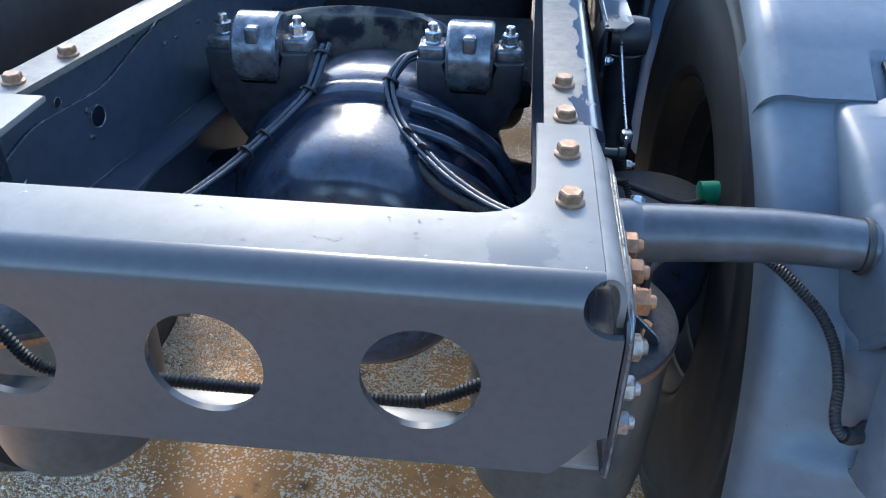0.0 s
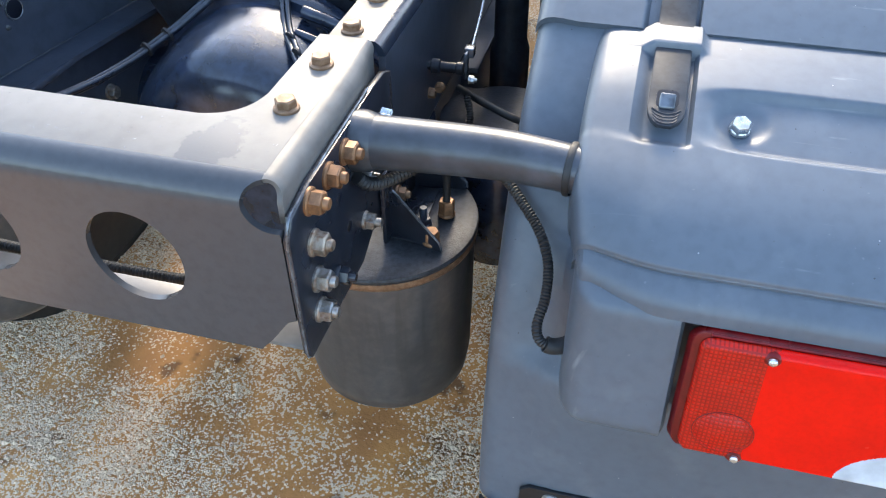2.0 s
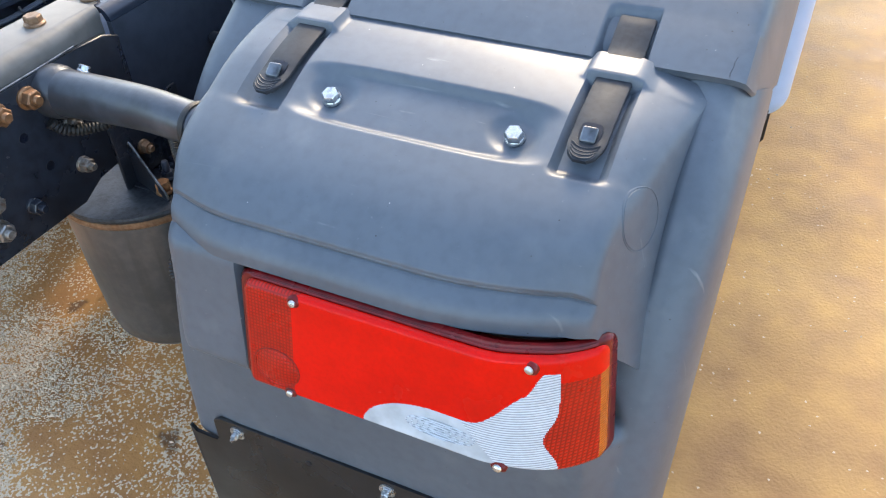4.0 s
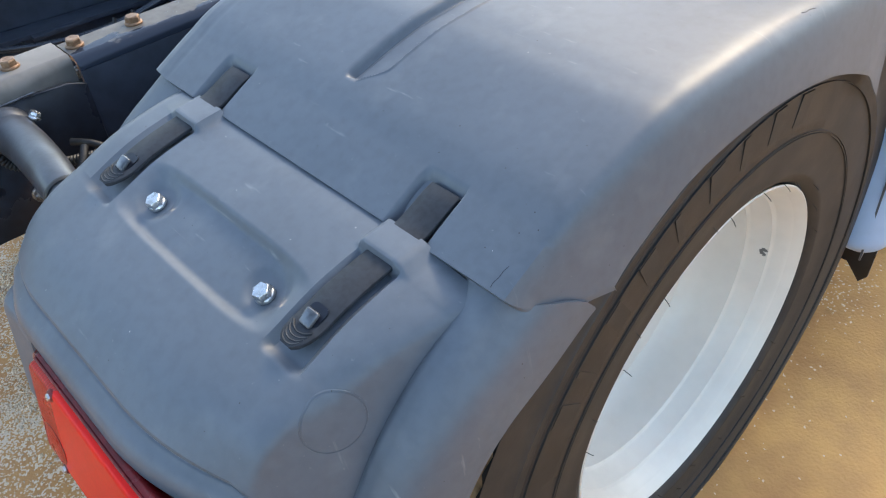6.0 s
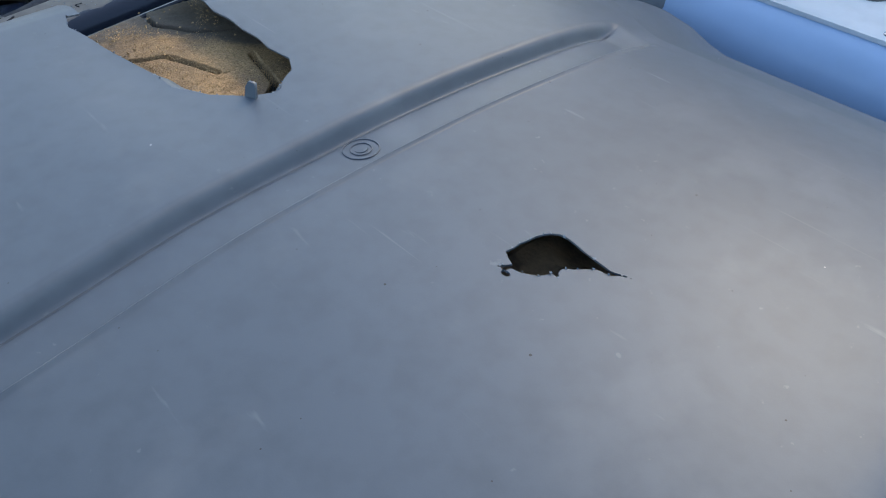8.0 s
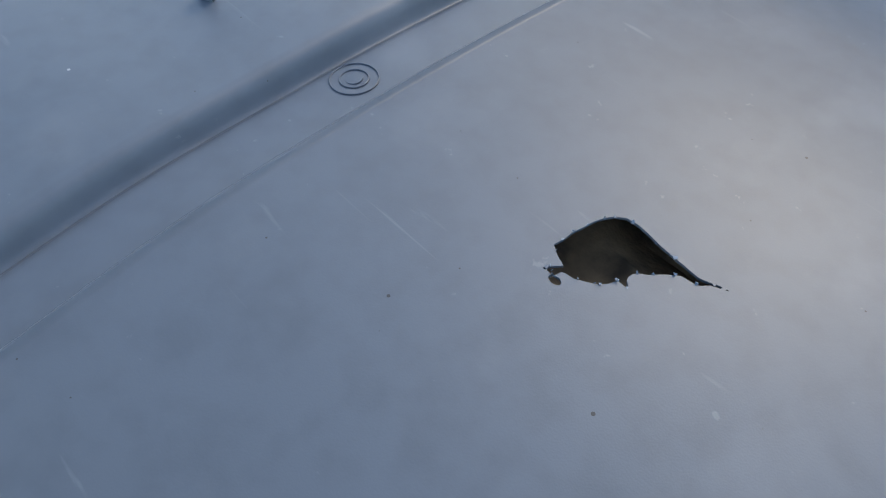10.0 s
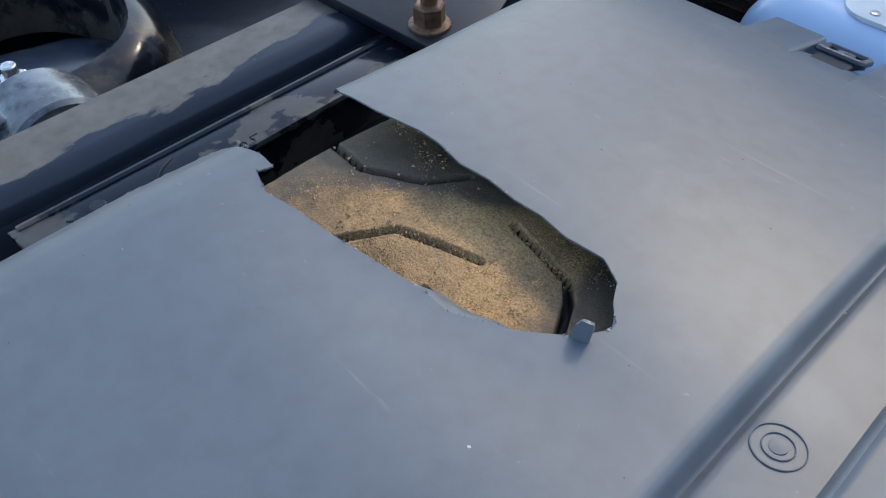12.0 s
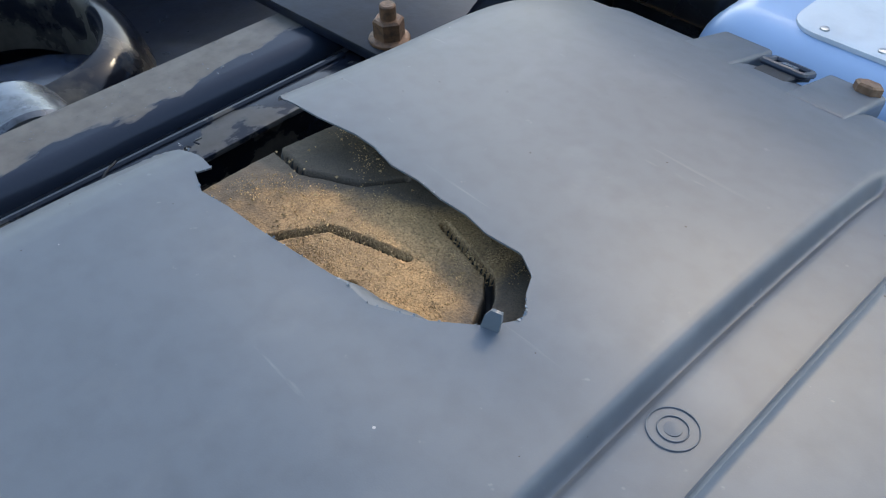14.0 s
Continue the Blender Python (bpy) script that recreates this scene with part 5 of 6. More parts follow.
def build_strap(cx):
    """A rubber strap that holds the cover to the upper section, with a toggle at its lower end."""
    strap = part("strap", strap_mesh(cx, [(0.3555, 1.0065), (0.345, 1.0035), (0.335, 0.9990), (0.31, 0.988), (0.290, 0.9835)], 0.0205, 0.006), STRAP, fender, "grey-black rubber strap")
    ys = [0.268, 0.25, 0.225, 0.20, 0.18, 0.165, 0.153, 0.145]
    pts = []
    for i, y in enumerate(ys):
        p, n = profile_at(COVER, y, -0.002 + 0.0055 * smooth01(0.178, 0.150, y) if y < 0.178 else -0.002)
        pts.append((p.y, p.z))
    low = part("strap", strap_mesh(cx, pts, 0.0195, 0.005, tongue=True), STRAP, fender, "grey-black rubber strap with a ribbed tongue")
    p, n = profile_at(COVER, 0.177, 0.0036)
    bm = bmesh.new()
    m = axis((cx, p.y, p.z), n)
    # near-black plate stands in for the shaded opening round the toggle
    prism(bm, rounded(-0.0115, -0.008, 0.0115, 0.016, 0.006, 5), m @ Matrix.Translation((0, 0, -0.0002)), 0.001)
    part("toggle_seat", bm, NAVY, low)
    bm = bmesh.new()
    box(bm, (-0.0085, -0.010, -0.001), (0.0085, 0.008, 0.0058), 0.0028, 3, m @ pose(0, 0, 0.0012, 16))
    part("toggle", bm, EYE, low, "worn grey toggle")
    for i in range(4):
        q, n2 = profile_at(COVER, 0.162 - 0.0042 * i, 0.0062 + 0.0007 * i)
        bm = bmesh.new()
        tube(bm, [(cx - 0.0145 + 0.0008 * i, q.y + 0.005, q.z + 0.0012), (cx - 0.008, q.y, q.z), (cx, q.y - 0.002, q.z - 0.0005), (cx + 0.008, q.y, q.z), (cx + 0.0145 - 0.0008 * i, q.y + 0.005, q.z + 0.0012)], 0.0012, 16, 6)
        part("rib", bm, STRAP, low)


def strap_mesh(cx, pts, half, thick, tongue=False):
    bm = bmesh.new()
    c = spline([(0, y, z) for y, z in pts], 26)
    prev = None
    for i, p in enumerate(c):
        t = (c[min(i + 1, 25)] - c[max(i - 1, 0)]).normalized()
        n = Vector((0, -t.z, t.y))
        n = -n if n.z < 0 else n
        k = 1.0
        if tongue and i > 19:
            k = 0.30 + 0.70 * math.sqrt(max(0, 1 - ((i - 19) / 6.02) ** 2))
        ring = []
        for x, h in ((-1, 0), (-1, 0.75), (-0.9, 1), (0.9, 1), (1, 0.75), (1, 0)):
            ring.append(bm.verts.new(Vector((cx + x * half * k, p.y, p.z)) + n * (h * thick)))
        if prev:
            for a in range(6):
                b = (a + 1) % 6
                bm.faces.new((prev[a], prev[b], ring[b], ring[a]))
        else:
            bm.faces.new(ring[::-1])
        prev = ring
    bm.faces.new(prev)
    return bm


for cx in (0.750, 1.127):
    build_strap(cx)


def fender_details():
    # corner pad beside the lamp
    bm = bmesh.new()
    nx, nz = 26, 30
    grid = []
    for j in range(nz + 1):
        row = []
        for i in range(nx + 1):
            u, v = i / nx, j / nz
            x, z = 0.684 + (0.799 - 0.684) * u, 0.668 + (0.846 - 0.668) * v
            x += 0.004 * (1 - v) * u
            soft = lambda d: math.sqrt(max(0, 1 - (1 - min(1, d)) ** 2))
            y = -0.012 - 0.030 * (1 - v) + 0.055 * (1 - soft(u * 0.115 / 0.032)) + 0.055 * (1 - soft(v * 0.164 / 0.030)) ** 1.5 + 0.012 * (1 - soft((1 - u) * 0.115 / 0.007)) + 0.018 * (1 - soft((1 - v) * 0.178 / 0.018))
            row.append(bm.verts.new((x, y, z)))
        grid.append(row)
    for a, b in zip(grid, grid[1:]):
        for k in range(nx):
            bm.faces.new((a[k], a[k + 1], b[k + 1], b[k]))
    pad = part("corner_pad", bm, FENDER, fender)
    thicken(pad, 0.004)
    # moulded disc in the groove
    bm = bmesh.new()
    floor = lambda x, y: profile_at(UPPER, y)[0].z + upper_lift(x, y, 1.07)
    for rad in (0.0112, 0.0066):
        pts = [(0.9275 + rad * math.cos(a), 0.795 + rad * math.sin(a)) for a in [2 * math.pi * j / 24 for j in range(24)]]
        pts = [(x, y, floor(x, y) + 0.0003) for x, y in pts]
        tube(bm, pts + [pts[0]], 0.00036, 49, 6)
    lathe(bm, [(0.0042, -0.002), (0.004, 0.0004), (0.001, 0.0006)], axis((0.9275, 0.795, floor(0.9275, 0.795)), (-0.12, 0.02, 1)), 20)
    part("moulding_mark", bm, FENDER, fender)
    # torn edges of the big opening
    bm = bmesh.new()
    tab = [(0.840, 0.776, 1.071), (0.8405, 0.777, 1.076), (0.841, 0.778, 1.081), (0.842, 0.779, 1.085)]
    w = (0.0045, 0.0042, 0.004, 0.0025)
    a = [bm.verts.new((x - k, y - k * 0.3, z)) for (x, y, z), k in zip(tab, w)]
    b = [bm.verts.new((x + k, y + k * 0.3, z)) for (x, y, z), k in zip(tab, w)]
    for i in range(3):
        bm.faces.new((a[i], b[i], b[i + 1], a[i + 1]))
    t = part("torn_tab", bm, FENDER, fender, "upright torn plastic tab")
    thicken(t, 0.002)
    # torn lip that hangs into the opening
    bm = bmesh.new()
    line = [(0.764, 0.7465, 0.002), (0.774, 0.747, 0.009), (0.784, 0.7455, 0.013), (0.794, 0.748, 0.012), (0.806, 0.754, 0.009), (0.818, 0.759, 0.003)]
    grid = []
    for x, y, long in line:
        top = profile_at(UPPER, y)[0].z + upper_lift(x, y, 1.07)
        grid.append([bm.verts.new((x, y - 0.001 + long * k, top - long * 0.75 * k * k - 0.0004)) for k in (0, 0.35, 0.7, 1.0)])
    for a, b in zip(grid, grid[1:]):
        for k in range(3):
            bm.faces.new((a[k], a[k + 1], b[k + 1], b[k]))
    thicken(part("torn_lip", bm, FENDER, fender, "torn lip bent down into the opening"), 0.0015)
    bm = bmesh.new()
    rng = random.Random(8)
    for i in range(26):
        y = 0.655 + 0.0042 * i + rng.uniform(-0.002, 0.002)
        p = Vector((0.606 + 0.0002 * i, y, 1.060 + rng.uniform(-0.002, 0.001)))
        tube(bm, [p, p + Vector((rng.uniform(-0.004, -0.001), rng.uniform(-0.004, 0.004), 0.001)), p + Vector((rng.uniform(-0.007, -0.003), rng.uniform(-0.006, 0.006), rng.uniform(-0.004, 0.002)))], 0.0006, 6, 5)
    tube(bm, [(0.607, 0.700, 1.060), (0.601, 0.706, 1.064), (0.596, 0.716, 1.065)], 0.0008, 10, 6)
    part("torn_strands", bm, NAVY, fender, "black torn plastic strands")
    for poly, count, seed in ((BIG_HOLE, 150, 3), (SMALL_HOLE, 26, 6)):
        rng = random.Random(seed)
        bm = bmesh.new()
        for i in range(count):
            k = rng.randrange(len(poly))
            a, b = Vector(poly[k - 1]), Vector(poly[k])
            if a.x < 0.62 or b.x < 0.62 or (poly is BIG_HOLE and rng.random() > 0.35 and (a.y + b.y) / 2 > 0.80):
                continue
            q = a.lerp(b, rng.random())
            z = profile_at(UPPER, q.y)[0].z + upper_lift(q.x, q.y, 1.07) + 0.0003
            r, t0 = rng.uniform(0.0004, 0.0012), rng.uniform(0, 6.28)
            bm.faces.new([bm.verts.new((q.x + r * math.cos(t0 + j) * rng.uniform(0.5, 1.2), q.y + r * math.sin(t0 + j) * rng.uniform(0.5, 1.2), z + rng.uniform(-0.0012, 0.0010))) for j in (0, 1.9, 3.6, 5.0)])
        tagged(part("frayed_edge", bm, FRAYED, fender, smooth=False), "pale frayed plastic edge", kind="stuff")
    # fine crack that runs up from the seam
    bm = bmesh.new()
    pts = []
    for x, y in ((1.2390, 0.301), (1.2385, 0.306), (1.2400, 0.312), (1.2398, 0.317), (1.2415, 0.323)):
        p, n = profile_at(UPPER, y)
        pts.append(Vector((x, p.y, p.z)) + n * (upper_lift(x, y, 1.0) - float(np.interp(x, (1.234, 1.243, 1.250), (0.0, 0.0004, 0.0014)))))
    tube(bm, pts, 0.0003, 24, 5)
    part("crack", bm, NAVY, fender, "fine dark crack in the plastic")
    # short split along the outer fold
    bm = bmesh.new()
    pts = []
    for x, y in ((1.2530, 0.806), (1.2545, 0.814), (1.2540, 0.822), (1.2560, 0.832)):
        p, n = profile_at(UPPER, y)
        pts.append(Vector((x, p.y, p.z)) + n * (upper_lift(x, y, 1.07) - float(np.interp(x, (1.250, 1.2565), (0.0014, 0.0034)))))
    tube(bm, pts, 0.0007, 20, 5)
    part("split", bm, NAVY, fender, "short dark split in the plastic")
    # front strap and its bolt
    bm = strap_mesh(0.770, [(1.150, 0.992), (1.170, 0.985), (1.21, 0.974), (1.246, 0.958)], 0.0155, 0.005)
    part("strap", bm, STRAP, fender, "grey-black rubber strap")
    lean = Matrix.Translation((0, 1.20, 0.974)) @ pose(0, 0, 0, -16) @ Matrix.Translation((0, -1.20, -0.974))
    for a, b in ((0.694, 0.746), (0.797, 0.850)):
        bm = bmesh.new()
        box(bm, (a, 1.150, 0.964), (b, 1.252, 0.985), 0.005, 3, lean)
        part("strap_shoulder", bm, FENDER, fender, "pale worn strap shoulder")
    # buckle: a square ring round a raised tongue
    m = Matrix.Translation((0.770, 1.229, 0.974)) @ pose(0, 0, 0, -22)
    bm = bmesh.new()
    pts = [m @ Vector((x, y, 0)) for x, y in rounded(-0.0185, -0.015, 0.0185, 0.015, 0.004, 4)]
    tube(bm, pts + [pts[0]], 0.0032, 60, 8)
    ring = part("buckle", bm, DARK, fender, "dark wire strap buckle")
    bm = bmesh.new()
    box(bm, (-0.008, -0.010, -0.004), (0.008, 0.007, 0.0022), 0.002, 2, m)
    part("buckle_tongue", bm, EYE, ring, "worn grey tongue")
    hex_bolt("bolt", (0.834, 1.240, 0.968), (0, 0.28, 0.96), RUST, fender, label="rusty hexagon bolt")


fender_details()


def mud_flap(name, label, y, outline, bolts):
    ob = thing(name, label, "mud flap", (0.9, y, 0.4))
    bm = bmesh.new()
    n = len(outline)
    prism(bm, outline, Matrix(((1, 0, 0, 0), (0, 0, 1, y), (0, 1, 0, 0), (0, 0, 0, 1))), 0.006, 0.001)
    sheet = part("sheet", bm, RUBBER_WET, ob)
    for x, z in bolts:
        bm = bmesh.new()
        lathe(bm, [(0.0125, 0), (0.0125, 0.0018), (0.0085, 0.002), (0.0085, 0.0035)], axis((x, y, z), (0, -1, 0)), 24)
        washer = part("washer", bm, ZINC, ob, "bright zinc washer")
        hex_bolt("nut", (x, y - 0.003, z), (0, -1, 0), ZINC, washer, af=0.011, flange=0.0065, height=0.006, stud=0.005, turn=80 * x)
    return ob, sheet


flap, flap_sheet = mud_flap("rear_mud_flap", "black rubber mud flap bolted below the fender", 0.006,
                            [(0.597, 0.12), (1.225, 0.12), (1.225, 0.464), (1.195, 0.474), (0.942, 0.473), (0.664, 0.467), (0.652, 0.457), (0.652, 0.412), (0.645, 0.405), (0.606, 0.405), (0.600, 0.418), (0.597, 0.418)],
                            [(0.694, 0.449), (0.942, 0.454), (1.190, 0.455)])
for x, z in ((0.815, 0.443), (1.070, 0.449)):
    bm = bmesh.new()
    lathe(bm, [(0.0052, 0), (0.0048, 0.0006)], axis((x, 0.0055, z), (0, -1, 0)), 14)
    part("punched_hole", bm, NAVY, flap_sheet)
mud_flap("front_mud_flap", "black rubber mud flap ahead of the wheel", 1.42, [(0.62, 0.10), (0.9, 0.10), (1.0, 0.26), (1.24, 0.27), (1.275, 0.228), (1.29, 0.25), (1.29, 0.62), (0.62, 0.62)], [])


# ---- air tanks ----
def build_tank(cx, label, fitted):
    ob = thing("air_tank", label, "air tank", (cx, 0.245, 0.69), "air tanks")
    m = pose(cx, 0.245, 0) @ Matrix.Diagonal((1.055, 1.055, 1, 1))
    bm = bmesh.new()
    lathe(bm, [(0.03, 0.384), (0.085, 0.387), (0.106, 0.395), (0.117, 0.411), (0.121, 0.44), (0.124, 0.54), (0.126, 0.672), (0.124, 0.676)], m, 64)
    shell_part = part("shell", bm, TANK, ob)
    bm = bmesh.new()
    lathe(bm, [(0.1262, 0.667), (0.1285, 0.669), (0.1300, 0.674), (0.1290, 0.680), (0.1262, 0.682)], m, 64)
    part("seam", bm, RUST, ob, "rusty seam below the lid")
    bm = bmesh.new()
    lathe(bm, [(0.122, 0.680), (0.1295, 0.682), (0.131, 0.687), (0.1295, 0.691), (0.122, 0.693), (0.02, 0.693)], m, 64)
    part("lid", bm, LID, ob, "wet dark steel lid")
    if not fitted:
        return
    # hanger: a back plate with two gussets
    bm = bmesh.new()
    box(bm, (0.418, 0.185, 0.693), (0.424, 0.335, 0.800), 0.001)
    plate = part("hanger_plate", bm, PLATE_BLACK, ob)
    for y, dy in ((0.205, -0.022), (0.318, 0.012)):
        bm = bmesh.new()
        lo = [(0.424, y, 0.762), (0.430, y, 0.764), (0.496, y + dy, 0.708), (0.500, y + dy, 0.694), (0.424, y, 0.694)]
        a = [bm.verts.new(p) for p in lo]
        b = [bm.verts.new((x, yy + 0.005, z)) for x, yy, z in lo]
        bm.faces.new(a)
        bm.faces.new(b[::-1])
        for i in range(5):
            bm.faces.new((a[i], b[i], b[(i + 1) % 5], a[(i + 1) % 5]))
        gusset = part("gusset", bm, PLATE_BLACK, ob)
        # added bead gives the sloping edge its bright line
        bm = bmesh.new()
        tube(bm, [(0.426, y + 0.0025, 0.7625), (0.430, y + 0.0025, 0.764), (0.463, y + dy / 2 + 0.0025, 0.736), (0.496, y + dy + 0.0025, 0.708), (0.4995, y + dy + 0.0025, 0.696)], 0.0019, 24, 6)
        part("worn_edge", bm, EYE, gusset, "worn steel bead added to brighten the edge")
    bm = bmesh.new()
    box(bm, (0.424, 0.195, 0.693), (0.462, 0.318, 0.6965), 0.001)
    part("hanger_foot", bm, PLATE_BLACK, ob)
    hex_bolt("fitting", (0.482, 0.198, 0.697), (0, 0, 1), YELLOW_ZINC, ob, af=0.02, flange=0.0125, height=0.017, turn=10)
    hex_bolt("fitting", (0.487, 0.262, 0.697), (0, 0, 1), YELLOW_ZINC, ob, af=0.02, flange=0.0125, height=0.022, turn=30)
    hex_bolt("stud", (0.462, 0.232, 0.697), (0, 0, 1), DARK, ob, af=0.018, flange=0.012, height=0.009, stud=0.018)
    for y, z in ((0.235, 0.742), (0.275, 0.762)):
        hex_bolt("nut", (0.424, y, z), (1, 0, 0), RUST, plate, af=0.018, flange=0.012, height=0.011, stud=0.006, turn=60 * y)


build_tank(0.396, "black cylindrical air tank hung from the rail", True)
build_tank(-0.342, "dusty black air tank with no hanger in view", False)


# ---- fender tube, hoses ----
def build_bracket_tube():
    ob = thing("fender_bracket", "grey steel tube carrying the fender", "bracket", (0.42, 0.13, 0.89))
    bm = bmesh.new()
    tube(bm, [(0.436, 0.130, 0.893), (0.50, 0.131, 0.896), (0.58, 0.126, 0.902), (0.63, 0.121, 0.903), (0.69, 0.117, 0.900)], 0.0315, 50, 32, end=0.0258)
    part("pipe", bm, PIPE, ob, "grey painted steel pipe")
    bm = bmesh.new()
    lathe(bm, [(0.036, 0.0), (0.036, 0.012), (0.034, 0.020), (0.0315, 0.026)], axis((0.416, 0.130, 0.892), (1, 0, 0.02)), 32)
    part("weld_collar", bm, PIPE, ob, "rough welded collar")
    bm = bmesh.new()
    lathe(bm, [(0.0272, -0.002), (0.0295, -0.001), (0.0300, 0.003), (0.0285, 0.006)], axis((0.661, 0.119, 0.901), (0.99, -0.09, -0.01)), 32, close=False)
    part("grommet", bm, RUBBER, ob, "black rubber grommet")
    hex_bolt("bolt", (0.44, 0.165, 0.905), (0.1, 0.6, 0.8), ZINC, ob, af=0.014, flange=0.009, height=0.008)


build_bracket_tube()


def hose(name, label, points, radius, ribs=0.0, pitch=0.005, mat=None):
    ob = thing(name, label, "hose", points[0], "hoses")
    bm = bmesh.new()
    tube(bm, points, radius, 70, 10, ribs, pitch)
    part("jacket", bm, mat or RUBBER, ob)
    return ob


lamp_hose = hose("corrugated_hose", "black corrugated cable hose running to the tail lamp", [(0.50, 0.20, 0.862), (0.545, 0.178, 0.866), (0.588, 0.145, 0.857), (0.612, 0.123, 0.845), (0.638, 0.100, 0.824), (0.653, 0.078, 0.798), (0.656, 0.052, 0.772), (0.652, 0.028, 0.748), (0.662, 0.022, 0.730), (0.69, 0.03, 0.726)], 0.0064, 0.0013, 0.0038)
hose("corrugated_hose", "black corrugated hose looped under the fender tube", [(0.425, 0.10, 0.862), (0.436, 0.112, 0.846), (0.455, 0.14, 0.838), (0.485, 0.18, 0.842), (0.52, 0.23, 0.85)], 0.0085, 0.002, 0.005)
hose("air_hose", "thin black air hose curving into the tank fitting", [(0.44, 0.20, 0.846), (0.468, 0.225, 0.842), (0.482, 0.25, 0.815), (0.487, 0.262, 0.765), (0.487, 0.262, 0.719)], 0.0058)
bm = bmesh.new()
tube(bm, [(0.664, 0.022, 0.730), (0.672, 0.023, 0.727), (0.684, 0.028, 0.727), (0.694, 0.036, 0.729)], 0.0095, 14, 14)
part("elbow", bm, RUBBER, lamp_hose, "black plastic elbow fitting")
cm_hose = hose("corrugated_hose", "black corrugated hose lying on the crossmember flange", [(-0.30, 0.03, 0.85), (-0.24, 0.02, 0.785), (-0.198, 0.018, 0.735), (-0.07, 0.016, 0.735), (0.041, 0.016, 0.731), (0.163, 0.018, 0.728), (0.225, 0.02, 0.730), (0.285, 0.024, 0.758), (0.33, 0.03, 0.785)], 0.0078, 0.0018, 0.005)


def tie(ob, at, along, radius):
    bm = bmesh.new()
    m = axis(at, along)
    lathe(bm, [(radius + 0.0008, -0.002), (radius + 0.0016, -0.002), (radius + 0.0016, 0.002), (radius + 0.0008, 0.002)], m, 20)
    box(bm, (radius, -0.003, -0.003), (radius + 0.007, 0.003, 0.003), 0.0006, 1, m)
    part("cable_tie", bm, RUBBER, ob)


tie(cm_hose, (0.225, 0.02, 0.730), (1, 0, 0.05), 0.008)


def hose_bundle(label, line, ties, side):
    ob = thing("hose_bundle", label, "hoses", line[0])
    for dx, dz, r in ((-0.0062, 0.0, 0.0047), (0.0045, 0.002, 0.0047), (0.0, -0.0065, 0.0042)):
        bm = bmesh.new()
        tube(bm, [(x + dx + 0.4 * dz * side, y, z + dz) for x, y, z in line], r, 70, 10)
        part("hose", bm, HOSE, ob)
    for at, along in ties:
        tie(ob, at, along, 0.0118)
    return ob


hose_bundle("bundle of wet black air hoses over the axle, tied together", [(-0.028, 0.712, 0.868), (-0.034, 0.69, 0.850), (-0.047, 0.646, 0.811), (-0.075, 0.60, 0.785), (-0.104, 0.56, 0.764), (-0.147, 0.48, 0.741), (-0.19, 0.38, 0.735), (-0.25, 0.27, 0.74)],
            [((-0.032, 0.70, 0.858), (0.1, 0.5, 0.6)), ((-0.047, 0.646, 0.811), (0.3, 0.6, 0.5)), ((-0.104, 0.56, 0.764), (0.4, 0.7, 0.3)), ((-0.125, 0.52, 0.752), (0.4, 0.8, 0.2))], 1)
hose_bundle("bundle of wet black air hoses curving to a chassis rail", [(0.125, 0.715, 0.858), (0.108, 0.70, 0.852), (0.090, 0.66, 0.824), (0.112, 0.60, 0.790), (0.148, 0.54, 0.779), (0.206, 0.46, 0.768), (0.27, 0.39, 0.765), (0.33, 0.33, 0.775)],
                           [((0.092, 0.665, 0.828), (0.3, 0.5, 0.5)), ((0.135, 0.56, 0.782), (0.5, 0.8, 0.2)), ((0.165, 0.515, 0.777), (0.5, 0.8, 0.1))], -1)
hose("corrugated_hose", "black corrugated hose beside the air hoses", [(0.135, 0.57, 0.765), (0.16, 0.51, 0.752), (0.205, 0.445, 0.748), (0.26, 0.385, 0.755), (0.33, 0.33, 0.765)], 0.0085, 0.002, 0.005)
hose("cable", "thin pale cable sagging along a chassis rail", [(-0.30, 0.70, 0.93), (-0.325, 0.638, 0.884), (-0.348, 0.53, 0.858), (-0.358, 0.45, 0.848), (-0.366, 0.36, 0.825), (-0.368, 0.27, 0.78), (-0.37, 0.2, 0.74)], 0.0022, mat=CABLE)


# ---- rear axle ----
def build_axle():
    ob = thing("rear_axle", "wet blue-black axle housing with a domed centre", "axle", (X0, 0.775, 0.485))
    bm = bmesh.new()
    c = Vector((0.045, 0.775, 0.485))
    hub = Vector((0.045, 0.775, 0.565))
    lathe(bm, [(0.03, 0.345), (0.10, 0.342), (0.15, 0.336), (0.185, 0.325), (0.205, 0.310), (0.218, 0.285), (0.226, 0.25), (0.232, 0.20), (0.237, 0.12)], axis(hub, (0, -1, 0)), 72)
    part("cover_dome", bm, WET, ob, "glossy wet axle cover")
    bm = bmesh.new()
    lathe(bm, [(0.240, 0.07), (0.254, 0.082), (0.260, 0.098), (0.258, 0.116), (0.250, 0.128), (0.235, 0.132)], axis(hub, (0, -1, 0)), 72)
    part("cover_flange", bm, WET, ob)
    bm = bmesh.new()
    lathe(bm, [(0.15, -0.26), (0.21, -0.18), (0.245, -0.09), (0.258, 0.0), (0.255, 0.06), (0.24, 0.09), (0.2, 0.11)], axis(hub, (0, -1, 0)), 72)
    part("centre_housing", bm, WET, ob)
    bm = bmesh.new()
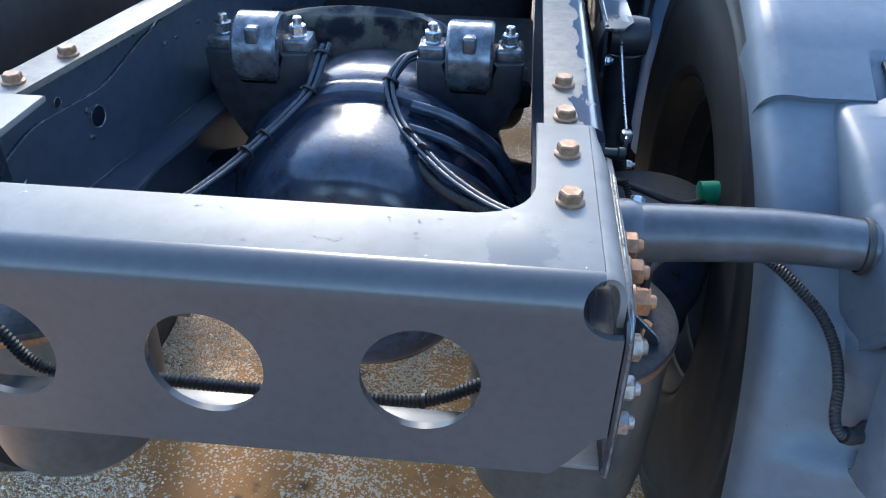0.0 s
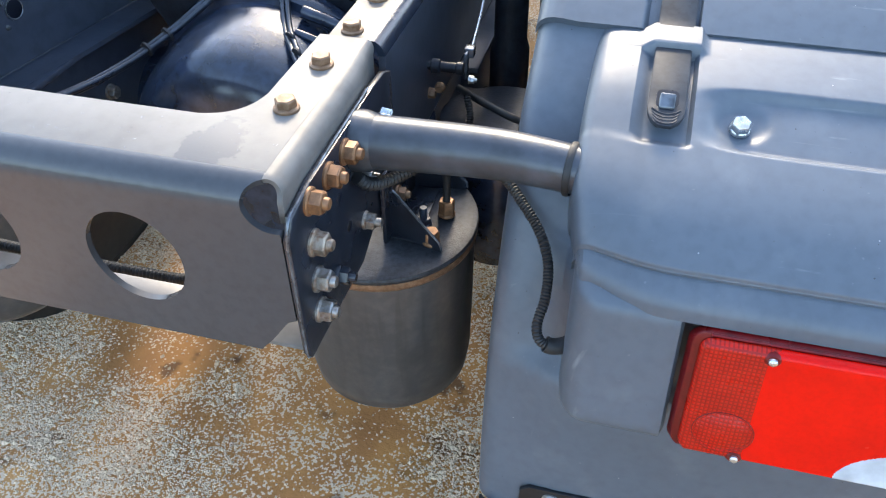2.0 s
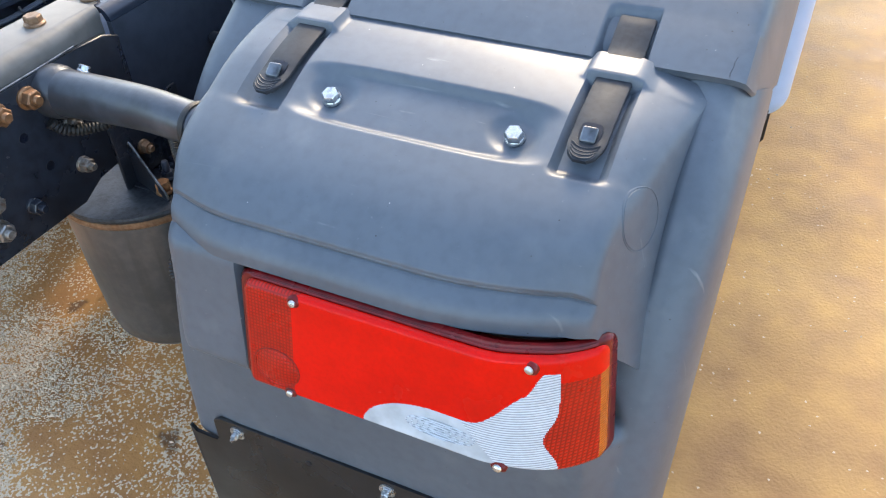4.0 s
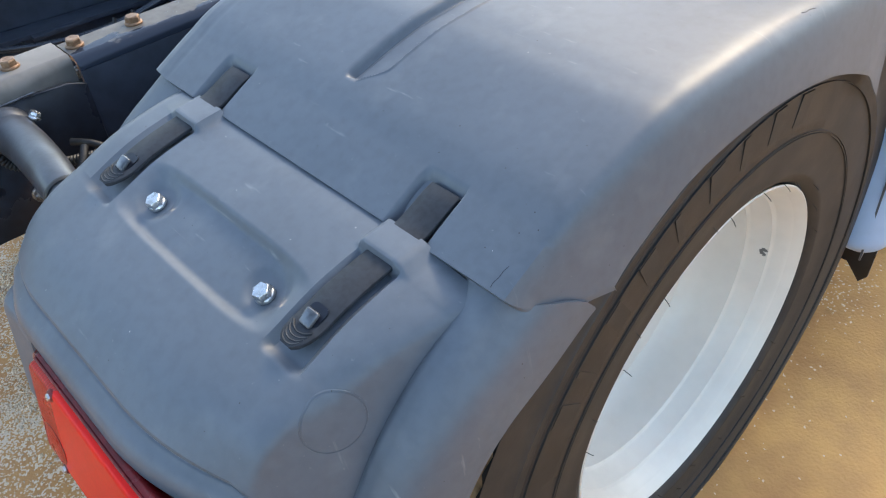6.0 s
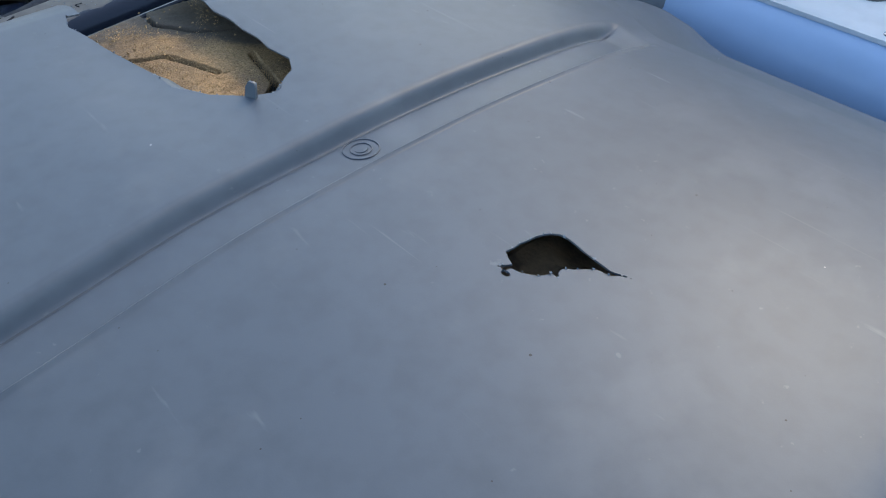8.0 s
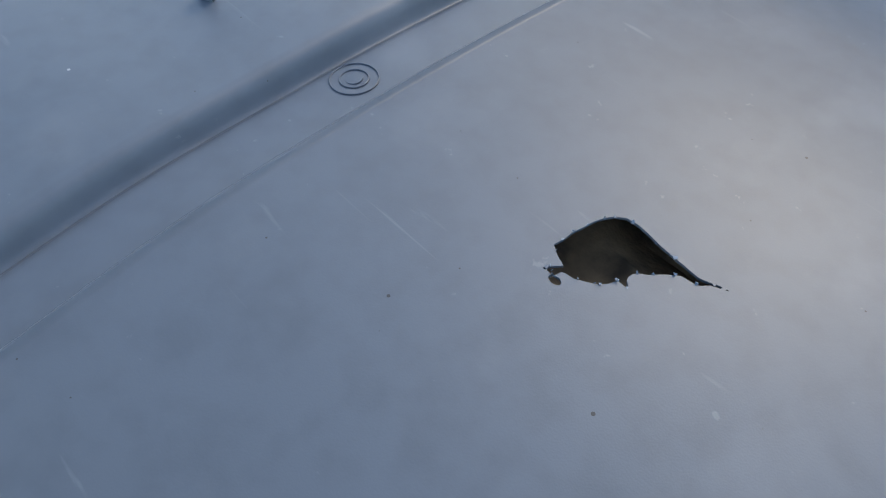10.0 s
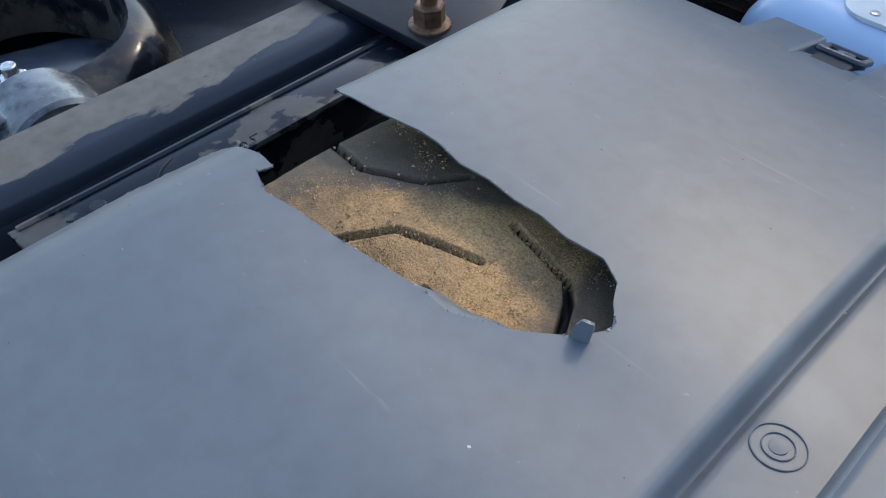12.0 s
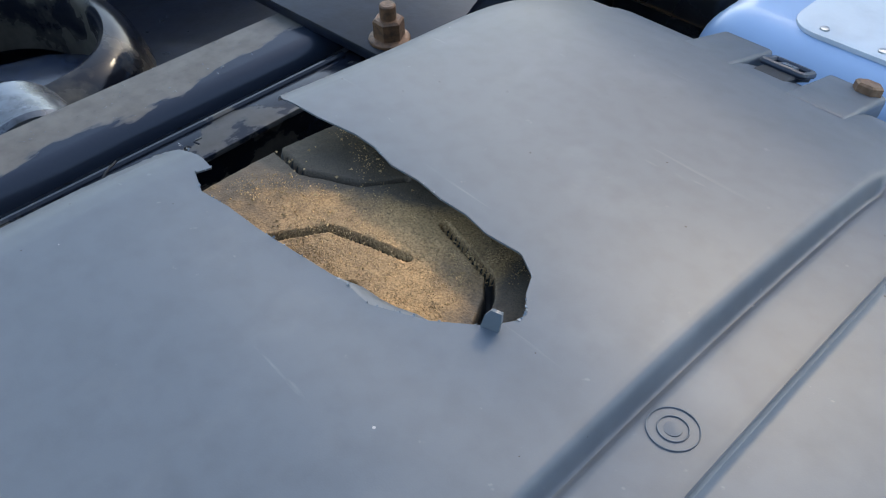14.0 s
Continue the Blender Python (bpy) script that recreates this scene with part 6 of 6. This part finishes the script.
    lathe(bm, [(0.085, -0.62), (0.09, -0.5), (0.105, -0.42), (0.12, -0.33), (0.14, -0.24), (0.17, -0.17), (0.20, -0.1), (0.205, 0), (0.20, 0.1), (0.17, 0.17), (0.14, 0.24), (0.12, 0.33), (0.105, 0.42), (0.09, 0.5), (0.085, 0.62)], axis(c, (1, 0, 0)), 48)
    part("axle_tube", bm, WET, ob)
    for k, (y, z, r) in enumerate(((0.63, 0.785, 0.012), (0.59, 0.762, 0.010), (0.555, 0.735, 0.009))):
        bm = bmesh.new()
        tube(bm, [(0.13, y, z + 0.015), (0.20, y - 0.005, z - 0.005), (0.27, y - 0.01, z - 0.05), (0.32, y - 0.01, z - 0.13)], r, 30, 14)
        part("rib", bm, WET, ob)


build_axle()


def build_stay(cx):
    """A fork bracket that clamps a rubber-bushed eye."""
    ob = thing("stay_bracket", "cast fork bracket clamping a grey rubber-bushed eye", "bracket", (cx, 0.74, 0.8), "stay brackets")
    bm = bmesh.new()
    outline = [(-0.092, 0.852), (-0.042, 0.852), (-0.040, 0.80), (-0.034, 0.790), (0.034, 0.790), (0.040, 0.80), (0.042, 0.852), (0.092, 0.852), (0.090, 0.79), (0.070, 0.75), (0.035, 0.70), (0.02, 0.66), (-0.02, 0.66), (-0.035, 0.70), (-0.070, 0.75), (-0.090, 0.79)]
    prism(bm, [(x + cx, z) for x, z in outline], Matrix(((1, 0, 0, 0), (0, 0, 1, 0.70), (0, 1, 0, 0), (0, 0, 0, 1))), 0.075, 0.006)
    part("fork", bm, CAST, ob)
    bm = bmesh.new()
    lathe(bm, [(0.03, -0.040), (0.058, -0.040), (0.062, -0.035), (0.062, 0.035), (0.058, 0.040), (0.03, 0.040)], axis((cx, 0.742, 0.848), (1, 0, 0)), 48)
    box(bm, (cx - 0.012, 0.685, 0.868), (cx + 0.012, 0.71, 0.900), 0.005, 3)
    eye = part("eye", bm, EYE, ob, "worn grey steel eye")
    for s in (-1, 1):
        bm = bmesh.new()
        box(bm, (cx + s * 0.067 - 0.024, 0.715, 0.846), (cx + s * 0.067 + 0.024, 0.772, 0.872), 0.006, 3)
        part("clamp_lug", bm, EYE, ob)
        hex_bolt("nut", (cx + s * 0.067, 0.743, 0.871), (0, 0, 1), ZINC, ob, af=0.027, flange=0.0165, height=0.018, stud=0.013, turn=20 * s)
        bm = bmesh.new()
        lathe(bm, [(0.024, -0.012), (0.024, 0.012)], axis((cx + s * 0.05, 0.742, 0.848), (1, 0, 0)), 24)
        part("pin", bm, RUST, ob)
    return ob


build_stay(-0.153)
build_stay(0.220)


def build_cross_casting():
    """The casting between the rails ahead of the axle, with a raised horseshoe ring."""
    ob = thing("cross_casting", "dark wet cast crossmember with a raised horseshoe ring", "crossmember", (X0, 1.0, 0.85))
    arch = lambda half, apex, n=20: [(half * math.cos(radians(180 - 180 * i / n)), 0.775 + (apex - 0.775) * max(0, math.sin(radians(180 * i / n))) ** 0.72) for i in range(n + 1)]
    bm = bmesh.new()
    outer = arch(0.232, 0.975)
    pts = [(-0.335, 1.22), (-0.335, 0.83), (-0.24, 0.80)] + arch(0.19, 0.95) + [(0.24, 0.80), (0.332, 0.83), (0.332, 1.22)]
    # low near-black web stands in for the dark void round the ring
    prism(bm, [(x, y) for x, y in pts], pose(0, 0, 0.715), 0.055, 0.012)
    part("web", bm, NAVY, ob)
    # ring: a wall inside, a rounded top and a sloping outer side
    bm = bmesh.new()
    lines = []
    for half, apex, z in ((0.150, 0.905, 0.77), (0.147, 0.908, 0.83), (0.148, 0.910, 0.858), (0.151, 0.914, 0.868), (0.158, 0.920, 0.872), (0.170, 0.930, 0.870), (0.183, 0.942, 0.862), (0.194, 0.954, 0.846), (0.202, 0.965, 0.81)):
        lines.append([bm.verts.new((x, y, z)) for x, y in arch(half, apex, 36)])
    for a, b in zip(lines, lines[1:]):
        for k in range(36):
            bm.faces.new((a[k], a[k + 1], b[k + 1], b[k]))
    for k in (0, 36):
        bm.faces.new([l[k] for l in lines])
    part("raised_ring", bm, CASTING, ob, "wet glossy cast ring")


build_cross_casting()


def build_dark_filler(s):
    # added plate closes the bright gap below the rail, which should look dark
    ob = thing("spring_hanger", "added blue-black plate that darkens the gap below a chassis rail", "hanger", (X0 + s * 0.36, 0.8, 0.6), "spring hangers")
    bm = bmesh.new()
    y0 = 0.36 if s < 0 else 0.62
    prism(bm, [(y0, 0.72), (y0 + 0.06, 0.50), (y0 + 0.2, 0.36), (1.25, 0.34), (1.3, 0.72)], Matrix(((0, 0, 1, X0 + s * 0.36 - 0.03), (1, 0, 0, 0), (0, 1, 0, 0), (0, 0, 0, 1))), 0.06, 0.008)
    part("plate", bm, DARK, ob)
    bm = bmesh.new()
    box(bm, (X0 + s * 0.36 - 0.055, y0 + 0.02, 0.712), (X0 + s * 0.36 + 0.055, 1.28, 0.7235), 0.003)
    part("flange", bm, DARK, ob)
    for y in (y0 + 0.09, y0 + 0.24, 1.0):
        hex_bolt("bolt", (X0 + s * 0.36 - s * 0.03, y, 0.60), (-s, 0, 0), DULL_ZINC, ob, af=0.024, flange=0.016, height=0.014)


build_dark_filler(-1)
build_dark_filler(1)


# ---- fittings on the right rail ----
def build_rail_fittings():
    # outer angle that carries the levelling valve
    ob = thing("valve_bracket", "wet grey steel angle bolted along the rail", "bracket", (0.43, 0.64, 0.94), "valve brackets")
    bm = bmesh.new()
    outline = [(0.434, 0.638), (0.464, 0.641), (0.482, 0.675), (0.476, 1.02), (0.434, 1.02)]
    prism(bm, outline, pose(0, 0, 0.937), 0.006, 0.0015)
    box(bm, (0.434, 0.640, 0.86), (0.440, 1.02, 0.940), 0.002)
    tube(bm, [(0.437, 0.645, 0.9425), (0.4365, 0.8, 0.9425), (0.436, 1.0, 0.9425)], 0.0035, 8, 8)
    part("angle", bm, WET_GREY, ob)
    for y in (0.70,):
        bm = bmesh.new()
        lathe(bm, [(0.0065, 0), (0.006, 0.0005)], pose(0.455, y, 0.9432), 16)
        part("slot", bm, NAVY, ob)
    hex_bolt("bolt", (0.440, 0.655, 0.885), (1, 0, 0), ZINC, ob, af=0.014, flange=0.009, height=0.008, stud=0.004)
    left = thing("valve_bracket", "wet grey steel angle bolted along the rail", "bracket", (-0.37, 0.64, 0.95), "valve brackets")
    bm = bmesh.new()
    prism(bm, [(-0.322, 0.655), (-0.40, 0.655), (-0.41, 0.68), (-0.41, 1.1), (-0.27, 1.1)], pose(0, 0, 0.955), 0.006, 0.0015)
    part("angle", bm, WET_GREY, left)
    # levelling valve with its rod
    v = thing("levelling_valve", "black levelling valve with a thin bright rod", "valve", (0.44, 0.45, 0.82))
    bm = bmesh.new()
    lathe(bm, [(0.007, 0), (0.007, 0.006), (0.011, 0.008), (0.011, 0.020), (0.008, 0.022), (0.008, 0.045), (0.010, 0.047), (0.010, 0.056)], axis((0.408, 0.452, 0.822), (1, 0, 0)), 24)
    part("body", bm, CAST, v)
    bm = bmesh.new()
    box(bm, (0.462, 0.458, 0.800), (0.468, 0.472, 0.843), 0.003, 2)
    box(bm, (0.459, 0.470, 0.830), (0.475, 0.488, 0.846), 0.003, 2)
    part("lever", bm, EYE, v)
    bm = bmesh.new()
    tube(bm, [(0.468, 0.49, 0.838), (0.466, 0.56, 0.866), (0.462, 0.665, 0.925)], 0.0022, 12, 8)
    part("rod", bm, ZINC, v, "thin bright rod")
    hex_bolt("nut", (0.470, 0.462, 0.800), (1, 0, 0), ZINC, v, af=0.011, flange=0.007, height=0.006, stud=0.004)
    hex_bolt("nut", (0.430, 0.445, 0.792), (0, -1, 0), RUST, v, af=0.012, flange=0.008, height=0.008)
    # shock mount under the angle
    s = thing("shock_absorber", "black shock absorber beside the rail", "shock absorber", (0.47, 0.72, 0.8))
    bm = bmesh.new()
    lathe(bm, [(0.02, 0.36), (0.036, 0.38), (0.036, 0.70), (0.03, 0.72), (0.03, 0.85)], pose(0.482, 0.74, 0.02), 24)
    part("body", bm, CAST, s)
    bm = bmesh.new()
    lathe(bm, [(0.012, -0.035), (0.03, -0.03), (0.033, -0.01), (0.033, 0.01), (0.03, 0.03), (0.012, 0.035)], axis((0.482, 0.72, 0.905), (1, 0, 0)), 24)
    part("eye", bm, CAST, s)
    # air spring behind the tank
    a = thing("air_spring", "glossy black rubber air spring beside the rail", "air spring", (0.49, 0.46, 0.6))
    bm = bmesh.new()
    lathe(bm, [(0.05, 0.50), (0.085, 0.505), (0.094, 0.53), (0.094, 0.56), (0.107, 0.60), (0.112, 0.66), (0.108, 0.71), (0.10, 0.735), (0.06, 0.74)], pose(0.52, 0.50, -0.03), 40)
    part("bellows", bm, WET, a)
    bm = bmesh.new()
    lathe(bm, [(0.098, 0.735), (0.104, 0.737), (0.104, 0.747), (0.098, 0.749)], pose(0.52, 0.50, -0.03), 40)
    top = part("top_plate", bm, CAST, a)
    hex_bolt("bolt", (0.575, 0.43, 0.719), (0, 0, 1), ZINC, top, af=0.016, flange=0.01, height=0.01)
    bm = bmesh.new()
    box(bm, (0.41, 0.40, 0.38), (0.46, 0.62, 0.70), 0.008, 2)
    part("arm", bm, CAST, a)
    hose("corrugated_hose", "black corrugated hose beside the air spring", [(0.47, 0.45, 0.78), (0.48, 0.43, 0.75), (0.475, 0.40, 0.72), (0.46, 0.38, 0.70)], 0.006, 0.0015, 0.004)
    hose("air_hose", "thin black air hose lying on the air spring", [(0.44, 0.52, 0.75), (0.50, 0.47, 0.755), (0.56, 0.46, 0.74), (0.61, 0.50, 0.73)], 0.006)
    g = thing("green_cap", "green plastic cap beside the tyre", "cap", (0.61, 0.5, 0.74))
    bm = bmesh.new()
    lathe(bm, [(0.012, -0.022), (0.0165, -0.020), (0.0175, 0.0), (0.0165, 0.022)], axis((0.612, 0.50, 0.742), (1, 0.1, 0)), 24)
    part("shell", bm, GREEN, g)
    # plate over the rail with a rusty bolt
    p = thing("cross_plate", "wet dark steel plate across the rail with a rusty bolt", "plate", (0.40, 1.05, 0.955))
    bm = bmesh.new()
    prism(bm, [(0.20, 0.985), (0.50, 1.003), (0.505, 1.09), (0.47, 1.16), (0.46, 1.4), (0.10, 1.4)], pose(0, 0, 0.951), 0.012, 0.002)
    box(bm, (0.43, 1.20, 0.96), (0.47, 1.4, 1.02), 0.006, 2)
    part("plate", bm, NAVY, p)
    hex_bolt("nut", (0.474, 1.028, 0.963), (0, 0, 1), DARK_RUST, p, af=0.026, flange=0.02, height=0.020, stud=0.014)


build_rail_fittings()

# holes and small bolts on the rails
for y, z, r in ((0.418, 0.864, 0.0075), (0.284, 0.870, 0.007), (0.52, 0.768, 0.008), (0.356, 0.905, 0.006), (0.40, 0.868, 0.006), (0.60, 0.86, 0.007), (0.406, 0.904, 0.006)):
    bm = bmesh.new()
    lathe(bm, [(r * 0.75, 0), (r, 0.0006), (r * 0.75, 0.0012)], axis((0.4078, y, z), (1, 0, 0)), 16, close=False)
    part("hole_rim", bm, EYE, right_rail)
# reinforcing plate with a bright bead on its upper edge inside the left rail, a round hole and small rivets
web_x = lambda y: -0.378 + 0.15 * (y - 0.262)
crest = [(0, 0.20, 0.80), (0, 0.278, 0.839), (0, 0.307, 0.850), (0, 0.345, 0.861), (0, 0.381, 0.863), (0, 0.43, 0.861), (0, 0.475, 0.859), (0, 0.518, 0.862), (0, 0.566, 0.875), (0, 0.607, 0.887), (0, 0.641, 0.896), (0, 0.75, 0.912), (0, 0.94, 0.918)]
crest = spline(crest, 60)
bm = bmesh.new()
lines = [[bm.verts.new((web_x(p.y) + dx, p.y, z)) for dx, z in ((0.0, p.z), (0.004, p.z), (0.0055, p.z - 0.0015), (0.0055, 0.728), (0.0, 0.728))] for p in crest if p.y > 0.264]
for a, b in zip(lines, lines[1:]):
    for k in range(5):
        bm.faces.new((a[k], a[(k + 1) % 5], b[(k + 1) % 5], b[k]))
part("reinforcing_plate", bm, DARK, left_rail)
bm = bmesh.new()
tube(bm, [(web_x(p.y) + 0.0044, p.y, p.z) for p in crest if p.y > 0.264], 0.0013, 70, 6)
part("plate_edge", bm, EYE, left_rail, "bright bead along the edge of the inner plate")
for y, z, r in ((0.480, 0.821, 0.0185), (0.411, 0.873, 0.008)):
    bm = bmesh.new()
    lathe(bm, [(r, 0.0), (r, 0.0006), (r * 0.9, 0.0009)], axis((web_x(y) + (0.0056 if z < 0.86 else 0.0002), y, z), (1, -0.15, 0)), 24)
    hole = part("round_hole", bm, NAVY, left_rail, "dark round hole")
    bm = bmesh.new()
    lathe(bm, [(r * 0.86, 0.0008), (r * 0.93, 0.0022), (r * 1.02, 0.0016), (r * 1.03, 0)], axis((web_x(y) + (0.0056 if z < 0.86 else 0.0002), y, z), (1, -0.15, 0)), 24, close=False)
    part("hole_rim", bm, EYE, hole)
for y, z in ((0.358, 0.910), (0.400, 0.909), (0.486, 0.909), (0.527, 0.908), (0.568, 0.905), (0.615, 0.907), (0.288, 0.870), (0.459, 0.839), (0.456, 0.797), (0.686, 0.866), (0.724, 0.865), (0.803, 0.867)):
    proud = 0.0055 if z < 0.87 and y > 0.4 else 0.0
    hex_bolt("rivet", (web_x(y) + proud, y, z), (1, -0.15, 0), EYE, left_rail, af=0.007, flange=0.0048, height=0.004, turn=900 * y, washer=0.001)
hex_bolt("bolt", (0.408, 0.452, 0.775), (1, 0, 0), RUST, right_rail, af=0.014, flange=0.009, height=0.01)
hex_bolt("bolt", (0.408, 0.29, 0.80), (1, 0, 0), ZINC, right_rail, af=0.014, flange=0.009, height=0.01)


# ---- side box ahead of the fender ----
def build_side_panel():
    ob = thing("side_panel", "light blue painted side box with a pale top plate", "side box", (1.1, 1.3, 0.9))
    bm = bmesh.new()
    box(bm, (0.612, 1.318, 0.35), (1.32, 2.75, 0.936), 0.062, 8)
    part("body", bm, PANEL, ob)
    bm = bmesh.new()
    prism(bm, rounded(0.705, 1.362, 1.29, 2.70, 0.03), pose(0, 0, 0.9335), 0.005, 0.001)
    plate = part("top_plate", bm, PLATE, ob, "pale painted top plate")
    for x in (0.74, 0.80, 0.915, 1.029, 1.14, 1.25):
        bm = bmesh.new()
        lathe(bm, [(0.005, 0), (0.0045, 0.0015), (0.002, 0.002)], pose(x, 1.376, 0.9385), 14)
        part("screw", bm, ZINC, plate)
    bm = bmesh.new()
    lathe(bm, [(0.024, 0), (0.0235, 0.003), (0.014, 0.004)], pose(0.975, 1.452, 0.9385), 36)
    part("cap", bm, MID_GREY, plate, "round dusty grey cap")


build_side_panel()


def build_front_chassis():
    """What stands ahead of the axle between the rails, dark and wet."""
    ob = thing("gear_box_housing", "dark wet machinery between the rails", "machinery", (0.0, 1.9, 0.7))
    bm = bmesh.new()
    box(bm, (-0.33, 1.45, 0.35), (0.33, 2.9, 0.90), 0.06, 3)
    part("casing", bm, CAST, ob)
    b = thing("battery_box", "black plastic box beside the rail, splashed with water", "box", (0.6, 1.5, 0.7))
    bm = bmesh.new()
    box(bm, (0.43, 1.44, 0.30), (0.605, 2.5, 0.90), 0.03, 3)
    part("body", bm, RUBBER_WET, b)
    bm = bmesh.new()
    box(bm, (0.42, 1.425, 0.85), (0.605, 2.5, 0.91), 0.012, 3)
    part("lid", bm, RUBBER_WET, b)
    # unseen cab, placed and sized to shade the chassis and darken its reflections
    cabin = thing("truck_cab", "unseen light blue truck cab with a plain rear wall, added for its shade", "truck cab", (X0, 4.2, 1.0))
    bm = bmesh.new()
    box(bm, (X0 - 1.24, 4.1, 1.0), (X0 + 1.24, 6.0, 3.28), 0.08, 3)
    part("body", bm, PANEL, cabin)


build_front_chassis()


# ---- gravel ----
def build_gravel():
    rng = random.Random(11)
    verts, faces = [], []
    shape = [(1, 0, 0), (-1, 0, 0), (0, 1, 0), (0, -1, 0), (0, 0, 1), (0, 0, -0.6)]
    tris = [(0, 2, 4), (2, 1, 4), (1, 3, 4), (3, 0, 4), (2, 0, 5), (1, 2, 5), (3, 1, 5), (0, 3, 5)]
    n = 0
    while n < 80000:
        x, y = rng.uniform(-1.0, 0.95), rng.uniform(-0.45, 1.35)
        if rng.random() < 0.12:
            x, y = rng.uniform(1.2, 3.2), rng.uniform(-0.6, 2.6)
        k = noise.noise(Vector((x * 2.6, y * 2.6, 7))) + 0.6 * noise.noise(Vector((x * 8, y * 8, 2)))
        want = 0.05 + max(0, k + 0.03) * 2.2
        if x > 1.2:
            want *= 0.02
        if rng.random() > want:
            continue
        s = 0.0014 + 0.0028 * rng.random() ** 2
        if rng.random() < 0.03:
            s *= 2
        a = rng.uniform(0, 6.28)
        z = -0.03 + 0.012 * noise.noise(Vector((x * 3, y * 3, 0))) + 0.006 * noise.noise(Vector((x * 11, y * 11, 3)))
        b = len(verts)
        sx, sy, sz = s * rng.uniform(0.8, 1.5), s * rng.uniform(0.7, 1.1), s * rng.uniform(0.6, 1)
        for px, py, pz in shape:
            px, py, pz = px * sx, py * sy, pz * sz
            verts.append((x + px * math.cos(a) - py * math.sin(a), y + px * math.sin(a) + py * math.cos(a), z + pz + s * 0.3))
        faces += [(b + i, b + j, b + k2) for i, j, k2 in tris]
        n += 1
    me = bpy.data.meshes.new("gravel")
    me.from_pydata(verts, [], faces)
    me.materials.append(GRAVEL)
    tagged(new("gravel", me), "scattered pale grit and small stones", "gravel", kind="stuff")


build_gravel()


# ---- water drops ----
def build_drops():
    rng = random.Random(21)
    bm = bmesh.new()
    spots = []
    for i in range(300):
        spots.append((rng.uniform(-0.33, 0.38) if i % 3 else rng.uniform(-0.33, 0.1), rng.uniform(-0.028, 0.045), TOP + 0.004))
    for i in range(160):
        spots.append((rng.uniform(0.336, 0.395), rng.uniform(0.27, 0.95), TOP))
    for i in range(120):
        y = rng.uniform(0.27, 0.6)
        spots.append((rng.uniform(-0.37, -0.32) + 0.15 * (y - 0.262), y, TOP))
    for x, y, z in spots:
        r = 0.0005 + 0.0012 * rng.random() ** 3
        m = pose(x, y, z, 0, 0, rng.uniform(-35, 35)) @ Matrix.Diagonal((r * rng.uniform(1, 2.2), r, r * 0.30, 1))
        rings = []
        for h, q in ((0, 1), (0.6, 0.8), (0.9, 0.45)):
            rings.append([bm.verts.new(m @ Vector((q * math.cos(math.pi * k / 4), q * math.sin(math.pi * k / 4), h))) for k in range(8)])
        tip = bm.verts.new(m @ Vector((0, 0, 1)))
        for a, b in zip(rings, rings[1:]):
            for k in range(8):
                bm.faces.new((a[k], a[(k + 1) % 8], b[(k + 1) % 8], b[k]))
        for k in range(8):
            bm.faces.new((rings[-1][k], rings[-1][(k + 1) % 8], tip))
    tagged(mesh_object("water_drops", bm, WATER), "drops of rain water on the chassis", "water", kind="stuff")


build_drops()


# ---- sand grains on the inner tread ----
def build_sand():
    rng = random.Random(5)
    verts, faces = [], []
    for i in range(40000):
        x, y = rng.uniform(0.645, 0.85), rng.uniform(0.70, 0.86)
        thin = 0.5 * smooth01(0.80, 0.82, x) + 0.5 * smooth01(0.055, 0.09, y - 0.773 - 0.62 * (x - 0.765)) + 0.25 * (1 - smooth01(0.65, 0.70, x))
        if noise.noise(Vector((x * 22, y * 22, 4))) + rng.uniform(-0.35, 0.35) - thin < -0.12:
            continue
        a = math.acos((y - WHEEL.y) / 0.566)
        s = 0.00026 + 0.0006 * rng.random() ** 5
        if i > 39700:
            x, s = rng.uniform(0.64, 0.73), rng.uniform(0.0007, 0.0016)
        p = Vector((x, y, WHEEL.z + 0.5662 * math.sin(a)))
        k = len(verts)
        t = rng.uniform(0, 6.28)
        for j in range(3):
            verts.append((p.x + s * math.cos(t + 2.1 * j), p.y + s * math.sin(t + 2.1 * j), p.z - s * 0.4))
        verts.append((p.x, p.y, p.z + s * rng.uniform(0.25, 0.6)))
        faces += [(k, k + 1, k + 3), (k + 1, k + 2, k + 3), (k + 2, k, k + 3), (k, k + 2, k + 1)]
    me = bpy.data.meshes.new("sand")
    me.from_pydata(verts, [], faces)
    me.materials.append(SAND)
    tagged(new("sand", me), "golden sand grains lying on the tyre tread", "sand", kind="stuff")


build_sand()
